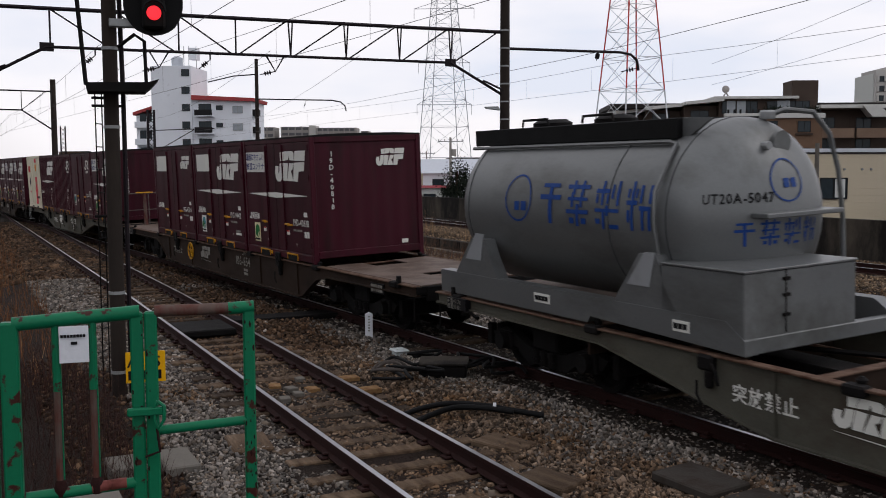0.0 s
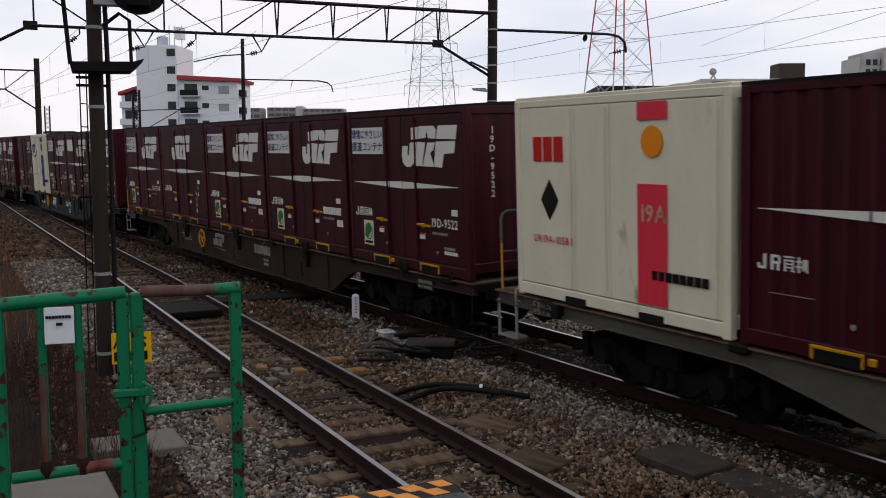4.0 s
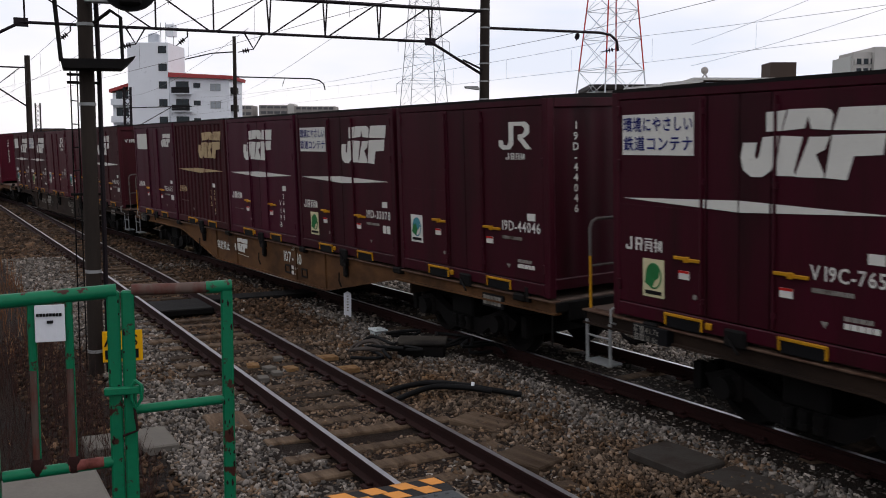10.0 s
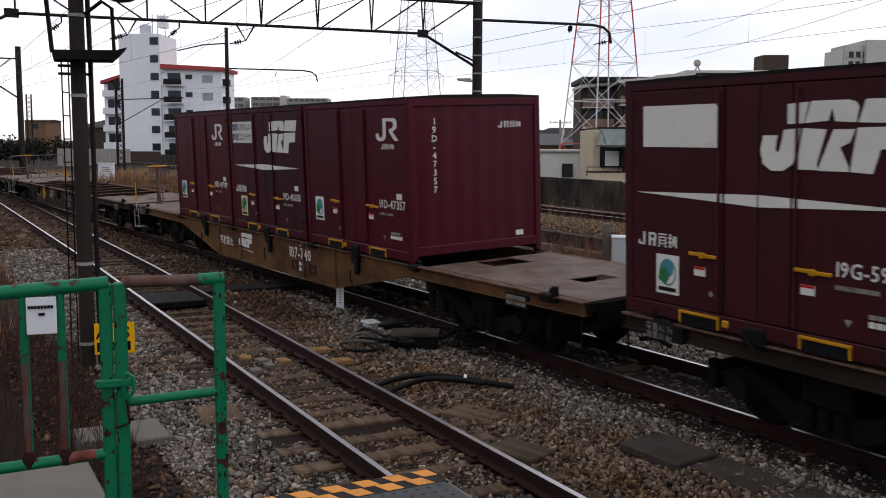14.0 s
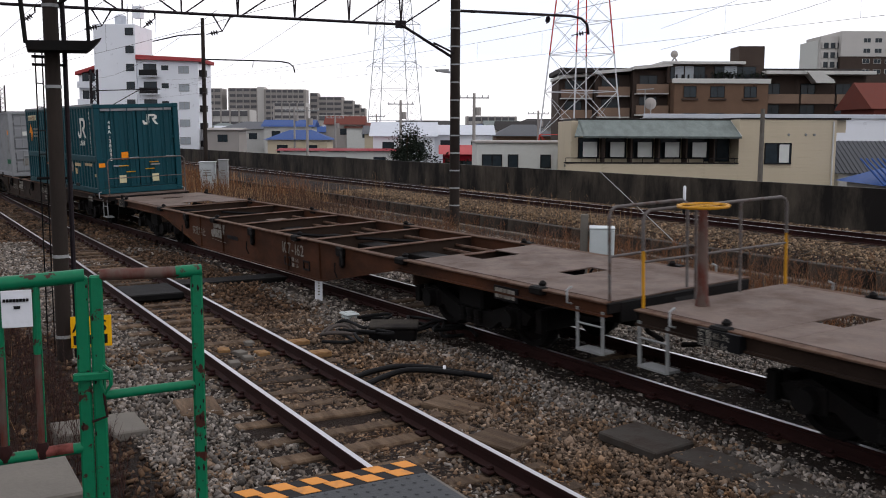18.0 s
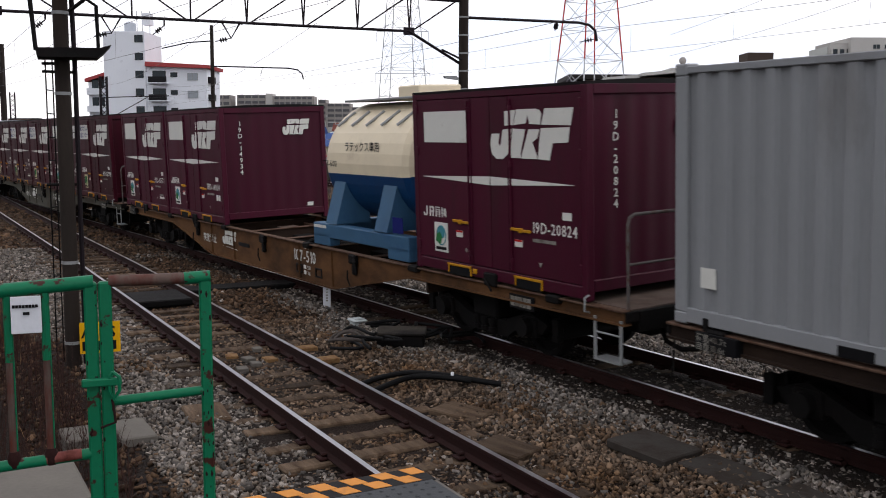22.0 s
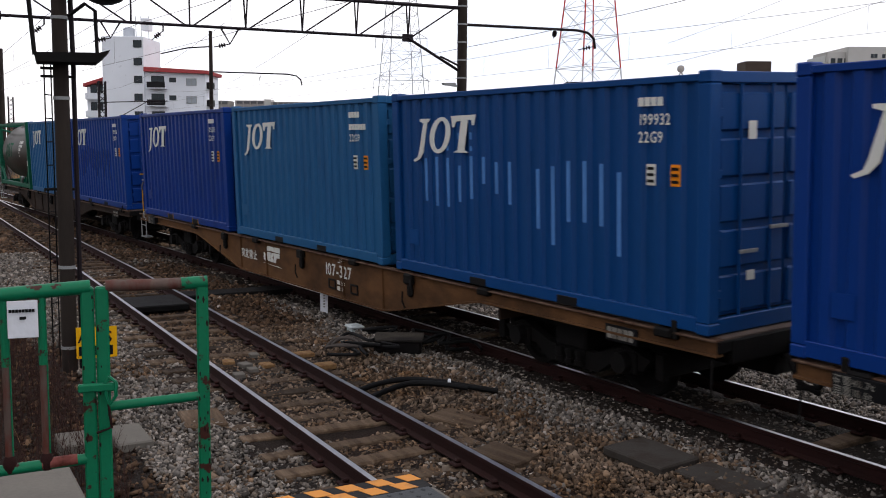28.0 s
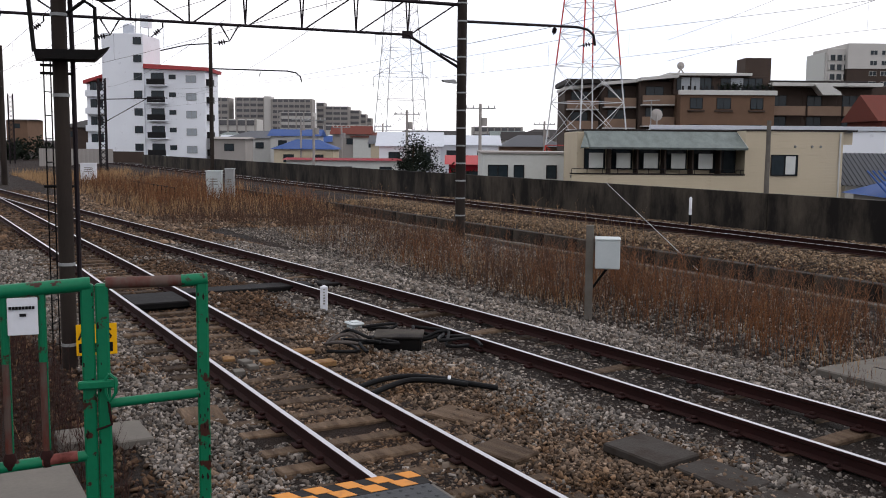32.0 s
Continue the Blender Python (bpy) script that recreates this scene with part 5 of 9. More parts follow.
def latex_tank(k, x):
    c = thing("tank_container", "cream and blue tank container on a light blue cradle", "tank container")
    R, Z = 1.0, 1.42
    full = Mesh().lathe(dish(R, 2.5, 0.42), 36, (0, 0, Z), "x")
    top, low = Mesh(), Mesh()
    for f in full.f:
        zc = sum(full.v[i][2] for i in f) / len(f)
        (top if zc > Z - 0.12 else low).add([full.v[i] for i in f], [tuple(range(len(f)))])
    part("upper_barrel", top, "tank_cream", c, "cream upper half")
    part("lower_barrel", low, "tank_blue", c, "blue lower half")
    for sy in (-1, 1):
        part("cradle_rail", Mesh().box(-1.62, 1.62, sy * 1.05 - 0.1, sy * 1.05 + 0.1, 0.14, 0.38, 0.015).box(-1.62, -1.0, sy * 1.05 - 0.1, sy * 1.05 + 0.1, 0, 0.2, 0.01).box(1.0, 1.62, sy * 1.05 - 0.1, sy * 1.05 + 0.1, 0, 0.2, 0.01), "cradle_blue", c)
        for xx in (-0.9, 0.8):
            part("saddle", Mesh().prism([(sy * 1.16, 0.4), (sy * 0.92, 1.2), (sy * 0.55, 0.8), (sy * 0.5, 0.4)], xx - 0.2, xx + 0.2, "x"), "cradle_blue", c)
    part("cross_beam", Mesh().box(-1.7, -1.5, -0.95, 0.95, 0.1, 0.36, 0.01), "cradle_blue", c)
    part("cross_beam", Mesh().box(1.5, 1.7, -0.95, 0.95, 0.1, 0.36, 0.01), "cradle_blue", c)
    for i in range(5):
        a = -1.0 + i * 0.5
        part("walkway_bracket", Mesh().tube([(a, -0.55, Z + R - 0.15), (a - 0.1, -0.85, Z + 0.62)], 0.025, 6), "galv", c)
    part("walkway", Mesh().box(-1.3, 1.4, -0.6, 0.2, Z + R + 0.02, Z + R + 0.06, 0.01), "galv", c)
    part("dome", Mesh().box(0.2, 0.85, -0.4, 0.4, Z + R, Z + R + 0.24, 0.02), "tank_cream", c)
    words("ラテックス専用", 0.17, -0.62, -0.985, Z + 0.22, "ink", c, wide=0.95)
    words("UT1-600", 0.15, -1.5, -0.995, Z - 0.06, "ink", c)
    plate("label", rect(1.2, 1.5, 0.42, 0.66), -1.16, "navy_ink", c)
    bars(c, -1.58, -1.1, 0.3, 0.35, -1.155, 6, "white_mark")
    MOVING.append((c, k, Matrix.Translation((x, 0, 1.0))))


def green_tank(k, x):
    c = thing("tank_container", "grimy grey-brown tank in a green steel frame", "tank container")
    h, w, H = 3.029, 1.219, 2.59
    for sx in (-1, 1):
        for sy in (-1, 1):
            xx, yy = sx * (h - 0.09), sy * (w - 0.09)
            part("corner_post", Mesh().box(xx - 0.09, xx + 0.09, yy - 0.09, yy + 0.09, 0, H, 0.015), "frame_green", c)
            part("brace", Mesh().tube([(sx * (h - 0.15), sy * (w - 0.06), 0.75), (sx * (h - 0.85), sy * (w - 0.06), 0.2)], 0.055, 6), "frame_green", c)
        part("end_beam", Mesh().box(sx * (h - 0.07) - 0.07, sx * (h - 0.07) + 0.07, -w + 0.18, w - 0.18, 0.02, 0.2, 0.01), "frame_green", c)
        part("end_beam", Mesh().box(sx * (h - 0.07) - 0.07, sx * (h - 0.07) + 0.07, -w + 0.18, w - 0.18, H - 0.16, H - 0.01, 0.01), "frame_green", c)
        part("end_brace", Mesh().tube([(sx * (h - 0.1), -w + 0.15, H - 0.25), (sx * (h - 0.1), w - 0.5, H - 0.85)], 0.05, 6), "frame_green", c)
    for sy in (-1, 1):
        part("side_rail", Mesh().box(-h + 0.18, h - 0.18, sy * (w - 0.07) - 0.06, sy * (w - 0.07) + 0.06, 0.04, 0.2, 0.01), "frame_green", c)
        part("side_rail", Mesh().box(-h + 0.18, h - 0.18, sy * (w - 0.06) - 0.05, sy * (w - 0.06) + 0.05, H - 0.12, H - 0.02, 0.01), "frame_green", c)
    part("barrel", Mesh().lathe(dish(1.165, 5.0, 0.45, 7), 48, (0, 0, 1.36), "x"), "tank_brown", c)
    part("top_walkway", Mesh().box(-2.2, 2.2, -0.5, 0.5, 2.5, 2.54, 0.01), "galv", c)
    part("valve_box", Mesh().box(1.0, 1.35, -w + 0.02, -w + 0.2, 0.2, 0.44, 0.01), "frame_green", c)
    part("hose", Mesh().tube([(1.5, -1.2, 0.24), (1.75, -1.22, 0.45), (1.95, -1.22, 0.42)], 0.05, 8), "galv", c)
    def on_barrel(a0, a1, z0, z1, mat, lean=0.0):
        zs = np.linspace(z0, z1, 5)
        v = []
        for z in zs:
            y = -math.sqrt(1.172 ** 2 - (z - 1.36) ** 2)
            s = lean * (z - z0) / (z1 - z0)
            v += [(a0 + s, y, z), (a1 + s, y, z)]
        return part("lettering" if mat != "white_mark" else "label", Mesh().add(v, [(2 * j, 2 * j + 1, 2 * j + 3, 2 * j + 2) for j in range(4)]), mat, c)
    d = -0.18
    for a0, a1, z0, z1, lean in ((-1.75, -1.6, 1.3, 1.9, 0.2), (-1.9, -1.72, 1.24, 1.34, 0.05), (-1.36, -1.24, 1.46, 1.86, 0.06), (-1.06, -0.95, 1.46, 1.86, 0.06), (-1.28, -1.0, 1.86, 1.94, 0.02), (-1.3, -1.02, 1.38, 1.46, 0.02), (-0.68, -0.55, 1.4, 1.9, 0.12), (-0.86, -0.22, 1.87, 1.96, 0.02)):
        on_barrel(a0 + 0.04, a1 + 0.04, z0 + d, z1 + d, "green_letters", lean)
    for r, (n, z) in enumerate(((11, 1.74), (10, 1.6), (6, 1.46), (3, 1.34), (3, 1.22))):
        for q in range(n):
            on_barrel(1.0 + q * 0.068, 1.052 + q * 0.068, z, z + (0.105 if r < 3 else 0.08), "white_mark")
    plate("label", rect(2.86, 2.94, 0.9, 1.1), -w - 0.001, "white_mark", c)
    MOVING.append((c, k, Matrix.Translation((x, 0, 1.0))))


# ---- flat wagons ----
def bogie(parent, x):
    b = part("bogie", cached("bolster", lambda: Mesh().box(-0.28, 0.28, -0.95, 0.95, 0.42, 0.82, 0.03).box(-1.3, 1.3, -0.62, 0.62, 0.5, 0.62, 0.03).box(-0.5, 0.5, -0.5, 0.5, 0.18, 0.5, 0.05).box(-1.42, -1.3, -0.8, 0.8, 0.3, 0.6, 0.02).box(1.3, 1.42, -0.8, 0.8, 0.3, 0.6, 0.02).data("bogie", MAT["dark"])), None, parent, at=(x, 0, 0))
    for sy in (-1, 1):
        def side_bars():
            y = sy * 0.86
            m = Mesh().prism([(-1.32, 0.5), (-0.95, 0.62), (-0.4, 0.42), (0.4, 0.42), (0.95, 0.62), (1.32, 0.5), (1.2, 0.36), (0.7, 0.36), (0.45, 0.2), (-0.45, 0.2), (-0.7, 0.36), (-1.2, 0.36)], y - 0.06, y + 0.06)
            for a in (-0.95, 0.95):
                m.lathe([(y + sy * 0.06, 0.13), (y + sy * 0.2, 0.12)], 12, (a, 0, 0.43), "y")
                m.box(a - 0.17, a + 0.17, y - 0.1, y + 0.1, 0.3, 0.56, 0.02)
            for a in (-0.18, 0, 0.18):
                m.lathe([(0.24, 0.07), (0.3, 0.07), (0.3, 0.055), (0.36, 0.055), (0.36, 0.07), (0.42, 0.07)], 10, (a, y + sy * 0.08, 0), "z")
            m.box(-1.5, -1.38, y - 0.05, y + 0.05, 0.3, 0.6, 0.01).box(1.38, 1.5, y - 0.05, y + 0.05, 0.3, 0.6, 0.01)
            return m.data("side_frame", MAT["dark"])
        part("side_frame", cached(("bframe", sy), side_bars), None, b)
    for a in (-0.95, 0.95):
        def wheels():
            m = Mesh().lathe([(-0.9, 0.06), (0.9, 0.06)], 12, (0, 0, 0), "y")
            for sy in (-1, 1):
                y = sy * 0.566
                m.lathe([(y - sy * 0.07, 0.44), (y - sy * 0.04, 0.44), (y - sy * 0.03, 0.415), (y + sy * 0.07, 0.405), (y + sy * 0.07, 0.34), (y + sy * 0.02, 0.32), (y + sy * 0.02, 0.16), (y + sy * 0.08, 0.14)], 28, (0, 0, 0), "y")
                for i in range(6):
                    an = math.pi / 3 * i
                    m.box(math.cos(an) * 0.24 - 0.03, math.cos(an) * 0.24 + 0.03, y + sy * 0.02 - 0.012, y + sy * 0.02 + 0.012, math.sin(an) * 0.24 - 0.03, math.sin(an) * 0.24 + 0.03)
            return m.data("wheelset", MAT["dark"])
        w = part("wheelset", cached("wheels", wheels), None, b, at=(a, 0, 0.41))
        SPIN.append((w, parent, a))
    return b


def flat_wagon(k, number, finish, label, wheel=False):
    w = thing("flat_wagon", label, "railway wagon", group="wagons of the train")
    ahead, long_belly = k in BRAKE_AHEAD, not number.startswith("107") and k not in (1, 15)
    ends = {1: 10.1, -1: 9.6} if ahead else {1: 9.6, -1: 10.1}
    F, B = ends[1], -ends[-1]
    tip, bend = (6.15, 4.7) if long_belly else (5.6, 2.95)
    for sy in (-1, 1):
        def beam():
            y = sy * 1.16
            low = [(-tip, 0.80), (-tip + 0.45, 0.72), (-bend - 0.25, 0.33), (-bend, 0.29), (bend, 0.29), (bend + 0.25, 0.33), (tip - 0.45, 0.72), (tip, 0.80)]
            m = Mesh()
            line = [(B, 0.82)] + low + [(F, 0.82)]
            for (a, za), (b, zb) in zip(line, line[1:]):
                m.prism([(a, za), (b, zb), (b, 0.96), (a, 0.96)], y - 0.012, y + 0.012)
                m.prism([(a, za - 0.014), (b, zb - 0.014), (b, zb + 0.01), (a, za + 0.01)], y - 0.055, y + 0.055)
            for a in (-bend, -bend * 0.55, bend * 0.55, bend):
                m.box(a - 0.012, a + 0.012, min(y, y + sy * 0.045), max(y, y + sy * 0.045), 0.31, 0.94)
            return m.data("side_beam", MAT[finish])
        part("side_beam", cached(("beam", finish, sy, ahead, long_belly), beam), None, w)
        part("top_flange", cached(("flange", sy, ahead), lambda: Mesh().box(B, F, sy * 1.17 - 0.06, sy * 1.17 + 0.06, 0.955, 0.98, 0.006).data("top_flange", MAT["rust_edge"])), None, w, "rust-worn top flange")
    H = 9.6
    part("centre_sill", cached(("sill", finish), lambda: Mesh().box(-H + 0.1, H - 0.1, -0.2, 0.2, 0.45, 0.8, 0.01).data("centre_sill", MAT["dark"])), None, w)
    for x in (-5.9, -4.2, -2.5, -0.85, 0.85, 2.5, 4.2, 5.9):
        cross = part("cross_member", cached(("cross", finish), lambda: Mesh().box(-0.025, 0.025, -1.12, 1.12, 0.6, 0.945, 0.006).data("cross_member", MAT["wagon_brown"])), None, w, at=(x, 0, 0))
        part("cap", cached(("crosscap",), lambda: Mesh().box(-0.07, 0.07, -1.11, 1.11, 0.945, 0.962, 0.004).data("cap", MAT["rust_edge"])), None, cross, "rust-worn top of the cross member")
    for y, a, b, z in ((0.55, -5.6, 5.6, 0.8), (-0.6, -4.1, 4.1, 0.74), (0.8, -2.4, 5.8, 0.84)):
        part("brake_pipe", cached(("pipe", y), lambda: Mesh().tube([(a, y, z), (b, y, z)], 0.028, 6).data("brake_pipe", MAT["rust_edge"])), None, w)
    for a, b in ((-5.8, -2.5), (0.9, 4.2)):
        part("tie_bar", cached(("tie", a), lambda: Mesh().tube([(a, -0.9, 0.9), (b, 0.5, 0.9)], 0.03, 5).data("tie_bar", MAT["dark"])), None, w)
    part("brake_lever", cached(("blever",), lambda: Mesh().box(-0.5, 0.5, -0.3, 0.1, 0.82, 0.86, 0.01).data("brake_lever", MAT["deck"])), None, w, at=(-1.6, 0.3, 0))
    for sx in (-1, 1):
        E, brake_end = ends[sx], (sx > 0) == ahead
        for a, b, y0, y1 in ((6.6, 8.2, -1.1, 1.1), (8.2, 8.55, -1.1, -0.3), (8.2, 8.55, 0.3, 1.1), (8.55, E, -1.1, 1.1), (5.95, 6.6, -1.1, -0.35), (5.95, 6.6, 0.35, 1.1)):
            part("deck_plate", cached(("deck", sx * a, sx * b, y0), lambda: Mesh().box(min(sx * a, sx * b), max(sx * a, sx * b), y0, y1, 0.965, 0.985, 0.004).data("deck_plate", MAT["deck"])), None, w, "worn steel deck plate")
        part("end_beam", cached(("endbeam", finish, sx, E), lambda: Mesh().box(sx * E - 0.03, sx * E + 0.03, -1.0, 1.0, 0.72, 0.96, 0.01).box(sx * E - 0.02, sx * E + 0.02, -1.19, 1.19, 0.84, 0.965, 0.01).data("end_beam", MAT["dark"])), None, w, "grimy dark end beam")
        part("coupler", cached(("coupler", sx), lambda: Mesh().box(min(sx * 9.3, sx * 10.05), max(sx * 9.3, sx * 10.05), -0.12, 0.12, 0.62, 0.86, 0.02).box(min(sx * 9.95, sx * 10.18), max(sx * 9.95, sx * 10.18), -0.2, 0.2, 0.6, 0.9, 0.05)
             .tube([(sx * 9.75, 0.4, 0.7), (sx * 10.0, 0.42, 0.4), (sx * 10.2, 0.44, 0.42)], 0.03, 8).tube([(sx * 9.75, -0.35, 0.75), (sx * 9.95, -0.4, 0.5), (sx * 10.2, -0.42, 0.45)], 0.03, 8).data("coupler", MAT["dark"])), None, w)
        bogie(w, sx * 7.1)
        for sy in (-1, 1):
            if brake_end:
                a, b = sx * (E - 0.06), sx * (E - 0.48)
                part("step", cached(("step", sx, sy), lambda: Mesh().box(a - 0.022, a + 0.022, sy * 1.2 - 0.008, sy * 1.2 + 0.008, 0.36, 0.86).box(b - 0.022, b + 0.022, sy * 1.2 - 0.008, sy * 1.2 + 0.008, 0.36, 0.86)
                     .box(min(a, b), max(a, b), sy * 1.12 - 0.11, sy * 1.12 + 0.09, 0.36, 0.385).tube([(a, sy * 1.2, 0.68), (b, sy * 1.2, 0.68)], 0.012, 6)
                     .tube([(b - sx * 0.1, sy * 1.2, 0.88), (b - sx * 0.1, sy * 1.27, 0.9), (b - sx * 0.1, sy * 1.27, 1.05), (b - sx * 0.1, sy * 1.2, 1.08)], 0.014, 6).data("step", MAT["galv"])), None, w, "pale grey foot step")
            else:
                part("lever", cached(("lever", sx, sy), lambda: Mesh().tube([(sx * 9.5, sy * 0.6, 0.8), (sx * 9.52, sy * 1.18, 0.8), (sx * 9.53, sy * 1.2, 0.4)], 0.014, 6).data("lever", MAT["dark"])), None, w)
                part("stake", cached(("stake", sx, sy), lambda: Mesh().box(sx * 9.05 - 0.04, sx * 9.05 + 0.04, sy * 1.2 - 0.03, sy * 1.2 + 0.03, 0.9, 1.1, 0.01).data("stake", MAT["dark"])), None, w)
        if brake_end:
            hx, wide = sx * (E - 0.03), 0.12 if k == 11 else 1.12
            low = 0.22 if k in (16, 17) else 0.0
            for y in (-1.12, wide) if ahead else (-1.12, -0.35, 0.35, wide):
                part("handrail_post", cached(("hrp", hx, y, ahead, low), lambda: Mesh().tube([(hx, y, 0.95), (hx, y, 1.62 if abs(y) > 0.5 or ahead else 2.02 - low)], 0.017, 8).data("handrail_post", MAT["rail_grey" if ahead or abs(y) < 0.5 else "yellow"])), None, w, "" if ahead else "yellow lower half of the rail post")
            part("handrail", cached(("hr", hx, wide, low), lambda: Mesh().tube([(hx, -1.12, 1.6), (hx, -1.12, 1.93 - low), (hx, -1.09, 2.0 - low), (hx, -1.02, 2.03 - low), (hx, wide - 0.1, 2.03 - low), (hx, wide - 0.03, 2.0 - low), (hx, wide, 1.93 - low), (hx, wide, 1.6)], 0.0195, 8)
                 .tube([(hx, -1.12, 1.48), (hx, wide, 1.48)], 0.015, 6).data("handrail", MAT["rail_grey"])), None, w, "grey tube handrail")
            if low:
                part("brake_stand", cached(("stand2",), lambda: Mesh().box(hx + 0.03, hx + 0.17, -1.0, -0.94, 0.95, 1.9, 0.01).tube([(hx + 0.25, -0.8, 0.95), (hx + 0.25, -0.8, 1.2), (hx + 0.12, -0.94, 1.9), (hx + 0.1, -0.95, 2.0)], 0.022, 8).data("brake_stand", MAT["worn_tube"])), None, w)
                part("brake_wheel", cached(("bwheel2",), lambda: Mesh().tube([(hx + 0.1 + 0.22 * math.cos(a), -0.95 + 0.22 * math.sin(a), 2.01) for a in np.linspace(0, 2 * math.pi, 25)], 0.018, 6).tube([(hx - 0.12, -0.95, 2.01), (hx + 0.32, -0.95, 2.01)], 0.014, 6)
                     .tube([(hx + 0.1, -1.17, 2.01), (hx + 0.1, -0.73, 2.01)], 0.014, 6).data("brake_wheel", MAT["yellow"])), None, w, "pale yellow brake wheel")
                if k == 17:
                    disc = part("tail_disc", Mesh().lathe([(hx - 0.15, 0.001), (hx - 0.15, 0.165), (hx - 0.13, 0.17), (hx - 0.1, 0.165), (hx - 0.1, 0.001)], 28, (0, -1.1, 1.16), "x"), "rail_grey", w, "grey round tail disc hung on the last rail")
                    part("bracket", Mesh().box(hx - 0.12, hx + 0.03, -1.14, -1.06, 1.1, 1.24, 0.01), "wagon_blue", disc)
            elif not ahead:
                part("brake_stand", cached(("stand",), lambda: Mesh().lathe([(0.95, 0.09), (1.1, 0.06), (1.9, 0.05), (2.0, 0.045), (2.05, 0.03)], 12, (hx + 0.3, -0.55, 0), "z").data("brake_stand", MAT["worn_tube"])), None, w)
                part("brake_wheel", cached(("bwheel",), lambda: Mesh().tube([(hx + 0.3 + 0.26 * math.cos(a), -0.55 + 0.26 * math.sin(a), 2.06) for a in np.linspace(0, 2 * math.pi, 25)], 0.018, 6).tube([(hx + 0.04, -0.55, 2.06), (hx + 0.56, -0.55, 2.06)], 0.014, 6)
                     .tube([(hx + 0.3, -0.81, 2.06), (hx + 0.3, -0.29, 2.06)], 0.014, 6).data("brake_wheel", MAT["yellow"])), None, w, "pale yellow brake wheel")
    # container locks along the edges
    for x in (-8.9, -5.7, -2.05, 2.05, 5.7, 8.9):
        for sy in (-1, 1):
            part("container_lock", cached(("lock", sy), lambda: Mesh().box(-0.12, 0.12, sy * 1.19 - 0.07, sy * 1.19 + 0.07, 0.9, 1.0, 0.02).lathe([(1.0, 0.045), (1.03, 0.05), (1.06, 0.02)], 10, (0, sy * 1.12, 0), "z").data("container_lock", MAT["dark"])), None, w, at=(x, 0, 0))
    for x in (-3.8, 0.03, 3.8):
        part("lever_box", cached(("leverbox",), lambda: Mesh().box(-0.13, 0.1, -1.26, -1.16, 0.8, 0.97, 0.03).box(-0.04, 0.07, -1.25, -1.17, 0.62, 0.82, 0.03).tube([(0.12, -1.28, 0.9), (0.2, -1.31, 0.84), (0.24, -1.31, 0.7)], 0.018, 6).tube([(-0.08, -1.29, 0.7), (-0.06, -1.31, 0.56), (0.0, -1.3, 0.46)], 0.014, 6).data("lever_box", MAT["dark"])), None, w, "grimy dark container clamp", at=(x, 0, 0))
    part("brake_cylinder", cached(("brakecyl",), lambda: Mesh().lathe([(-3.6, 0.16), (-2.9, 0.16)], 14, (0, 0.4, 0.52), "x").data("brake_cylinder", MAT["dark"])), None, w)
    part("air_reservoir", cached(("reservoir",), lambda: Mesh().lathe([(1.4, 0.2), (2.6, 0.2)], 14, (0, -0.45, 0.5), "x").data("air_reservoir", MAT["dark"])), None, w)
    y = -1.176
    # where the words, the emblem, the slots and the number stand on each kind of side
    word_x, logo_x, slots, mid = {(True, True): (-3.75, -2.58, ((-2.15, -1.9), (-1.62, -1.38)), 1.89), (True, False): (-4.3, -1.8, (), 1.41),
                                  (False, True): (-3.5, -2.3, ((-1.4, -0.78),), 1.83), (False, False): (-2.95, -1.78, (), 1.41)}[(long_belly, ahead)]
    for a, b in slots:
        part("slot", cached(("slot", a, b), lambda: Mesh().prism([(a, 0.66), (a + 0.04, 0.62), (b - 0.04, 0.62), (b, 0.66), (b - 0.04, 0.7), (a + 0.04, 0.7)], y - 0.004, y).data("slot", MAT["ink"])), None, w, "dark slot in the side beam")
    mk = "dull_mark" if finish in ("wagon_rust", "wagon_brown") else "white_mark"
    if k != 17:   # worn away under grime on the last wagon
        words("突放禁止", 0.2, word_x, y, 0.56, mk, w)
        slant_logo(w, logo_x, logo_x + 0.8, 0.58, 0.88, y, mk)
        plate("stripe", [(logo_x, 0.535), (logo_x + 0.84, 0.505), (logo_x + 0.8, 0.52)], y, mk, w)
    words("コキ", 0.13, mid - 0.02, y, 0.87, mk, w)
    if number:
        wide = 0.95
        long = max(p[0] for p in text_mesh(number, 0.29, False, wide).v)
        words(number, 0.29, mid - long / 2, y, 0.63, mk, w, wide=wide)
    else:
        bars(w, mid - 0.46, mid + 0.46, 0.64, 0.83, y, 7, mk)
    if long_belly:
        for i in range(2):
            bars(w, mid + 0.06, mid + 0.32, 0.42 + 0.085 * i, 0.475 + 0.085 * i, y, 4, mk)
    else:
        for z, weight in ((0.5, "5.0"), (0.4, "1.8")):
            bars(w, mid - 0.04, mid + 0.06, z, z + 0.07, y, 2, mk)
            words(weight, 0.09, mid + 0.12, y, z, mk, w)
    for a in (mid - 0.36, mid + 0.44) if not long_belly else ():
        part("card_frame", cached(("card", a), lambda: Mesh().box(a, a + 0.26, y - 0.012, y, 0.4, 0.43).box(a, a + 0.26, y - 0.012, y, 0.54, 0.57).box(a, a + 0.03, y - 0.012, y, 0.43, 0.54).box(a + 0.23, a + 0.26, y - 0.012, y, 0.43, 0.54).data("card_frame", MAT["ink"])), None, w)
    part("data_plate", cached(("dplate",), lambda: Mesh().box(8.0, 8.5, -1.2, -1.18, 0.72, 0.9, 0.003).data("data_plate", MAT["ink"])), None, w)
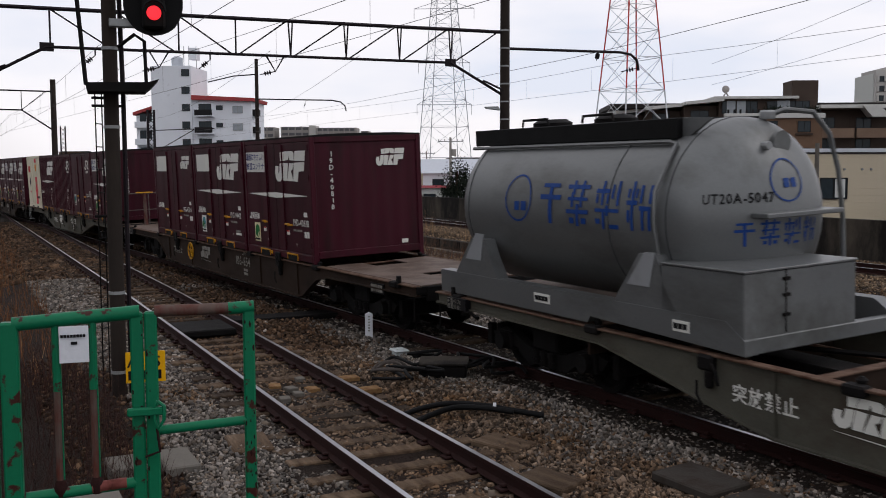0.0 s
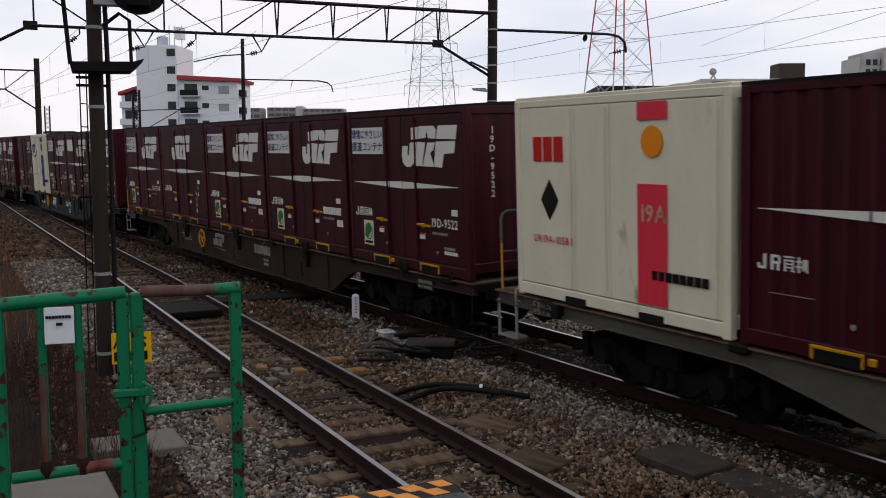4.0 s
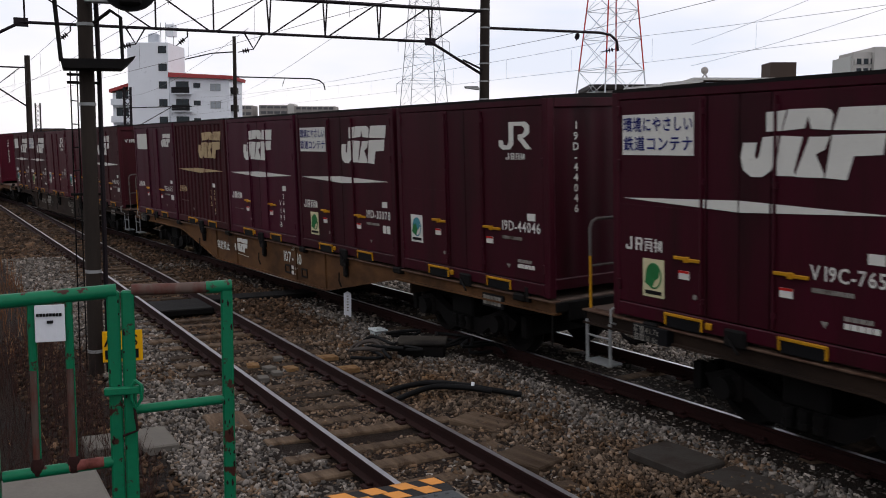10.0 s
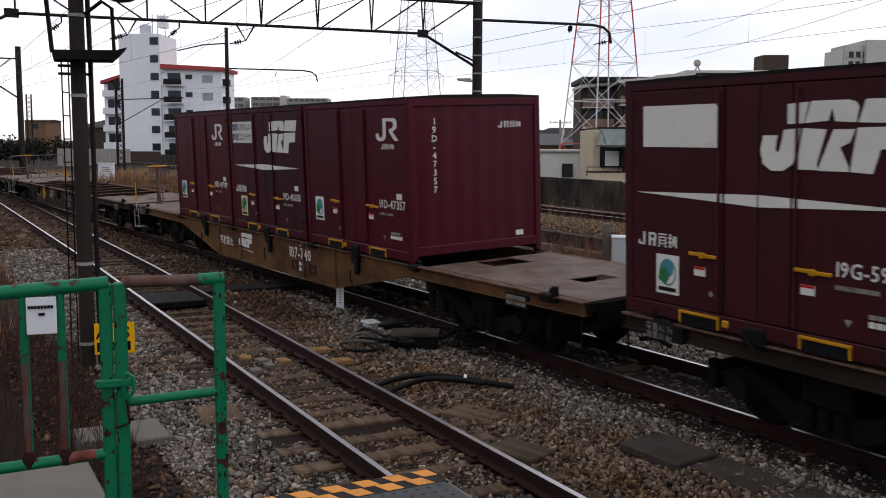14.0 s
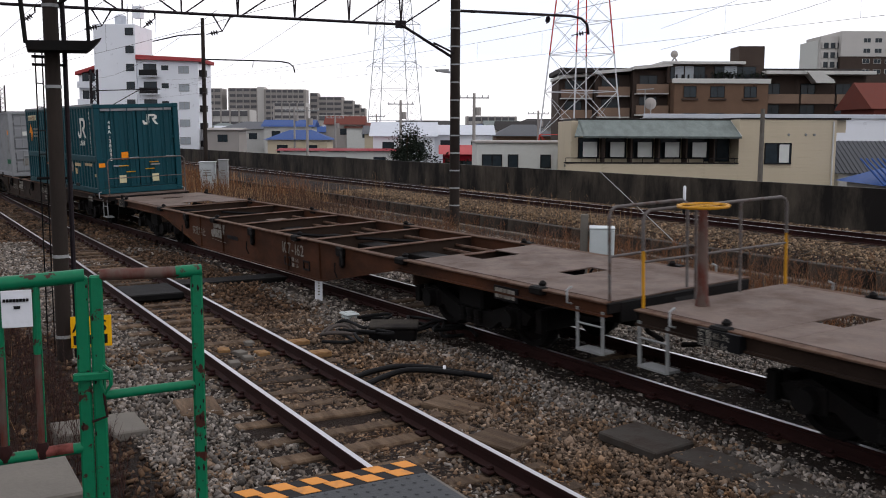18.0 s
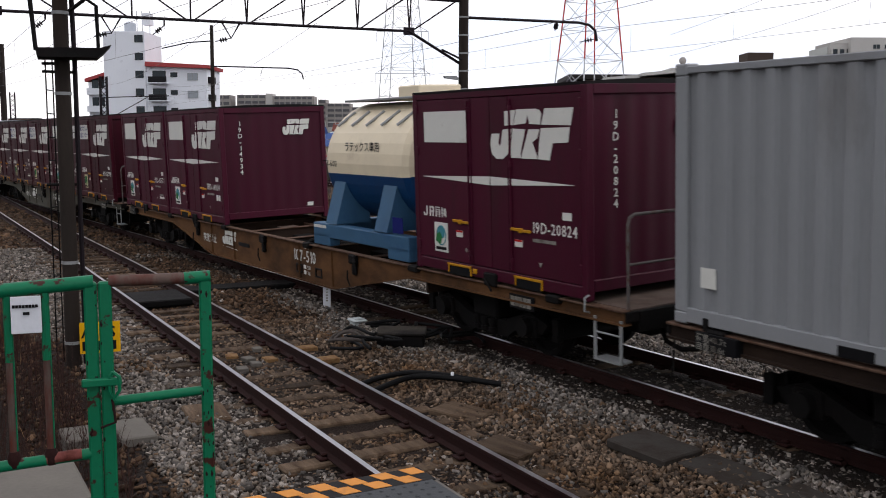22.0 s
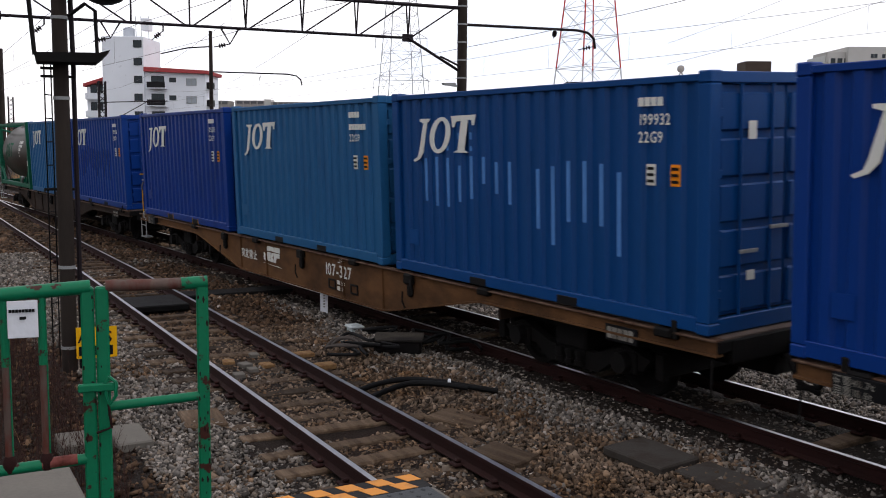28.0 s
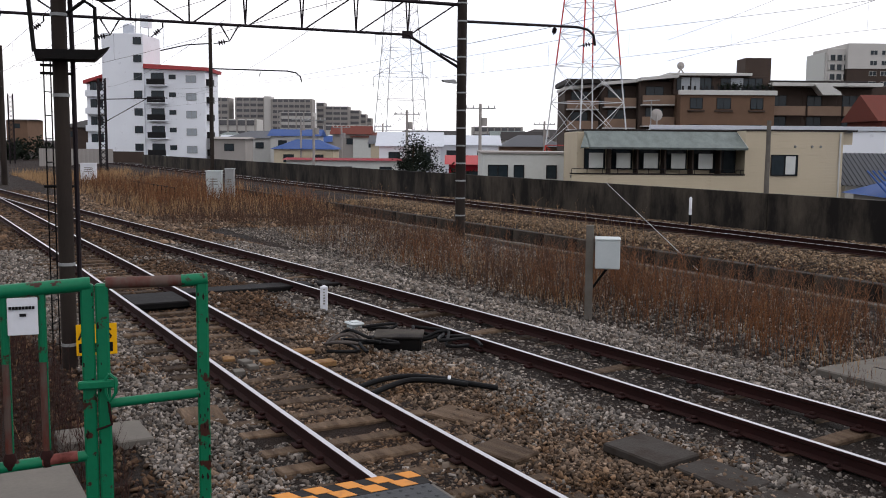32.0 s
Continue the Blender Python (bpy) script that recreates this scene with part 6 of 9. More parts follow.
    for i in range(2):
        bars(w, 8.04, 8.46, 0.75 + i * 0.075, 0.8 + i * 0.075, -1.202, 5, "dull_mark")
    part("data_plate", cached(("dplate2",), lambda: Mesh().box(-9.14, -8.6, -1.272, -1.18, 0.79, 0.965, 0.003).data("data_plate", MAT["ink"])), None, w)
    words("荷重40.7t", 0.088, -9.12, -1.275, 0.885, "dull_mark", w)
    words("自重18.6t", 0.088, -9.12, -1.275, 0.8, "dull_mark", w)
    if wheel:
        c = (-2.42, -1.26, 0.7)
        part("hand_brake", Mesh().tube([(c[0] + 0.21 * math.cos(a), c[1], c[2] + 0.21 * math.sin(a)) for a in np.linspace(0, 2 * math.pi, 21)], 0.02, 6)
             .tube([(c[0], c[1] + 0.08, c[2]), (c[0], c[1] - 0.02, c[2])], 0.035, 8)
             .tube([c, (c[0], c[1], c[2] + 0.2)], 0.013, 6).tube([c, (c[0] + 0.19, c[1], c[2] + 0.06)], 0.013, 6).tube([c, (c[0] - 0.19, c[1], c[2] + 0.06)], 0.013, 6)
             .tube([c, (c[0] + 0.12, c[1], c[2] - 0.17)], 0.013, 6).tube([c, (c[0] - 0.12, c[1], c[2] - 0.17)], 0.013, 6), "yellow", w, "yellow hand-brake wheel")
    MOVING.append((w, k, Matrix.Identity(4)))


WAGON_LABEL = {"wagon_grey": "dull grey container flat wagon", "wagon_blue": "blue-grey container flat wagon", "wagon_brown": "grimy brown container flat wagon",
               "wagon_rust": "rust-brown container flat wagon", "wagon_ochre": "ochre-brown dusty container flat wagon"}
WAGONS = [("", "wagon_grey", False), ("106-654", "wagon_brown", True), ("107-1225", "wagon_grey", False), ("", "wagon_brown", True), ("106-893", "wagon_blue", True),
          ("106-54", "wagon_brown", True), ("107-110", "wagon_ochre", False), ("106-317", "wagon_brown", False), ("107-740", "wagon_ochre", False), ("106-396", "wagon_brown", True),
          ("107-162", "wagon_rust", False), ("106-447", "wagon_brown", False), ("107-510", "wagon_ochre", False), ("107-546", "wagon_grey", False), ("", "wagon_ochre", False),
          ("107-327", "wagon_ochre", False), ("107-1027", "wagon_brown", False)]
for i, (number, finish, brake) in enumerate(WAGONS):
    loaded = " without load" if i in (9, 10) else " carrying containers"
    flat_wagon(i + 1, number, finish, WAGON_LABEL[finish] + loaded + " on the loop track", brake)

silver_tank(1, -6.37)
LOADS = [
    (2, 1, "maroon", "eco", "19D-40818", False), (2, 2, "maroon", "blank", "19G-9442", False), (2, 3, "maroon", "blank", "19G-4204", False),
    (3, 0, "maroon", "eco", "V19C-3056", False), (3, 1, "maroon", "new", "19D-43902", False), (3, 2, "maroon", "new", "19G-18723", True), (3, 3, "maroon", "mark", "19G-17137", True),
    (4, 0, "maroon", "eco", "19D-9522", False), (4, 1, "maroon", "eco", "", False), (4, 2, "maroon", "eco", "", False), (4, 3, "maroon", "mark", "V19B-83", False), (4, 4, "maroon", "eco", "19D-39748", False),
    (5, 0, "maroon", "eco", "19D-39666", False), (5, 1, "maroon", "blank", "19D-17389", False), (5, 2, "maroon", "eco", "19D-20287", False), (5, 4, "maroon", "new", "19D-46239", False),
    (6, 0, "maroon", "blank", "19D-11280", False), (6, 1, "maroon", "eco", "19D-35931", False), (6, 2, "maroon", "eco", "19D-33228", False), (6, 3, "maroon", "eco", "19D-39341", False), (6, 4, "maroon", "eco", "V19C-7653", False),
    (7, 0, "maroon", "new", "19D-44046", False), (7, 1, "maroon", "eco", "19D-33078", False), (7, 2, "purple", "mark", "V19B-3449", False), (7, 3, "brown", "mark", "19G-2614", True), (7, 4, "purple", "blank", "19G-6695", False),
    (8, 0, "brown", "mark", "V19B-1022", False), (8, 1, "crimson", "new", "19D-47145", False), (8, 2, "crimson", "new", "19D-44241", False), (8, 3, "brown", "eco", "V19C-1800", False), (8, 4, "brown", "blank", "19G-5976", False),
    (9, 1, "crimson", "new", "19D-47357", False), (9, 2, "maroon", "eco", "19D-40030", False), (9, 3, "crimson", "new", "19D-43939", False),
    (13, 0, "purple", "blank", "19D-20824", False), (13, 3, "purple", "blank", "19D-14934", False), (13, 4, "purple", "blank", "19D-10571", False),
    (14, 0, "maroon", "eco", "19D-32378", False), (14, 1, "maroon", "blank", "19D-10533", False), (14, 2, "maroon", "eco", "19D-31612", False), (14, 3, "maroon", "eco", "19D-39189", False), (14, 4, "maroon", "eco", "19D-34453", False),
]
for k, slot, col, mark, number, ribbed in LOADS:
    small_container(k, slot, col, mark, number, ribbed, "bars" if mark == "new" else "logo", dull=number in ("19G-2614",))
cream_container(3, 4, "red_band", "UR19A-10588")
cream_container(5, 3, "blue_band", "UR19A-21390")
iso_container(12, 4.75, "teal", "long teal ribbed container with an orange diamond mark", L=9.41, H=2.6, W=2.49, marks="teal", split=1.02)
iso_container(12, -6.45, "light_grey", "light grey ribbed container with green lettering", marks="grey")
latex_tank(13, SLOT)
iso_container(15, 6.42, "light_grey", "light grey ribbed container with green lettering", marks="grey")
iso_container(15, 0.0, "jot_blue", "blue ribbed container with white emblem", number="")
iso_container(15, -6.6, "jot_royal", "royal blue ribbed container with white emblem", number="100113")
touch_up(iso_container(16, 6.47, "jot_blue", "blue ribbed container with pale touch-up streaks", number="199932"), "primer", 5, ((2, 8, 0.3, 0.7), (11, 6, 0.65, 0.95)))
iso_container(16, 0.0, "jot_light", "faded light blue ribbed container with white emblem", number="")
iso_container(16, -6.52, "jot_navy", "navy blue ribbed container with white emblem", number="100311")
touch_up(iso_container(17, 6.45, "jot_royal", "blue ribbed container with dark touch-up streaks", number="199912"), "navy_patch", 8, ((4, 12, 0.4, 0.85),))
iso_container(17, 0.0, "jot_light", "faded light blue ribbed container with white emblem", number="")
green_tank(17, -6.59)


def motions():
    times = [float(i) for i in range(33)]
    poses = {k: [(t, wagon_pose(k, t)) for t in times] for k in range(1, 18)}
    for ob, k, place in MOVING:
        walk(ob, [(t, m @ place) for t, m in poses[k]])
    # wheels turn while their wagon is near, at the speed of the train over the tread
    number = {ob.name: k for ob, k, place in MOVING}
    for wheelset, wagon, a in SPIN:
        k = number[wagon.name]
        base = wheelset.matrix_basis.translation.copy()
        near = [q for q in range(961) if -46 < train_s(q / FPS) - k * PITCH + PITCH / 2 < 8]
        first, last = (near[0], near[-1]) if near else (0, 1)
        rows = [(0.0, Matrix.Translation(base))]
        for q in range(max(1, first), last + 1):
            turn = (train_s(q / FPS) - train_s(first / FPS)) / 0.41
            rows.append((q / FPS, Matrix.Translation(base) @ Matrix.Rotation(turn, 4, "Y")))
        if rows[-1][0] < 32:
            rows.append((32.0, rows[-1][1]))
        walk(wheelset, rows)


# ---- overhead line, signal and posts ----
MAT.update({
    "red_lens": glow("red_signal_lens", (1.0, 0.02, 0.03, 1), 1.3),
    "black": shade("matt_black_paint", 22, 22, 24, 0.75, 0.2),
    "sign_yellow": shade("yellow_sign", 226, 180, 20, 0.5, 0.05),
    "hazard_orange": shade("orange_hazard_tape", 206, 150, 84, 0.7, 0.1, dirt=srgb(150, 120, 90), dirt_at=(0.55, 0.8), dirt_scale=8),
    "ochre_wood": shade("ochre_weathered_wood", 150, 124, 92, 0.85, 0.15, dirt=srgb(122, 92, 66), dirt_at=(0.45, 0.65), dirt_scale=9),
    "dusty_hose": shade("dusty_grey_hose", 96, 90, 86, 0.85, 0.2),
    "balcony_tan": shade("tan_brick_balcony", 142, 124, 110, 0.9, 0.12, scale=0.6, fine=8),
    "hazard_black": shade("black_hazard_tape", 52, 50, 50, 0.8, 0.15),
    "tactile": shade("grey_rubber_mat", 92, 94, 96, 0.85, 0.12, fine=90, bump=0.3),
    "asphalt": shade("platform_asphalt", 78, 76, 74, 0.95, 0.2, fine=120, bump=0.3),
    "white_wall": shade("white_render", 226, 229, 233, 0.85, 0.05, dirt=srgb(170, 172, 176), dirt_at=(0.6, 0.85), scale=0.3),
    # window glass, and the painted shade of the tall block's balconies
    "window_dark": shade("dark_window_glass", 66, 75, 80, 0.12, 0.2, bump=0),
    "grey_pane": shade("net_curtained_glass", 166, 172, 176, 0.2, 0.1, bump=0),
    "curtain": shade("white_curtain", 206, 208, 204, 0.9, 0.05),
    "rail_black": shade("black_balcony_rail", 44, 44, 46, 0.6, 0.2),
    "red_roof": shade("red_roof_edge", 176, 92, 92, 0.7, 0.1),
    "brick_brown": shade("brown_brick", 128, 108, 93, 0.9, 0.14, scale=0.6, fine=8, bump=0.1),
    "brick_dark": shade("dark_brown_brick", 92, 82, 76, 0.9, 0.14, scale=0.6, fine=8, bump=0.1),
    "trim_white": shade("white_trim", 200, 200, 196, 0.8, 0.05),
    "dark_roof": shade("dark_roof_sheet", 62, 58, 56, 0.7, 0.15),
    "beige": shade("beige_siding", 198, 188, 168, 0.85, 0.06, dirt=srgb(168, 156, 136), dirt_at=(0.6, 0.85), scale=0.5),
    "slate_roof": shade("grey_green_roof", 122, 130, 127, 0.7, 0.3, scale=2.5, fine=14, stretch=(1, 0.3, 1)),
    "blue_roof": shade("blue_glazed_roof", 52, 88, 140, 0.65, 0.15),
    "grey_tile": shade("grey_roof_tile", 92, 94, 98, 0.6, 0.18),
    "red_house": shade("red_brown_cladding", 118, 72, 62, 0.8, 0.1),
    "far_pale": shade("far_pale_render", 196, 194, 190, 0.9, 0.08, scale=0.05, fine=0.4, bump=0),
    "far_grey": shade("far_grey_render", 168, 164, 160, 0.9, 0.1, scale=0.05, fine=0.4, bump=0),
    # grey that stands in for the shade inside the far balconies
    "far_shadow": shade("far_recess_shade", 116, 116, 118, 0.9, 0.15, scale=0.1, fine=0.6, bump=0),
    "pylon_white": shade("white_pylon_paint", 206, 208, 210, 0.6, 0.06),
    "pylon_red": shade("red_pylon_paint", 200, 92, 84, 0.6, 0.1),
    "pylon_grey": shade("pale_grey_pylon", 178, 180, 184, 0.6, 0.06),
    "sheet_white": shade("white_sheet_roof", 196, 200, 206, 0.6, 0.06),
    "magenta_roof": shade("deep_red_awning", 140, 20, 44, 0.7, 0.1),
    "bark": shade("brown_stalks", 92, 62, 46, 0.95, 0.25),
    "weed": shade("dead_red_brown_weeds", 92, 72, 60, 0.95, 0.3, scale=0.6, fine=20, bump=0, per_island=0.35),
    "weed_dark": shade("dead_dark_brown_weeds", 70, 50, 44, 0.95, 0.3, scale=0.6, fine=20, bump=0, per_island=0.5),
    "weed_warm": shade("dead_orange_brown_weeds", 116, 86, 62, 0.95, 0.3, scale=0.6, fine=20, bump=0, per_island=0.4),
    "straw": shade("dry_tan_grass", 150, 126, 98, 0.95, 0.25, scale=0.5, fine=20, bump=0, per_island=0.3),
    "leaf": shade("dark_evergreen_leaf", 42, 52, 40, 0.8, 0.3, bump=0, per_island=0.3),
    "stone": shade("grey_ballast_stone", 130, 125, 120, 0.92, 0.22, scale=0.45, fine=18, bump=0.15, tones=STONE_TONES),
    "stone_rusty": shade("rust_dusted_ballast_stone", 124, 111, 99, 0.94, 0.25, scale=0.6, fine=18, bump=0.15, tones=STONE_TONES, dirt=srgb(114, 94, 74), dirt_at=(0.45, 0.65), dirt_scale=1.3),
    "stone_dark": shade("dark_rusty_ballast_stone", 100, 84, 70, 0.94, 0.25, scale=0.6, fine=18, bump=0.15, tones=STONE_TONES),
    "stone_far": shade("far_line_ballast", 126, 112, 96, 0.92, 0.25, scale=0.45, fine=18, bump=0.15, tones=STONE_TONES),
    "soil_slab": shade("dirty_grey_slab", 84, 80, 76, 0.95, 0.2, dirt=srgb(66, 56, 48), dirt_at=(0.45, 0.7), dirt_scale=3, bump=0.3),
    "wire": shade("dark_wire", 110, 108, 110, 0.6, 0.1, bump=0),
    "glass_white": shade("white_insulator", 190, 190, 190, 0.3, 0.05),
})


def bands(parent, x, y, z0, step, n, r):
    for i in range(n):
        part("band", cached(("band", r), lambda: Mesh().lathe([(-0.025, r), (0.025, r)], 16, (0, 0, 0), "z").data("band", MAT["galv"])), None, parent, "pale clamp band", (x, y, z0 + i * step))


def insulator(parent, a, b, n=3):
    """A short string of discs from a to b."""
    a, b = Vector(a), Vector(b)
    m = Mesh().tube([a, b], 0.018, 6)
    for i in range(n):
        p = a.lerp(b, 0.35 + 0.3 * i / max(1, n - 1))
        d = (b - a).normalized() * 0.03
        m.tube([p - d, p, p + d], [0.03, 0.09, 0.03], 8)
    return part("insulator", m, "steel", parent)


def build_gantry():
    g = thing("overhead_gantry", "steel truss gantry on poles over the tracks", "gantry")
    X, Z0, Z1 = -30.0, 6.45, 7.58

    def at(y, z, d=0.0):
        """A point on the gantry, which stands square to the loop track."""
        return (X - 0.1 * (17.5 - y) + d, y, z)
    for y in (17.5, 0.6):
        px = at(y, 0)[0]
        part("pole", Mesh().lathe([(-0.7, 0.18), (4, 0.175), (8.7, 0.165), (8.72, 0.05)], 18, (px, y, 0), "z"), "mast", g)
        bands(g, px, y, 0.2, 0.62, 13, 0.182)
    part("chord", Mesh().tube([at(2.6, Z0), at(15.45, Z0)], 0.05, 6), "steel", g, "lower chord")
    part("chord", Mesh().tube([at(0.6, Z1), at(17.45, Z1)], 0.065, 6), "steel", g, "upper chord")
    nodes = [2.7, 4.55, 6.4, 8.15, 9.9, 11.75, 13.6, 15.45, 17.35]
    for i, y in enumerate(nodes[:-1]):
        for d in (-0.07, 0.07) if i > 3 else (0.0,):
            part("upright", Mesh().tube([at(y, Z0, 0.02), at(y + d, Z1, 0.02)], 0.028, 6), "steel", g)
        ends = (at(y, Z1, -0.03), at(nodes[i + 1] - 0.1, Z0, -0.03)) if i < 3 else (at(y + 0.1, Z0, -0.03), at(nodes[i + 1] - 0.1, Z1, -0.03))
        part("diagonal", Mesh().tube(ends, 0.027, 6), "steel", g)
    for y0, y1 in ((15.45, 17.4), (2.6, 0.7)):
        part("knee_brace", Mesh().tube([at(y0, Z0), at(y1, Z0 - 1.05)], 0.05, 6), "steel", g)
        part("knee_brace", Mesh().tube([at(y0 + (y1 - y0) * 0.6, Z0 - 0.58, 0.1), at(y1, Z0 - 0.9, 0.1)], 0.035, 6), "steel", g)
        gx = at(y0, 0)[0]
        part("gusset", Mesh().box(gx - 0.03, gx + 0.03, y0 - 0.2, y0 + 0.2, Z0 - 0.13, Z0 + 0.13, 0.01), "steel", g)
    part("side_arm", Mesh().tube([(X, 17.55, 7.02), (X, 22.5, 7.14), (X, 23.0, 7.08), (X, 23.28, 6.88), (X, 23.36, 6.5)], 0.05, 8), "steel", g)
    insulator(g, (X, 21.5, 7.1), (X + 0.3, 21.2, 6.75))
    insulator(g, (X, 23.36, 6.6), (X - 0.2, 22.7, 6.45))
    for y in (5.8, 9.4):
        part("hanger", Mesh().tube([at(y - 0.28, Z0 - 0.02), at(y, Z0 - 0.5), at(y + 0.28, Z0 - 0.02)], 0.03, 6), "steel", g)
        insulator(g, at(y, Z0 - 0.5), at(y - 0.5, Z0 - 0.62))
    for y in (3.95, 7.35):
        part("hanger", Mesh().tube([at(y, Z0), at(y, Z0 - 0.2)], 0.025, 6), "steel", g)
        insulator(g, at(y, Z0 - 0.2), at(y - 0.35, Z0 - 0.5))
    part("lamp_head", Mesh().prism([(0, 0), (0.5, 0.05), (0.55, 0.12), (0.1, 0.14)], -0.1, 0.1), "galv", g, at=pose(X, 17.3, 4.85, 0, 0, -100))
    part("ground_stay", Mesh().tube([(-32.92, 26.4, 1.15), (-18.65, 18.07, -0.45)], 0.012, 5), "galv", g)
    # a second gantry further up the line
    g2 = thing("overhead_gantry", "far steel gantry on a banded pole", "gantry")
    X2 = -75.0
    part("pole", Mesh().lathe([(-0.5, 0.22), (9.2, 0.19)], 14, (X2, 6.5, 0), "z"), "mast", g2)
    for z in (8.35,):
        part("chord", Mesh().box(X2 - 0.06, X2 + 0.06, -8, 6.5, z - 0.05, z + 0.05, 0.01), "steel", g2)
    part("chord", Mesh().box(X2 - 0.06, X2 + 0.06, -8, 4.4, 6.95, 7.05, 0.01), "steel", g2)
    part("knee_brace", Mesh().tube([(X2, 4.4, 7.0), (X2, 6.45, 5.6)], 0.06, 6), "steel", g2)
    for i in range(6):
        y = 4.4 - i * 2.0
        part("upright", Mesh().tube([(X2, y, 7.0), (X2, y, 8.35)], 0.03, 5), "steel", g2)
        part("diagonal", Mesh().tube([(X2, y, 7.0), (X2, y - 2.0 if i % 2 else y + 1.6, 8.35)], 0.03, 5), "steel", g2)
    # mast of the far line with a long bracket
    m = thing("overhead_mast", "slim dark overhead-line mast with a bent bracket", "mast")
    part("pole", Mesh().lathe([(-0.5, 0.2), (12.9, 0.16)], 14, (-88.5, 25.2, 0), "z"), "mast", m)
    part("bracket", Mesh().tube([(-88.5, 25.2, 9.25), (-85.2, 31.3, 9.1), (-84.8, 32.0, 8.95), (-84.6, 32.35, 8.6), (-84.55, 32.45, 8.1)], 0.06, 8), "steel", m)
    part("bracket", Mesh().tube([(-88.5, 25.2, 11.5), (-92, 24.0, 11.6), (-96, 22.5, 11.3)], 0.06, 8), "steel", m)
    insulator(m, (-86.3, 29.2, 9.1), (-86.4, 29.0, 8.4))
    for x, y, z in ((-98.5, 17.4, 8.6), (-140, 13.2, 8.6)):
        t = thing("lattice_mast", "dark lattice overhead-line mast", "mast", (x, y, 0))
        for dx in (-0.3, 0.3):
            for dy in (-0.3, 0.3):
                part("leg", Mesh().box(dx - 0.06, dx + 0.06, dy - 0.06, dy + 0.06, -0.6, z), "steel", t)
        b = Mesh()
        for i in range(int(z / 0.6)):
            for dx, s in ((-0.3, 1), (0.3, -1)):
                b.tube([(dx, -0.3 * s, i * 0.6), (dx, 0.3 * s, i * 0.6 + 0.6)], 0.035, 4)
                b.tube([(-0.3 * s, dx, i * 0.6), (0.3 * s, dx, i * 0.6 + 0.6)], 0.035, 4)
        tagged(part("lacing", b, "steel", t), kind="stuff")
        if x > -120:
            part("bracket", Mesh().tube([(0, 0, 6.6), (5, 5, 6.7)], 0.05, 6).tube([(0, 0, 4.3), (3.4, 3.4, 6.6)], 0.04, 6), "steel", t)


def wire(name, pts, r=0.012, label="thin overhead line wire", sag=0.0):
    out = []
    for a, b in zip(pts, pts[1:]):
        a, b = Vector(a), Vector(b)
        for i in range(8):
            f = i / 8
            p = a.lerp(b, f)
            p.z -= sag * 4 * f * (1 - f)
            out.append(p)
    out.append(Vector(pts[-1]))
    w = thing(name, label, "wire")
    part("strand", Mesh().tube(out, r, 5, False), "wire", w)
    return w


def build_wires():
    for fy, z in ((far_y, 0.6), (loop_y, 0.0), (near_y, 0.0)):
        top = [(x, fy(x), 6.35 + z) for x in (-110, -70, -30, 10)]
        w = wire("overhead_wire", top, 0.007, "messenger and contact wire on droppers", 0.25)
        low = [(x, fy(x), 5.35 + z) for x in (-110, -70, -30, 10)]
        part("strand", Mesh().tube([(x, y, zz) for x, y, zz in low], 0.006, 5, False), "wire", w)
        for i in range(24):
            x = -108 + i * 5
            part("dropper", Mesh().tube([(x, fy(x), 5.35 + z), (x, fy(x), 6.28 + z - 0.1)], 0.004, 4), "wire", w)
    wire("feeder_wire", [(-110, 27, 8.4), (-30, 17.7, 6.25), (6, 15, 7.6)], 0.008, sag=0.4)
    wire("feeder_wire", [(-40, 36, 7.2), (-10, 22.5, 7.9)], 0.008, sag=0.25)
    wire("feeder_wire", [(-40, 36, 8.3), (-10, 22.5, 9.4)], 0.008, sag=0.25)
    wire("feeder_wire", [(-98.5, 17.4, 7.8), (-30, 9, 6.5)], 0.007, sag=0.6)
    wire("feeder_wire", [(-120, 30, 8.4), (-30, 12, 6.5)], 0.007, sag=0.8)


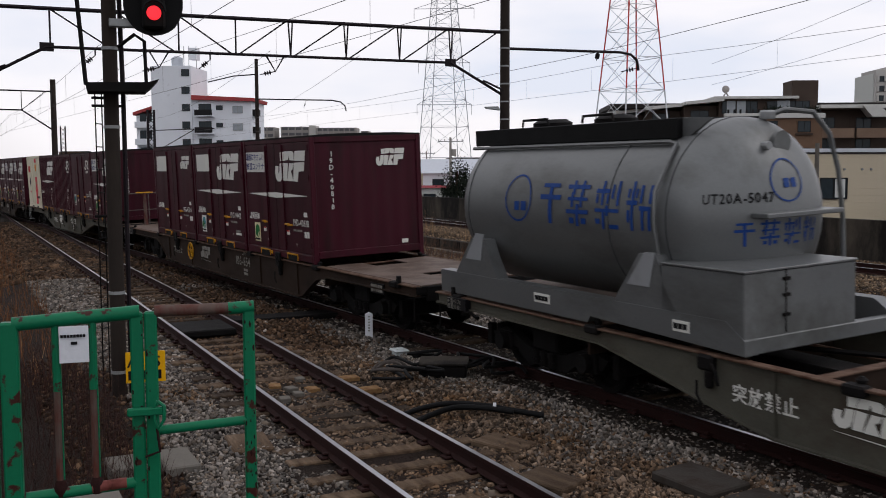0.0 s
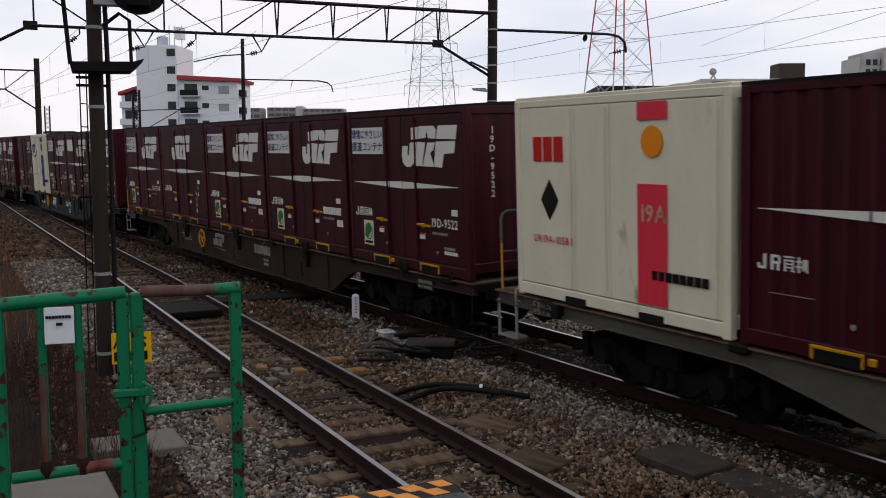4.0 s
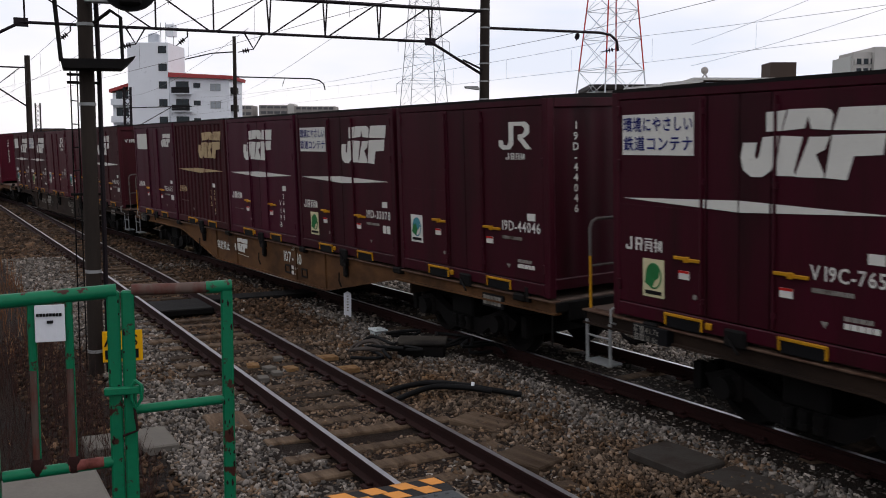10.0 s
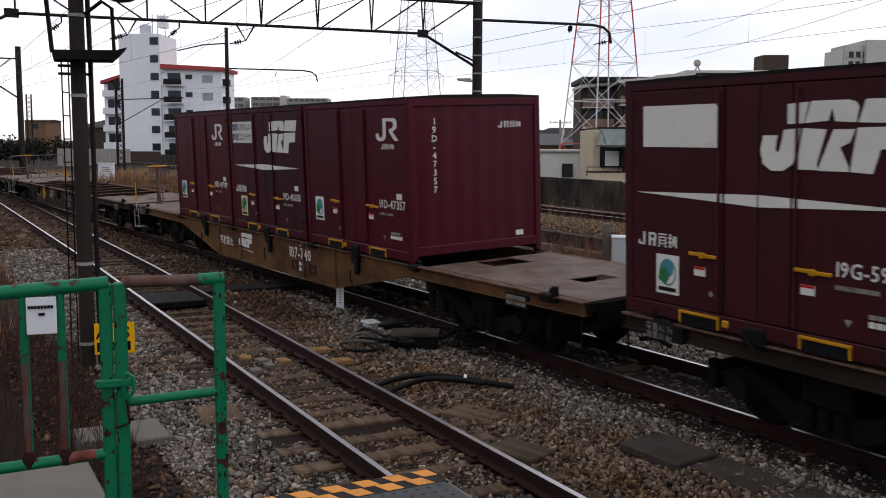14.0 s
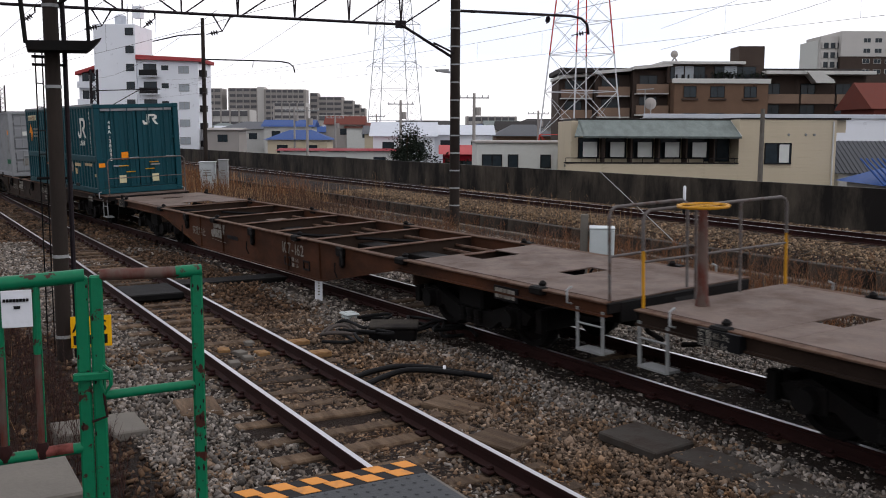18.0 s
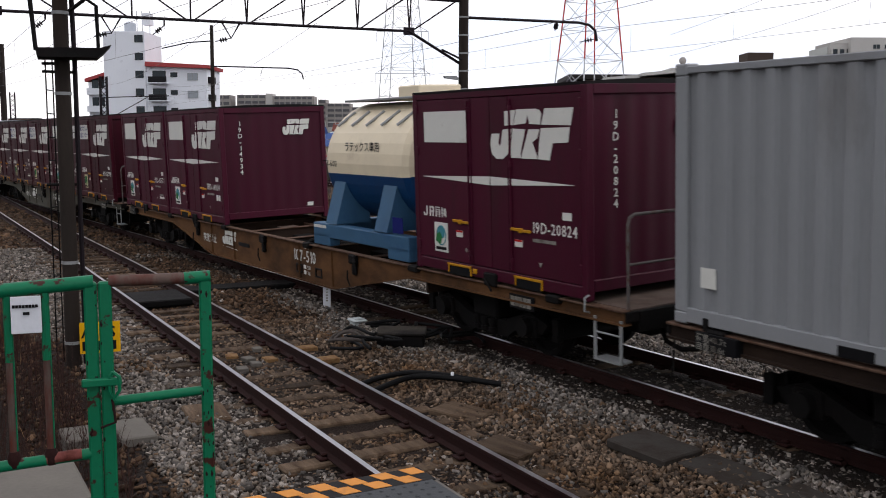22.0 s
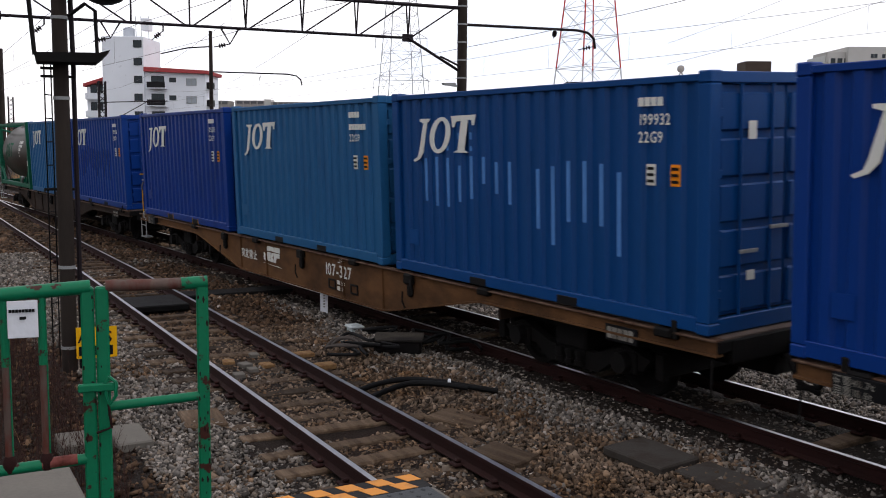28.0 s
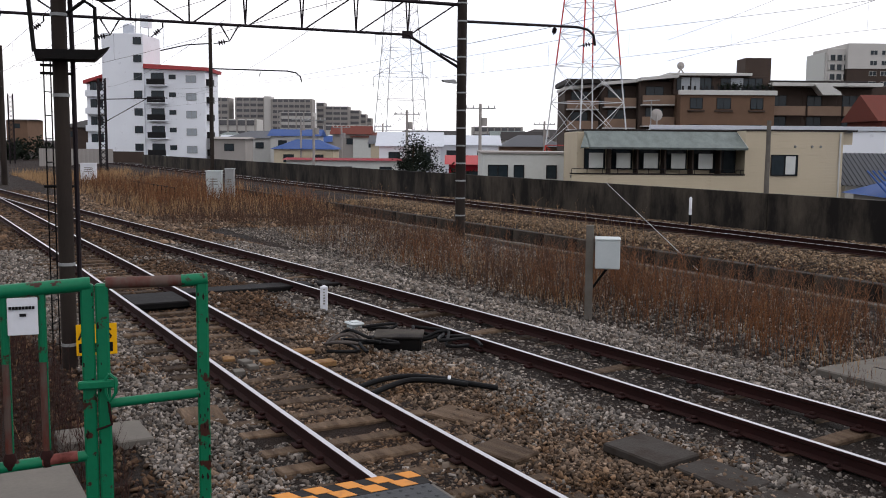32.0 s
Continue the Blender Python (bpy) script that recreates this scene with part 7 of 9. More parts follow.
def build_signal():
    s = thing("signal_post", "tall brown signal post with a red light signal", "railway signal", pose(-13.2, 1.84, 0, 0, 0, 82))
    part("pole", Mesh().lathe([(-0.55, 0.098), (7.5, 0.088)], 20, (0, 0, 0), "z"), "mast", s)
    for z in (3.35, 4.35, 5.0, 1.2, 0.15):
        part("band", Mesh().lathe([(z - 0.02, 0.104), (z + 0.02, 0.104)], 18, (0, 0, 0), "z"), "galv", s, "pale clamp band")
    # head: flat-backed hood with a round-cornered plate
    r = [(0.37 * math.cos(a) * (1 if abs(math.cos(a)) < 0.8 else 0.98), 0.36 * math.sin(a)) for a in np.linspace(math.pi, 2 * math.pi, 13)]
    h = part("signal_head", Mesh().prism([(0.54 + p, 4.87 + q) for p, q in r] + [(0.91, 6.2), (0.17, 6.2)], -0.32, -0.18), "black", s, "black signal backboard with rounded foot")
    part("lamp_housing", Mesh().box(0.4, 0.68, -0.44, -0.3, 4.57, 5.9, 0.03), "dark", h)
    part("lens", Mesh().lathe([(-0.47, 0.02), (-0.465, 0.085), (-0.44, 0.09)], 20, (0.54, 0, 4.76), "y"), "red_lens", h, "glowing red lens")
    part("hood", Mesh().tube([(0.54 - 0.13 * math.cos(a), -0.54, 4.77 + 0.13 * math.sin(a)) for a in np.linspace(0, math.pi, 9)], 0.02, 6), "black", h)
    part("lens", Mesh().lathe([(-0.46, 0.02), (-0.455, 0.12), (-0.44, 0.13)], 20, (0.54, 0, 5.15), "y"), "black", h, "unlit dark lens")
    for z in (4.6, 5.3):
        part("arm", Mesh().box(0.0, 0.5, -0.25, -0.12, z, z + 0.1, 0.01), "galv", s)
    # step platform and its hoops
    part("platform", Mesh().prism([(-0.3, 3.88), (0.45, 3.9), (0.58, 3.94), (0.5, 3.85), (0.42, 3.78), (-0.28, 3.77)], -0.45, 0.1), "dark", s, "small dark steel standing platform")
    part("hoop", Mesh().tube([(-0.29, -0.4, 3.85), (-0.37, -0.4, 4.95)], 0.03, 6), "dark", s)
    part("hoop", Mesh().tube([(0.43, -0.3, 3.9), (0.42, -0.3, 4.42), (0.3, -0.3, 4.5), (0.1, -0.2, 4.35)], 0.025, 6), "dark", s)
    part("ladder_rail", Mesh().tube([(-0.2, 0.16, -0.4), (-0.2, 0.16, 3.8)], 0.01, 6), "dark", s)
    part("ladder_rail", Mesh().tube([(-0.12, 0.34, -0.4), (-0.12, 0.34, 3.8)], 0.01, 6), "dark", s)
    part("conduit", Mesh().tube([(0.15, 0.05, -0.5), (0.15, 0.05, 3.8), (0.13, 0.05, 5.0)], 0.03, 8), "steel", s, "dark conduit pipe beside the post")
    for i in range(13):
        part("rung", Mesh().tube([(-0.2, 0.16, -0.2 + i * 0.3), (-0.12, 0.34, -0.2 + i * 0.3)], 0.008, 5), "dark", s)
    for z, q in ((3.62, 0.16), (2.2, 0.12), (3.72, -0.05)):
        part("bracket", Mesh().tube([(-0.24, 0, z), (q, 0, z)], 0.02, 6), "dark", s)
    g = part("yellow_sign", Mesh().box(0.08, 0.58, -0.135, -0.125, 0.01, 0.42, 0.003), "sign_yellow", s, "yellow plate with black letters")
    words("S", 0.2, 0.43, -0.138, 0.22, "ink", g)
    words("A", 0.2, 0.1, -0.138, 0.22, "ink", g)
    for q in (0.11, 0.27, 0.42):
        bars(g, q, q + 0.13, 0.05, 0.17, -0.136, 1, "ink")
    words("8", 0.11, -0.03, -0.118, -0.26, "white_mark", s)


# ---- platform end, gate and boxes close by ----
def build_platform():
    p = thing("platform", "grey asphalt platform end with concrete edge", "platform", kind="structure")
    part("slab", Mesh().box(-4.3, 40, -6, 2.05, -0.6, 1.1, 0.01), "asphalt", p)
    part("edge_stone", Mesh().box(-4.31, 40, 2.05, 2.28, 0.75, 1.105, 0.015), "concrete", p)
    part("rubber_mat", Mesh().box(-4.12, -2.4, 1.33, 2.24, 1.1, 1.115, 0.004), "tactile", p, "grey studded rubber mat")
    studs = Mesh()
    for i in range(24):
        for j in range(14):
            studs.lathe([(1.114, 0.012), (1.121, 0.008)], 6, (-4.08 + i * 0.07, 1.38 + j * 0.062, 0), "z")
    tagged(part("stud", studs, "tactile", p), kind="stuff")
    t = Mesh().box(-4.32, -4.12, 1.3, 2.26, 1.1, 1.114, 0.003)
    part("hazard_tape", t, "hazard_black", p, "worn black hazard tape")
    for row, shift in ((0, 0.0), (1, 0.085)):
        for i in range(6):
            y = 1.32 + i * 0.165 + shift
            if y < 2.2:
                part("hazard_patch", Mesh().prism([(-4.315 + row * 0.095, y), (-4.225 + row * 0.095, y + 0.03), (-4.225 + row * 0.095, min(2.25, y + 0.12)), (-4.315 + row * 0.095, min(2.25, y + 0.09))], 1.114, 1.1165, "z"), "hazard_orange", p, "worn orange tape patch")
    # stone base of the post
    part("post_base", Mesh().box(-4.4, -4.0, 0.98, 1.3, 0.6, 1.07, 0.04), "concrete", p)


def build_gate():
    d = pose(-4.24, 0.71, 1.1, 0, 0, 80)
    g = thing("platform_gate", "green tube gate with rust patches and a white notice", "gate", d)
    s = 0.031
    def post(name, x, z0, z1, mat="green", w=s):
        return part(name, Mesh().box(x - w, x + w, -w * 0.8, w * 0.8, z0, z1, 0.008), mat, g)
    post("stile", -0.044, -0.05, 1.1, w=0.027)
    post("stile", 0.014, -0.35, 1.1, w=0.027)
    post("stile", -0.545, -0.05, 1.08, w=0.036)
    post("post", 0.427, -0.25, 1.108, w=0.025)
    post("post", -0.63, -0.3, 1.1, w=0.033)
    part("top_rail", Mesh().tube([(-0.53, 0, 1.07), (-0.03, 0, 1.1)], 0.03, 12), "green", g)
    part("top_rail", Mesh().tube([(0.03, 0, 1.1), (0.36, 0, 1.1)], 0.025, 12), "worn_tube", g, "rust-worn brown top tube")
    part("top_rail", Mesh().tube([(0.34, 0, 1.099), (0.45, 0, 1.103)], 0.0275, 12), "green", g)
    part("mid_rail", Mesh().tube([(0.03, 0, 0.58), (0.41, 0, 0.598)], 0.021, 12), "green", g)
    part("bottom_rail", Mesh().tube([(-0.5, 0, 0.335), (-0.06, 0, 0.36)], 0.024, 12), "green", g)
    part("bottom_rail", Mesh().tube([(-0.24, 0, 0.352), (-0.1, 0, 0.36)], 0.0255, 12), "rusty_pink", g, "rusted stretch of the lower tube")
    for x in (-0.365, -0.222):
        part("bar", Mesh().tube([(x, 0, 0.78), (x, 0, 1.08)], 0.018, 10), "green", g)
        part("bar", Mesh().tube([(x, 0, 0.34), (x, 0, 0.79)], 0.0165, 10), "worn_tube", g, "rust-worn upright bar")
        part("rust_collar", Mesh().lathe([(0.33, 0.022), (0.35, 0.03), (0.385, 0.026), (0.4, 0.019)], 10, (x, 0, 0), "z"), "rail_side", g, "rusted weld")
    n = part("notice", Mesh().box(-0.352, -0.235, -0.024, -0.019, 0.9, 1.055, 0.002), "white", g, "white notice plate")
    bars(n, -0.345, -0.245, 1.008, 1.02, -0.0245, 8, "ink")
    plate("lettering", rect(-0.305, -0.28, 0.978, 0.99), -0.0245, "ink", n)
    l = part("latch", Mesh().box(-0.09, 0.07, -0.06, -0.03, 0.66, 0.695, 0.006).tube([(0.035, -0.05, 0.72), (0.06, -0.06, 0.7), (0.06, -0.06, 0.64), (0.035, -0.05, 0.6), (0.02, -0.05, 0.64), (0.02, -0.05, 0.7), (0.035, -0.05, 0.72)], 0.008, 6), "green", g, "green slide latch with ring")
    part("chain", Mesh().tube([(0.03, -0.04, 0.6), (0.04, -0.045, 0.5), (-0.02, -0.04, 0.48)], 0.006, 5), "rail_side", g)
    rnd = random.Random(44)
    for i in range(46):
        x, w = rnd.choice(((-0.044, 0.027), (0.014, 0.027), (0.427, 0.025), (0.427, 0.025)))
        z, r = rnd.uniform(0.08, 1.06), rnd.uniform(0.0018, 0.0055)
        dx = rnd.choice((-1, 1)) * (w - 0.006 - rnd.random() ** 2 * w * 0.9)
        part("rust_spot", Mesh().prism([(x + dx + r * math.cos(q) * rnd.uniform(0.5, 1.3), z + rnd.uniform(1.5, 3.5) * r * math.sin(q)) for q in np.linspace(0, 5.5, 8)], -w * 0.8 - 0.0012, -0.012), "rail_side", g)
    for x in (-0.365, -0.222):
        part("paint_edge", Mesh().box(x + 0.0125, x + 0.018, -0.012, 0.004, 0.4, 0.8, 0.002), "green", g, "strip of green paint left on the bar")
    # metal box and slabs behind the gate
    b = thing("relay_box", "grey metal box with an overhanging lid behind the gate", "equipment box", (-5.35, 0.05, 0))
    part("body", Mesh().box(-0.28, 0.28, -0.75, 0.64, -0.5, 0.93, 0.015), "concrete", b)
    part("lid", Mesh().box(-0.34, 0.33, -0.8, 0.72, 0.93, 0.985, 0.012), "concrete", b)
    part("panel", Mesh().box(0.28, 0.295, 0.2, 0.5, 0.3, 0.85, 0.004), "concrete", b)
    st = thing("stair_kerb", "sloping concrete kerb of the platform steps", "kerb")
    part("kerb", Mesh().prism([(-4.3, 0.4), (-4.3, 1.05), (-5.4, 0.35), (-5.4, -0.5)], 0.86, 0.98), "concrete", st)
    for x0, x1, y0, y1, z in ((-10.2, -9.5, 1.74, 2.08, -0.15), (-10.25, -9.75, 1.25, 1.62, -0.17)):
        sl = thing("trough_lid", "pale concrete cable trough lid on the gravel", "slab", ((x0 + x1) / 2, (y0 + y1) / 2, z))
        part("lid", Mesh().box(-(x1 - x0) / 2, (x1 - x0) / 2, -(y1 - y0) / 2, (y1 - y0) / 2, -0.25, 0.04, 0.015), "concrete", sl)


def eased(pts):
    """A smooth line through the points."""
    p = [Vector(pts[0])] + [Vector(q) for q in pts] + [Vector(pts[-1])]
    out = []
    for i in range(1, len(p) - 2):
        for k in range(4):
            t = k / 4
            out.append(0.5 * (2 * p[i] + (p[i + 1] - p[i - 1]) * t + (2 * p[i - 1] - 5 * p[i] + 4 * p[i + 1] - p[i + 2]) * t * t + (3 * p[i] - p[i - 1] - 3 * p[i + 1] + p[i + 2]) * t ** 3))
    return out + [p[-1]]


def build_trackside():
    m = thing("distance_post", "small white concrete marker post with worn letters", "marker post", pose(-15.77, 6.44, 0, 0, 0, 66))
    part("post", Mesh().add([(x, y, z) for z in (-0.3, 0.25) for x, y in ((-0.065, -0.05), (0.065, -0.05), (0.065, 0.05), (-0.065, 0.05))] + [(0, 0, 0.29)],
                            [(0, 1, 5, 4), (1, 2, 6, 5), (2, 3, 7, 6), (3, 0, 4, 7), (4, 5, 8), (5, 6, 8), (6, 7, 8), (7, 4, 8), (3, 2, 1, 0)]), "white", m)
    for i in range(6):
        plate("lettering", rect(-0.012, 0.02, 0.2 - i * 0.05, 0.222 - i * 0.05), -0.051, "dull_mark", m)
    p = thing("cable_box", "small white square box lid on a short stub", "cable box", (-14.1, 6.28, -0.12))
    part("cap", Mesh().box(-0.15, 0.15, -0.12, 0.12, 0.0, 0.04, 0.018).box(-0.08, 0.08, -0.07, 0.07, 0.04, 0.052, 0.01).box(-0.1, 0.1, -0.09, 0.09, -0.12, 0.01), "grey_box", p)
    b = thing("junction_box", "flat dark junction box with thick black hoses", "junction box", pose(-12.45, 6.25, -0.1, 0, 0, 60))
    part("body", Mesh().box(-0.34, 0.34, -0.28, 0.28, -0.08, 0.1, 0.03), "dark", b)
    part("cover", Mesh().box(-0.36, 0.36, -0.3, 0.3, 0.1, 0.135, 0.012), "wall", b, "flat grey cover")
    rnd = random.Random(7)
    for a, r in ((200, 0.8), (225, 1.0), (250, 0.7), (20, 0.9), (45, 0.7), (-20, 0.8), (340, 1.0), (120, 0.7)):
        a = radians(a)
        pts = [(0.25 * math.cos(a), 0.22 * math.sin(a), 0.02)]
        for i in range(1, 6):
            q = i / 5
            aa = a + 0.9 * math.sin(q * 3) * rnd.choice((-1, 1)) * 0.5
            pts.append((math.cos(aa) * (0.25 + r * q), math.sin(aa) * (0.22 + r * q), 0.03 + 0.12 * math.sin(q * math.pi) * rnd.uniform(0.4, 1.3)))
        part("hose", Mesh().tube(eased(pts), 0.024, 8), "hose", b)
    for k, r in ((0, 0.26), (1, 0.2)):
        part("hose_loop", Mesh().tube([(-0.75 + r * math.cos(t), -0.35 + r * 1.2 * math.sin(t), 0.02 + 0.1 * abs(math.sin(t))) for t in np.linspace(0.2, 5.6, 24)], 0.022, 8), "dusty_hose", b, "dusty grey hose coil")
    h = thing("cable_hose", "pair of black hoses with a white tie on the gravel", "hose")
    part("hose", Mesh().tube(eased([(-10.4, 4.7, -0.12), (-10.45, 5.0, -0.08), (-10.4, 5.35, -0.06), (-10.1, 5.65, -0.06), (-9.85, 5.85, -0.08), (-9.6, 6.15, -0.12)]), 0.034, 10), "hose", h)
    part("hose", Mesh().tube(eased([(-10.05, 4.7, -0.12), (-10.15, 5.0, -0.08), (-10.2, 5.3, -0.06), (-10.0, 5.6, -0.06), (-9.8, 5.85, -0.09)]), 0.034, 10), "hose", h)
    part("tie", Mesh().tube([(-9.99, 5.68, -0.05), (-9.97, 5.71, -0.05)], 0.05, 10), "white", h, "white cable tie")
    # wood blocks and plates in the platform track
    for x, y, s in ((-12.72, 3.8, 0.1), (-12.47, 3.95, 0.09), (-13.0, 4.25, 0.08), (-12.32, 4.2, 0.1), (-12.95, 4.55, 0.08), (-11.95, 3.7, 0.09), (-12.15, 3.95, 0.08)):
        w = thing("wood_block", "small flat worn block between the rails", "wood block", pose(x, y, -0.14, 0, 0, random.Random(int(x * 100)).uniform(-20, 20)), group="wood blocks in the track")
        part("block", Mesh().box(-s, s, -s * 0.8, s * 0.8, -0.05, 0.008, 0.008), "ochre_wood" if s > 0.095 else "concrete", w)
    for x in (-12.68, -11.9):
        w = thing("rail_plate", "ochre worn plate beside the rail", "plate", (x, 4.86, -0.13), group="ochre rail plates")
        part("plate", Mesh().box(-0.1, 0.1, -0.14, 0.14, -0.06, 0.015, 0.01), "ochre_wood", w)
    c = thing("crossing_cover", "dark flat cover between the rails and over a duct", "cover")
    part("cover", Mesh().box(-18.3, -17.1, 3.46, 4.42, -0.16, -0.04, 0.02), "dark", c)
    part("duct", Mesh().box(-18.95, -18.35, 4.6, 7.3, -0.25, -0.1, 0.02), "dark", c)
    part("duct", Mesh().box(-18.95, -18.45, 7.5, 8.5, -0.25, -0.12, 0.02), "dark", c)
    for x, y, w, d, rz, z in ((-6.85, 6.12, 0.36, 0.28, 8, -0.1), (-6.1, 6.3, 0.36, 0.24, 6, -0.15), (-5.2, 6.36, 0.4, 0.26, -3, -0.17), (-7.6, 4.95, 0.28, 0.2, 20, -0.15), (-10.2, 2.75, 0.3, 0.22, -5, -0.17), (-8.9, 5.2, 0.3, 0.22, 25, -0.16)):
        s = thing("cover_slab", "dark grey concrete cover slab lying in the gravel", "slab", pose(x, y, z, 0, 2, rz), group="cover slabs in the gravel")
        part("slab", Mesh().box(-w, w, -d, d, -0.06, 0.03, 0.015), "soil_slab" if w > 0.32 else "wood", s)
    s = thing("cover_slab", "large pale concrete slab among the weeds", "slab", pose(-8.25, 12.55, -0.58, 0, 0, 2))
    part("slab", Mesh().box(-1.3, 1.3, -0.9, 0.9, -0.1, 0.14, 0.02), "concrete", s)
    part("lifting_slot", Mesh().box(-0.9, -0.6, -0.1, -0.06, 0.14, 0.144), "dark", s)
    # box on a post
    t = thing("trackside_box", "white metal box on a grey post among the weeds", "equipment box", pose(-14.66, 11.42, 0, 0, 0, 52))
    part("post", Mesh().box(-0.08, 0.07, -0.06, 0.06, -0.7, 1.26, 0.012), "concrete", t)
    part("box", Mesh().box(0.1, 0.56, -0.26, 0.24, 0.46, 1.0, 0.015), "grey_box", t)
    part("lid", Mesh().box(0.09, 0.57, -0.27, 0.25, 1.0, 1.03, 0.008), "grey_box", t)
    part("strut", Mesh().tube([(0.02, 0, 0.0), (0.34, 0, 0.46)], 0.025, 6), "dark", t)
    for x, y, w, hgt, mat, rz in ((-53.4, 15.3, 0.42, 1.62, "grey_box", 66), (-52.6, 15.95, 0.24, 1.75, "galv", 66), (-77, 12.5, 0.55, 1.5, "white", 70)):
        t = thing("relay_cabinet", "pale metal relay cabinet beside the line", "cabinet", pose(x, y, -0.55, 0, 0, rz))
        part("body", Mesh().box(-w, w, -0.3, 0.3, 0, hgt, 0.02), mat, t)
        part("roof", Mesh().box(-w - 0.04, w + 0.04, -0.34, 0.34, hgt, hgt + 0.05, 0.01), mat, t)
        for i in range(3):
            part("louvre", Mesh().box(-w * 0.5, w * 0.5, -0.315, -0.3, 0.9 + i * 0.14, 0.95 + i * 0.14), "dull_mark", t)
    f = thing("track_fence", "low dark steel fence with rails in the grass", "fence")
    for i in range(12):
        part("fence_post", Mesh().tube([(-66 + i * 0.95, 13.4 + i * 0.02, -0.6), (-66 + i * 0.95, 13.4 + i * 0.02, 0.1)], 0.03, 5), "dark", f)
    part("fence_rail", Mesh().tube([(-66, 13.4, 0.08), (-55.5, 13.62, 0.08)], 0.03, 5), "dark", f)
    w = thing("distance_post", "white topped marker post by the far line", "marker post", (-26.4, 25.1, 0))
    part("post", Mesh().lathe([(-0.3, 0.05), (0.25, 0.05)], 10, (0, 0, 0), "z"), "black", w)
    part("cap", Mesh().lathe([(0.25, 0.055), (0.85, 0.055), (0.9, 0.02)], 10, (0, 0, 0), "z"), "white", w, "white upper half")


# ---- the town beyond the wall ----
AZ = radians(150.74)


def town(name, label, cat, D, x0, group=""):
    """A thing that stands D metres out along the middle of the view and x0 metres across it, facing the tracks."""
    return thing(name, label, cat, pose(math.cos(AZ) * D + math.sin(AZ) * x0, math.sin(AZ) * D - math.cos(AZ) * x0, 0, 0, 0, 60.74), group)


def window(b, x, z, w, h, y, frame_mat="rail_black", pane="window_dark", bars_=1):
    def rim():
        m, t = Mesh(), 0.06
        m.box(-w / 2 - t, w / 2 + t, -0.06, 0.04, -h / 2 - t, -h / 2).box(-w / 2 - t, w / 2 + t, -0.06, 0.04, h / 2, h / 2 + t)
        m.box(-w / 2 - t, -w / 2, -0.06, 0.04, -h / 2, h / 2).box(w / 2, w / 2 + t, -0.06, 0.04, -h / 2, h / 2)
        if bars_:
            m.box(-0.03, 0.03, -0.05, 0.03, -h / 2, h / 2)
        return m.data("window", MAT[frame_mat])
    f = part("window", cached(("win", w, h, frame_mat, bars_), rim), None, b, at=(x, y, z))
    part("pane", cached(("pane", w, h, pane), lambda: Mesh().box(-w / 2, w / 2, -0.02, 0.02, -h / 2, h / 2).data("pane", MAT[pane])), None, f)
    return f


def wall_box(b, x0, x1, y0, y1, z0, z1, mat, name="wall"):
    return part(name, Mesh().box(x0, x1, y0, y1, z0, z1, 0.03), mat, b)


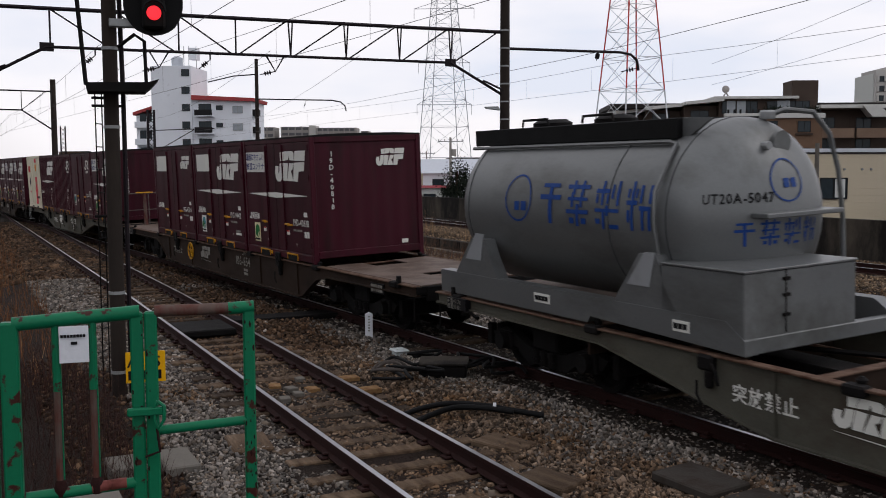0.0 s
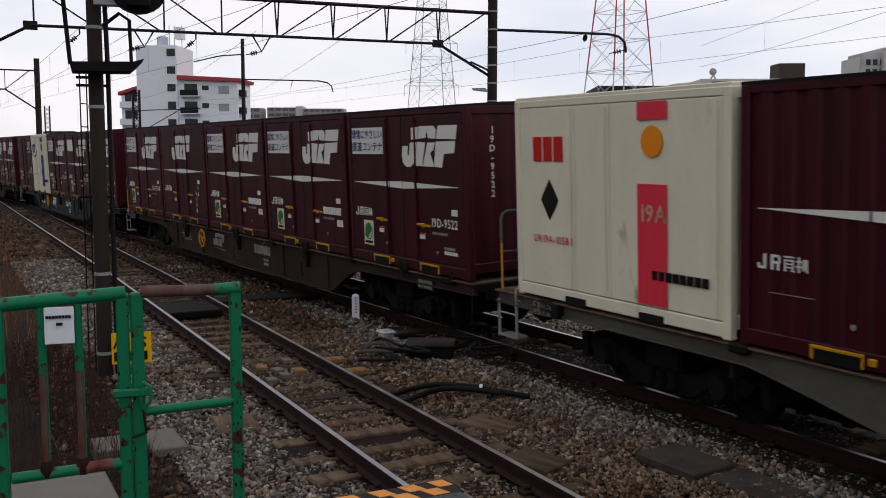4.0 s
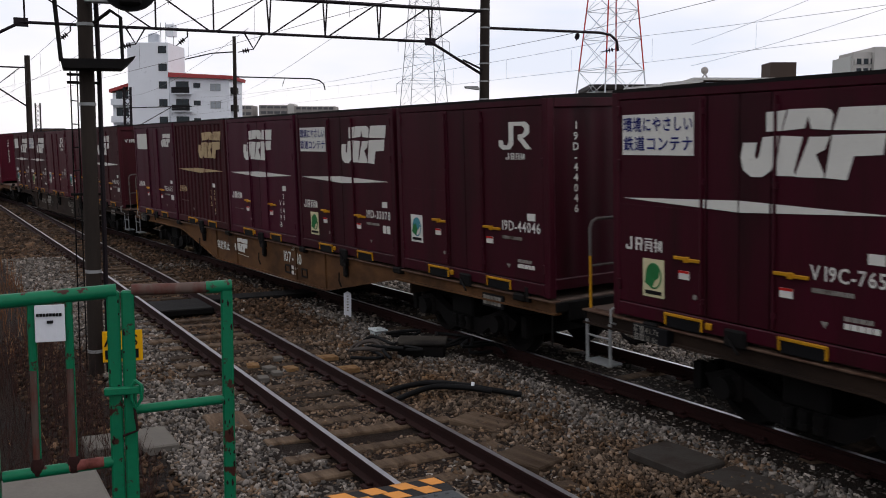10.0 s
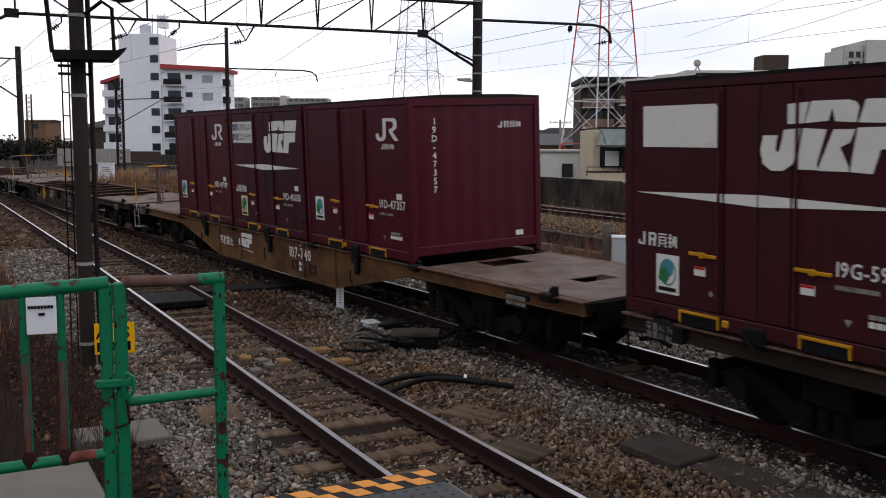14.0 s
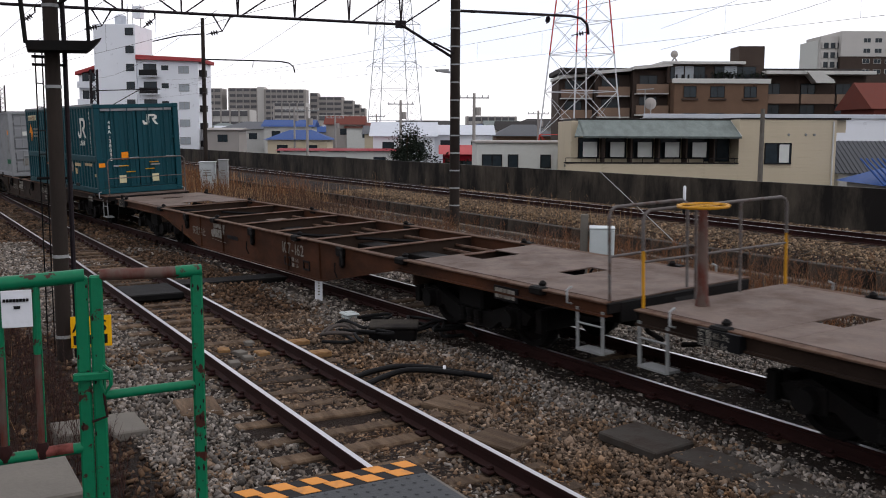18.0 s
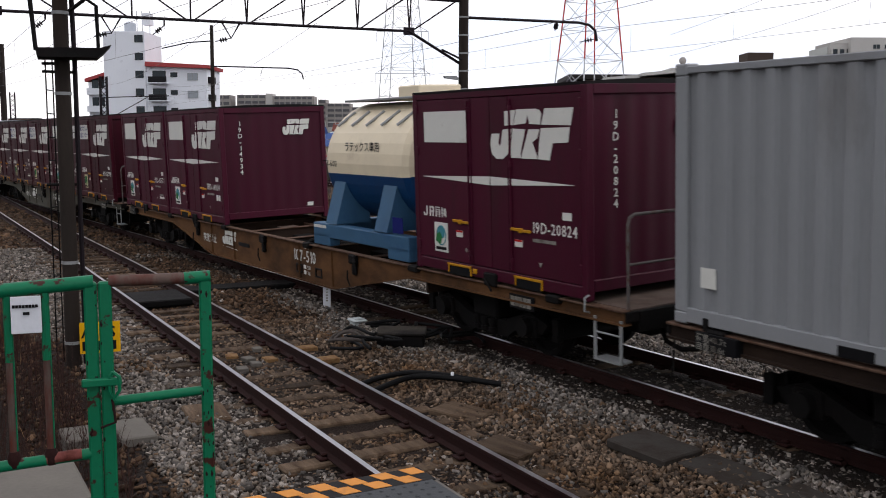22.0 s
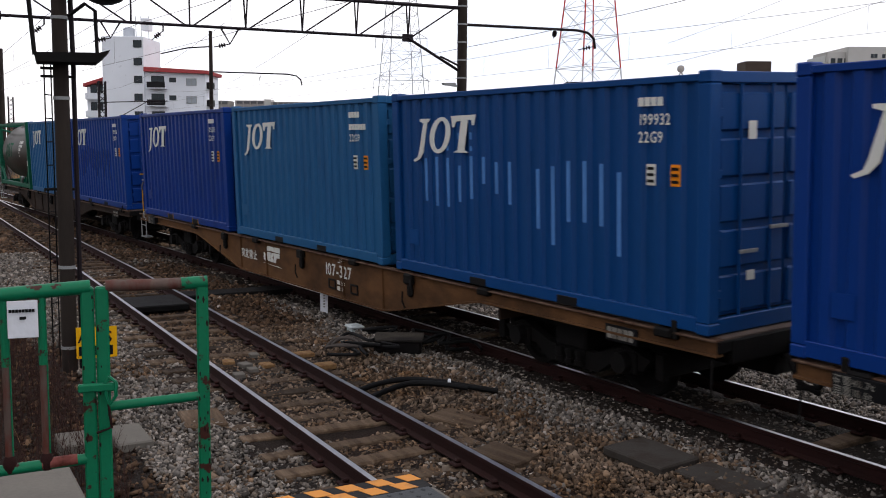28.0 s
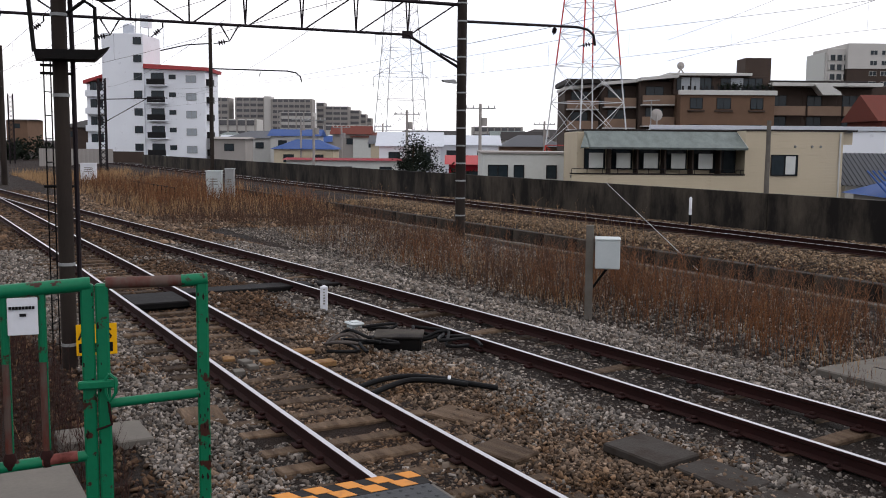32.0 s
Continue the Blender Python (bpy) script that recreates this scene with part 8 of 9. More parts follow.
def build_town():
    # white apartment house with stair tower
    b = town("apartment_house", "white six-storey apartment house with red roof edge", "apartment building", 152, -46.5)
    wall_box(b, -6.4, 0, 0, 9, -3, 19.0, "white_wall")
    wall_box(b, 0, 9.4, 0.4, 9, -3, 13.7, "white_wall")
    wall_box(b, -9.8, -6.4, 2.5, 9, -3, 11.4, "white_wall")
    part("roof_edge", Mesh().prism([(-0.0, 13.7), (9.9, 13.4), (10.0, 13.9), (0.05, 14.4)], -0.3, 9.2), "red_roof", b, "red tiled roof edge")
    part("roof_edge", Mesh().prism([(-10.2, 11.4), (-6.4, 12.6), (-6.4, 13.1), (-10.2, 11.9)], 2.0, 9.2), "red_roof", b, "red tiled roof edge")
    for i in range(7):
        window(b, -0.9, 17.9 - i * 2.72, 1.15, 1.0, -0.02)
    for i in range(5):
        z = 11.4 - i * 2.72
        window(b, 2.0, z + 0.75, 1.9, 1.7, 0.38)
        part("balcony", Mesh().box(0.6, 3.5, -0.9, 0.38, z - 0.35, z - 0.2, 0.02), "white_wall", b)
        part("balcony_rail", Mesh().box(0.65, 3.45, -0.9, -0.82, z - 0.2, z + 0.7, 0.01), "rail_black", b, "black balcony railing")
        window(b, 4.3, z + 1.05, 0.95, 0.6, 0.38)
        window(b, 7.2, z + 0.75, 1.5, 1.0, 0.38, "galv", "grey_pane")
        part("balcony", Mesh().box(-9.8, -6.4, 1.6, 2.5, z - 2.0, z - 1.0, 0.02), "white_wall", b, "white balcony front")
        window(b, -8.7, z - 0.3, 0.9, 1.2, 2.48)
        window(b, -7.2, z - 0.3, 0.9, 1.2, 2.48)
        part("side_balcony", Mesh().box(9.4, 10.2, 1.0, 3.0, z - 0.2, z + 0.8, 0.02), "rail_black", b)
    part("water_tank", Mesh().lathe([(19.0, 0.9), (20.6, 0.9), (20.9, 0.4)], 14, (-3.4, 4, 0), "z"), "sheet_white", b)
    part("roof_box", Mesh().box(-0.9, 0.3, 2, 4, 20.2, 22.0), "white_wall", b)
    for x in (-1.2, 0.0, -2.0):
        part("antenna", Mesh().tube([(x, 3, 18.8), (x, 3, 22.4)], 0.06, 5), "galv", b)
    # far housing blocks, storey by storey
    blocks = ((520, -126, -114.2, 25.2, 8, "grey"), (520, -111, -95, 25.4, 9, "grey"), (515, -91.2, -69.3, 24.6, 9, "grey"), (530, -69, -64.8, 23.4, 8, "grey"),
              (530, -64.8, -51.5, 21.4, 8, "grey"), (534, -51.5, -46, 19.6, 7, "grey"), (538, -46, -42.8, 17.6, 6, "grey"), (542, -42.8, -40.2, 15.6, 5, "grey"),
              (470, -79, -63, 16.4, 6, "pale"), (340, -42, -26, 8.4, 3, "pale"), (345, -80, -66, 10.2, 3, "pale"), (420, 12, 34, 9.5, 3, "pale"), (560, -24, 8, 9, 3, "grey"))
    t = town("lift_tower", "pale windowless lift tower between housing blocks", "tower", 517, -95)
    wall_box(t, 0, 3.6, 0, 10, -4, 25.9, "far_pale")
    for D, x0, x1, top, n, lab in blocks:
        b = town("housing_block", f"distant {lab} concrete housing block with balconies", "apartment building", D, x0, "distant housing blocks")
        w = x1 - x0
        wall_box(b, 0, w, 0, 12, -4, top, "far_grey" if lab == "grey" else "far_pale")
        h = (top + 1) / n
        for i in range(n):
            z = top - (i + 1) * h
            # flat strip on the wall: the balcony's shade is put into its grey
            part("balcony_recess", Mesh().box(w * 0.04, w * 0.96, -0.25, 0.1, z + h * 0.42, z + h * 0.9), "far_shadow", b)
            k = max(2, int(w / 2.7))
            for j in range(k):
                part("balcony_wall", cached(("bw", round(h, 2)), lambda: Mesh().box(-0.25, 0.25, -0.8, 0.0, 0, h).data("balcony_wall", MAT["far_grey"])), None, b, at=(w * (0.04 + 0.92 * j / (k - 1)), 0, z))
    # tall block at the edge
    b = town("apartment_block", "tall grey and brown apartment block with shade-coloured balcony recesses", "apartment building", 260, 101.3)
    wall_box(b, 0, 5, 3, 16, -4, 27.5, "curtain")
    wall_box(b, 5, 24, 0, 16, 23.0, 29.6, "far_pale")
    wall_box(b, 5, 24, 0.2, 16, -4, 23.0, "brick_dark")
    wall_box(b, 0.2, 10.2, 1.8, 12, -4, 28.4, "far_pale")
    for i in range(4):
        z = 25.2 - i * 2.5
        # no real hollow: a dark strip in the glass colour paints the balcony shade
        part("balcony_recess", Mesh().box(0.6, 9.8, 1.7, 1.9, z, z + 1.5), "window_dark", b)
        for j in range(6):
            part("balcony_wall", cached(("tallwall",), lambda: Mesh().box(-0.2, 0.2, -0.5, 0.3, 0, 1.5).data("balcony_wall", MAT["far_pale"])), None, b, at=(0.7 + j * 1.8, 1.7, z))
        for j in range(3):
            window(b, 11.8 + j * 3.0, 27.2 - i * 2.7, 1.8, 1.1, -0.04 if i < 2 else 0.16, "trim_white")
    # brown brick apartment house
    b = town("apartment_house", "brown brick apartment house with balconies and white roof trim", "apartment building", 125, 30.1)
    wall_box(b, 0, 12, 0, 14, -4, 9.2, "brick_brown")
    part("trim_band", Mesh().box(-0.3, 12.2, -0.35, 0.2, 9.05, 9.65, 0.03), "trim_white", b, "white parapet band")
    wall_box(b, -0.4, 12, 2.5, 14, 9.2, 11.6, "brick_dark")
    part("roof_edge", Mesh().box(-1.2, 9.5, 1.6, 14, 11.6, 11.95, 0.03), "trim_white", b)
    part("roof", Mesh().box(-14, 26, 5, 18, 10.6, 11.3, 0.1), "dark_roof", b, "dark roof")
    for x in (0.9, 3.6, 6.6, 8.4, 10.2):
        window(b, x, 10.55, 1.7, 1.5, 2.45, "rail_black")
    for i in range(16):
        part("parapet_post", cached(("pp",), lambda: Mesh().box(-0.12, 0.12, -0.05, 0.05, 0, 0.5).data("parapet_post", MAT["rail_black"])), None, b, at=(0.2 + i * 0.76, -0.1, 9.66))
    for z in (8.0, 4.6):
        for x, w in ((2.0, 1.5), (5.5, 1.7), (9.7, 1.5)):
            window(b, x, z, w, 1.3, -0.03)
            part("sill", Mesh().box(x - w / 2 - 0.3, x + w / 2 + 0.3, -0.25, 0, z - 1.05, z - 0.85), "brick_dark", b)
    for x, w in ((0.6, 1.1), (1.9, 1.1), (7.0, 1.6)):
        part("glass_door", Mesh().box(x, x + w, 2.38, 2.46, 9.7, 11.4).box(x + w / 2 - 0.04, x + w / 2 + 0.04, 2.34, 2.4, 9.7, 11.4), "grey_pane", b, "pale sliding glass door")
    t = thing("terrace_plants", "dark green potted plants on the roof terrace", "plants", b.matrix_basis.copy(), kind="stuff")
    prnd = np.random.default_rng(8)
    part("leaves", leaf_mass(prnd, np.column_stack([prnd.uniform(4.5, 11.6, 22), prnd.uniform(0.4, 1.6, 22), prnd.uniform(9.9, 10.4, 22)]), 60, 0.2, 0.14), None, t)
    part("stair_box", Mesh().box(9.6, 13.0, 5, 9, 11.3, 14.2, 0.05), "brick_dark", b, "brown rooftop stair box")
    part("dish_stand", Mesh().tube([(0.6, 5, 11.8), (1.1, 5, 12.7), (1.6, 5, 11.8)], 0.15, 6).lathe([(0, 0.02), (0.12, 0.4), (0.2, 0.5)], 12, (1.1, 5, 13.1), "y"), "far_grey", b)
    for s in range(3):
        x0, y0 = -4.6 * (s + 1), 2.0 + 2.2 * s
        wall_box(b, x0, x0 + 4.6, y0 + 1.5, 16, -4, 10.9 - s * 0.45, "brick_dark")
        part("roof_edge", Mesh().prism([(x0 - 0.2, 10.9 - s * 0.5), (x0 + 4.7, 11.35 - s * 0.5), (x0 + 4.7, 11.75 - s * 0.5), (x0 - 0.2, 11.3 - s * 0.5)], y0 - 0.4, 16), "trim_white", b, "white roof edge")
        for i in range(4):
            z = 7.9 - i * 2.75 - s * 0.25
            part("balcony", Mesh().box(x0 + 0.2, x0 + 4.4, y0, y0 + 0.25, z, z + 1.15, 0.02), "balcony_tan", b, "brown balcony front")
            part("balcony", Mesh().box(x0 + 0.2, x0 + 4.4, y0, y0 + 1.5, z - 0.15, z, 0.02), "trim_white", b)
            window(b, x0 + 2.0, z + 1.5, 2.2, 1.6, y0 + 1.48)
    for s in range(3):
        x0 = 12 + s * 4.6
        wall_box(b, x0, x0 + 4.6, 3.2, 16, -4, 10.4, "brick_dark")
        for i in range(4):
            z = 6.6 - i * 2.75
            part("balcony", Mesh().box(x0 + 0.1, x0 + 4.4, 1.2, 1.45, z, z + 1.2, 0.02), "balcony_tan", b, "brown balcony front")
            window(b, x0 + 1.6, z + 1.9, 1.8, 1.4, 3.15)
        part("roof_edge", Mesh().box(x0 - 0.1, x0 + 4.8, 0.6, 16, 10.3, 10.75, 0.03), "trim_white", b)
    part("stair_roof", Mesh().prism([(17.0, 10.6), (18.2, 9.2), (20.6, 9.2), (20.4, 9.6), (18.6, 10.75)], 0.2, 2), "trim_white", b)
    # beige clad house with recessed balconies
    b = town("clad_house", "beige clad house with recessed balcony windows", "house", 57, 17.6)
    def siding(x0, x1, y0, y1, z0, z1, label=""):
        core = part("wall", Mesh().box(x0 + 0.01, x1 - 0.01, y0 + 0.012, y1, z0, z1), "beige", b, label)
        board = Mesh().box(x0, x1, y0, y0 + 0.03, 0.008, 0.2, 0.006).data("board", MAT["beige"])
        for i in range(int((z1 - max(z0, -0.2)) / 0.2 + 0.01)):
            part("board", board, None, core, at=(0, 0, z1 - 0.2 * (i + 1)))
    siding(0, 5.7, 0, 8, -2.6, 3.6)
    siding(-10.1, 0, 0, 0.15, -2.6, 1.0, "beige balcony front")
    siding(5.7, 6.4, 0.4, 3, 2.85, 3.6)
    part("gable", Mesh().prism([(-0.6, 2.62), (1.7, 3.56), (1.7, 2.62)], -0.02, 0.0, "x"), "trim_white", b)
    part("roof_edge", Mesh().box(0.0, 6.5, -0.06, 8.1, 3.6, 3.7, 0.01), "dark_roof", b)
    part("roof_edge", Mesh().box(-9.3, 0.0, 1.72, 8.1, 3.5, 3.66, 0.01), "dark_roof", b)
    wall_box(b, -9.6, 0, 1.6, 8, -2.6, 3.5, "beige", "rear_wall")
    part("balcony_floor", Mesh().box(-10, 0, 0.1, 1.6, 0.75, 0.9), "concrete", b)
    part("coping", Mesh().box(-10.2, 0.02, -0.05, 0.2, 1.0, 1.08, 0.01), "dark_roof", b)
    part("sloped_roof", Mesh().prism([(-0.6, 2.6), (1.7, 3.55), (1.7, 3.4), (-0.55, 2.48)], -9.2, 0.0, "x"), "slate_roof", b, "grey-green sloping roof")
    part("roof_hip", Mesh().add([(-9.7, -0.6, 2.6), (-9.1, 1.7, 3.55), (-9.1, -0.6, 2.6), (-9.7, -0.55, 2.5)], [(0, 1, 2), (0, 2, 3), (0, 3, 1), (1, 2, 3)]), "slate_roof", b)
    for i in range(5):
        x = -8.55 + i * 1.63
        window(b, x, 1.9, 1.15, 1.1, 1.55, "rail_black", bars_=0)
        part("balcony_screen", Mesh().box(x - 0.42, x + 0.42, 0.95, 0.99, 1.36, 2.25, 0.01), "curtain", b, "white balcony screen")
        part("partition", Mesh().box(x + 0.72, x + 0.8, 0.5, 1.6, 0.9, 2.6), "brick_dark", b)
    window(b, -0.85, 1.85, 1.4, 1.4, 1.55)
    part("balcony_rail", Mesh().tube([(-10.1, 0.05, 1.32), (0, 0.05, 1.32)], 0.025, 5), "rail_black", b)
    for i in range(12):
        part("balcony_post", Mesh().tube([(-10.1 + i * 0.9, 0.05, 1.05), (-10.1 + i * 0.9, 0.05, 1.32)], 0.02, 5), "rail_black", b)
    window(b, 2.3, 1.62, 1.45, 1.12, -0.03)
    part("curtain", Mesh().box(2.38, 2.95, -0.06, -0.05, 1.1, 2.15), "curtain", b)
    for x in (2.9, 3.9, 4.4):
        part("vent_cap", Mesh().lathe([(-0.08, 0.06), (0.0, 0.08)], 10, (x, 0, 2.72), "y"), "galv", b)
    part("drain_pipe", Mesh().tube([(5.5, -0.06, 3.5), (5.5, -0.06, -2.5)], 0.05, 8), "trim_white", b)
    # further houses
    b = town("white_hall", "long low white building with a flat roof", "building", 80, 12)
    wall_box(b, 4.9, 28, 0, 10, -2.6, 4.0, "white_wall")
    part("parapet", Mesh().box(4.8, 28, -0.2, 0.2, 4.0, 4.35, 0.02), "sheet_white", b)
    part("dish", Mesh().lathe([(0, 0.03), (0.1, 0.4), (0.18, 0.5)], 14, (5.6, 1, 5.2), "y").tube([(5.6, 1, 4.2), (5.6, 1, 5.2)], 0.05, 6), "far_grey", b)
    part("antenna", Mesh().tube([(5.1, 1, 4.2), (5.1, 1, 6.4)], 0.04, 5).tube([(4.4, 1, 6.3), (5.8, 1, 6.4)], 0.04, 5), "galv", b)
    b = town("low_house", "low cream house with dark windows behind the wall", "house", 66, 2.6)
    wall_box(b, 0, 9.5, 0, 8, -2.6, 2.05, "curtain")
    part("roof_edge", Mesh().box(-0.1, 9.6, -0.15, 8.1, 2.05, 2.2, 0.02), "far_grey", b)
    for x in (0.75, 1.4, 2.5, 4.7, 6.6):
        window(b, x, 0.85, 0.6, 0.8, -0.03, bars_=0)
    def house(D, x0, w, d, z1, rise, wall, roof, label, hip=True, zw=None):
        b = town("house", label, "house", D, x0, "houses behind the wall")
        wall_box(b, 0, w, 0, d, -3, z1, wall)
        e = 0.5
        if hip:
            v = [(-e, -e, z1), (w + e, -e, z1), (w + e, d + e, z1), (-e, d + e, z1), (w * 0.3, d / 2, z1 + rise), (w * 0.7, d / 2, z1 + rise)]
            f = [(0, 1, 5, 4), (1, 2, 5), (2, 3, 4, 5), (3, 0, 4), (3, 2, 1, 0)]
        else:
            v = [(-e, -e, z1), (w + e, -e, z1), (w + e, d + e, z1), (-e, d + e, z1), (-e, d / 2, z1 + rise), (w + e, d / 2, z1 + rise)]
            f = [(0, 1, 5, 4), (2, 3, 4, 5), (1, 2, 5), (3, 0, 4), (3, 2, 1, 0)]
        rf = part("roof", Mesh().add(v, f), roof, b)
        if D < 70:
            run = math.hypot(d / 2 + e, rise)
            strip = Mesh().tube([(0, 0, 0), (0, run * math.cos(math.atan2(rise, d / 2 + e)), rise)], 0.055, 6).data("tile_course", MAT[roof])
            for i in range(int((w + 2 * e) / 0.3)):
                part("tile_course", strip, None, rf, at=(-e + 0.15 + i * 0.3, -e, z1))
        for i in range(max(1, int(w / 4))):
            window(b, w * (i + 0.5) / max(1, int(w / 4)), z1 - 1.3 if zw is None else zw, 1.4, 1.0, -0.03)
        return b
    house(140, -24.4, 8.5, 8, 1.6, 1.4, "beige", "blue_roof", "cream house with a blue hipped roof")
    house(120, -19.4, 14.7, 6, 0.45, 0.25, "curtain", "magenta_roof", "long pale building with a dark red roof edge", False)
    house(128, -8.5, 8.0, 8, 2.2, 1.9, "white_wall", "sheet_white", "white gabled house with a pale roof", False)
    house(135, -1, 8.5, 9, 2.4, 1.4, "white_wall", "sheet_white", "pale blue-white workshop with a sheet roof", False)
    house(110, 0.6, 5.2, 6, 0.3, 1.0, "magenta_roof", "red_roof", "deep red shop front with a pink roof", False, -1)
    house(160, -12, 5.0, 8, 2.4, 1.4, "beige", "grey_tile", "ochre house with a grey tiled roof", False)
    house(150, 9, 9, 9, 2.2, 1.8, "brick_brown", "grey_tile", "brown house with a grey roof")
    house(200, 14, 16, 9, 3.6, 2.0, "far_grey", "dark_roof", "grey house with a dark roof")
    house(180, -40, 12, 9, 3.2, 1.4, "trim_white", "grey_tile", "pale two-storey house with a grey roof")
    house(150, -35.5, 5, 6, 3.0, 0.3, "far_grey", "far_grey", "grey shed with sheet walls", False)
    house(95, 42.4, 9, 8, 5.2, 2.7, "red_house", "red_house", "red-brown house with a steep roof", False, 3)
    house(190, -75, 14, 9, 5, 1.6, "brick_dark", "dark_roof", "dark house by the line")
    house(230, -103, 5, 9, 7, 0.3, "brick_brown", "dark_roof", "brown block of flats up the line", False)
    house(210, -66, 9, 9, 4.4, 1.2, "trim_white", "sheet_white", "white house up the line")
    pick = random.Random(12)
    for i in range(26):
        D = pick.uniform(165, 290)
        x = pick.uniform(-0.235, 0.1) * D
        wall, roof = pick.choice(("trim_white", "curtain", "beige", "far_pale", "far_grey")), pick.choice(("grey_tile", "dark_roof", "slate_roof", "blue_roof", "red_house", "sheet_white"))
        kind = {"trim_white": "white", "curtain": "white", "beige": "cream", "far_pale": "pale", "far_grey": "grey"}[wall]
        tint = {"grey_tile": "grey tiled", "dark_roof": "dark", "slate_roof": "grey-green", "blue_roof": "blue", "red_house": "red-brown", "sheet_white": "white sheet"}[roof]
        house(D, x, pick.uniform(6, 10), 7, pick.uniform(2.4, 4.2), pick.uniform(0.8, 1.7), wall, roof, f"distant {kind} house with a {tint} roof", pick.random() < 0.5)
    house(320, 10, 90, 12, 5.4, 1.2, "far_grey", "dark_roof", "row of distant dark-roofed houses")
    house(62, 25.6, 9, 6, 0.3, 2.0, "trim_white", "grey_tile", "house with a grey tiled roof", False)
    house(50, 23.2, 9, 5, 0.15, 1.3, "trim_white", "blue_roof", "low house with a bright blue tiled roof", True)
    # sheds and fence by the line
    f = town("sheet_fence", "grey corrugated sheet fence", "fence", 118, -49)
    part("sheet_wall", corrugated(0, 9, -0.8, 1.6, 0.08, 0.5, lambda a, d: (a, -d)), "far_grey", f)
    f = town("bridge_parapet", "long rust-brown steel parapet", "parapet", 128, -45)
    part("plate", Mesh().box(0, 5.6, -0.1, 0.1, -3, 1.2, 0.02), "brick_dark", f)
    # utility poles
    for D, x, top in ((105, -14.0, 5.4), (100, -3.8, 6.0), (84, 3.1, 6.1), (118, 12.1, 5.4), (54.5, 18.1, 4.15), (140, -20.5, 6.2), (145, -15.2, 5.2), (150, -9.4, 5.5)):
        u = town("utility_pole", "grey concrete utility pole with crossarms", "utility pole", D, x, "utility poles")
        part("pole", Mesh().lathe([(-3, 0.17), (top, 0.12)], 10, (0, 0, 0), "z"), "far_grey" if D > 60 else "concrete", u)
        if D > 60:
            part("crossarm", Mesh().box(-1.3, 1.3, -0.05, 0.05, top - 0.45, top - 0.35), "galv", u)
            part("transformer", Mesh().lathe([(top - 1.9, 0.25), (top - 1.2, 0.25)], 10, (0.35, 0, 0), "z"), "far_grey", u)
            for xx in (-1.2, -0.6, 0.7, 1.2):
                part("insulator", Mesh().lathe([(top - 0.35, 0.06), (top - 0.15, 0.05)], 6, (xx, 0, 0), "z"), "glass_white", u)
    # tree behind the wall
    t = town("evergreen_tree", "dark evergreen tree with an uneven crown", "tree", 80, -2.55)
    part("trunk", Mesh().tube([(0, 0, -3), (0.05, 0, -1), (0, 0.1, 1.2), (0.1, 0, 2.6)], [0.2, 0.16, 0.1, 0.04], 8), "bark", t)
    rnd = np.random.default_rng(4)
    cent = rnd.normal(0, 1, (60, 3)) * (0.75, 0.7, 0.95) + (0, 0, 0.9)
    part("crown", leaf_mass(rnd, cent, 120, 0.3, 0.1), None, t)
    t = town("shrub", "dark green shrub against the wall", "shrub", 72, 0.9)
    part("crown", leaf_mass(rnd, rnd.normal(0, 1, (20, 3)) * (0.6, 0.4, 0.35) + (0, 0, -0.2), 50, 0.3, 0.15), None, t)
    part("trunk", Mesh().tube([(0, 0, -3), (0, 0, 0)], 0.08, 6), "bark", t)
    t = town("shrub", "dark green hedge up the line", "shrub", 150, -68)
    part("crown", leaf_mass(rnd, rnd.normal(0, 1, (60, 3)) * (4, 1, 0.8) + (0, 0, 0.8), 50, 0.6, 0.35), None, t)
    part("trunk", Mesh().tube([(0, 0, -3), (0, 0, 1)], 0.1, 6), "bark", t)


def leaf_mass(rnd, centres, n, spread, size):
    """Many small leaves scattered about clump centres."""
    c = np.repeat(centres, n, 0) + rnd.normal(0, spread, (len(centres) * n, 3))
    k = len(c)
    a, b = rnd.normal(0, 1, (k, 3)), rnd.normal(0, 1, (k, 3))
    a /= np.linalg.norm(a, axis=1)[:, None]
    b = np.cross(a, b)
    b /= np.linalg.norm(b, axis=1)[:, None]
    s = size * rnd.uniform(0.5, 1.2, (k, 1))
    v = np.concatenate([c - a * s, c + b * s * 0.5, c + a * s, c - b * s * 0.5], 1).reshape(-1, 3)
    return raw_mesh("crown", v, 4, np.arange(k * 4).reshape(-1, 4), "leaf")


def raw_mesh(name, v, sides, faces, mat):
    me = bpy.data.meshes.new(name)
    nf = len(faces)
    me.vertices.add(len(v))
    me.vertices.foreach_set("co", np.asarray(v, np.float32).ravel())
    me.loops.add(nf * sides)
    me.loops.foreach_set("vertex_index", np.asarray(faces, np.int32).ravel())
    me.polygons.add(nf)
    me.polygons.foreach_set("loop_start", np.arange(nf, dtype=np.int32) * sides)
    me.update(calc_edges=True)
    me.materials.append(MAT[mat])
    return me


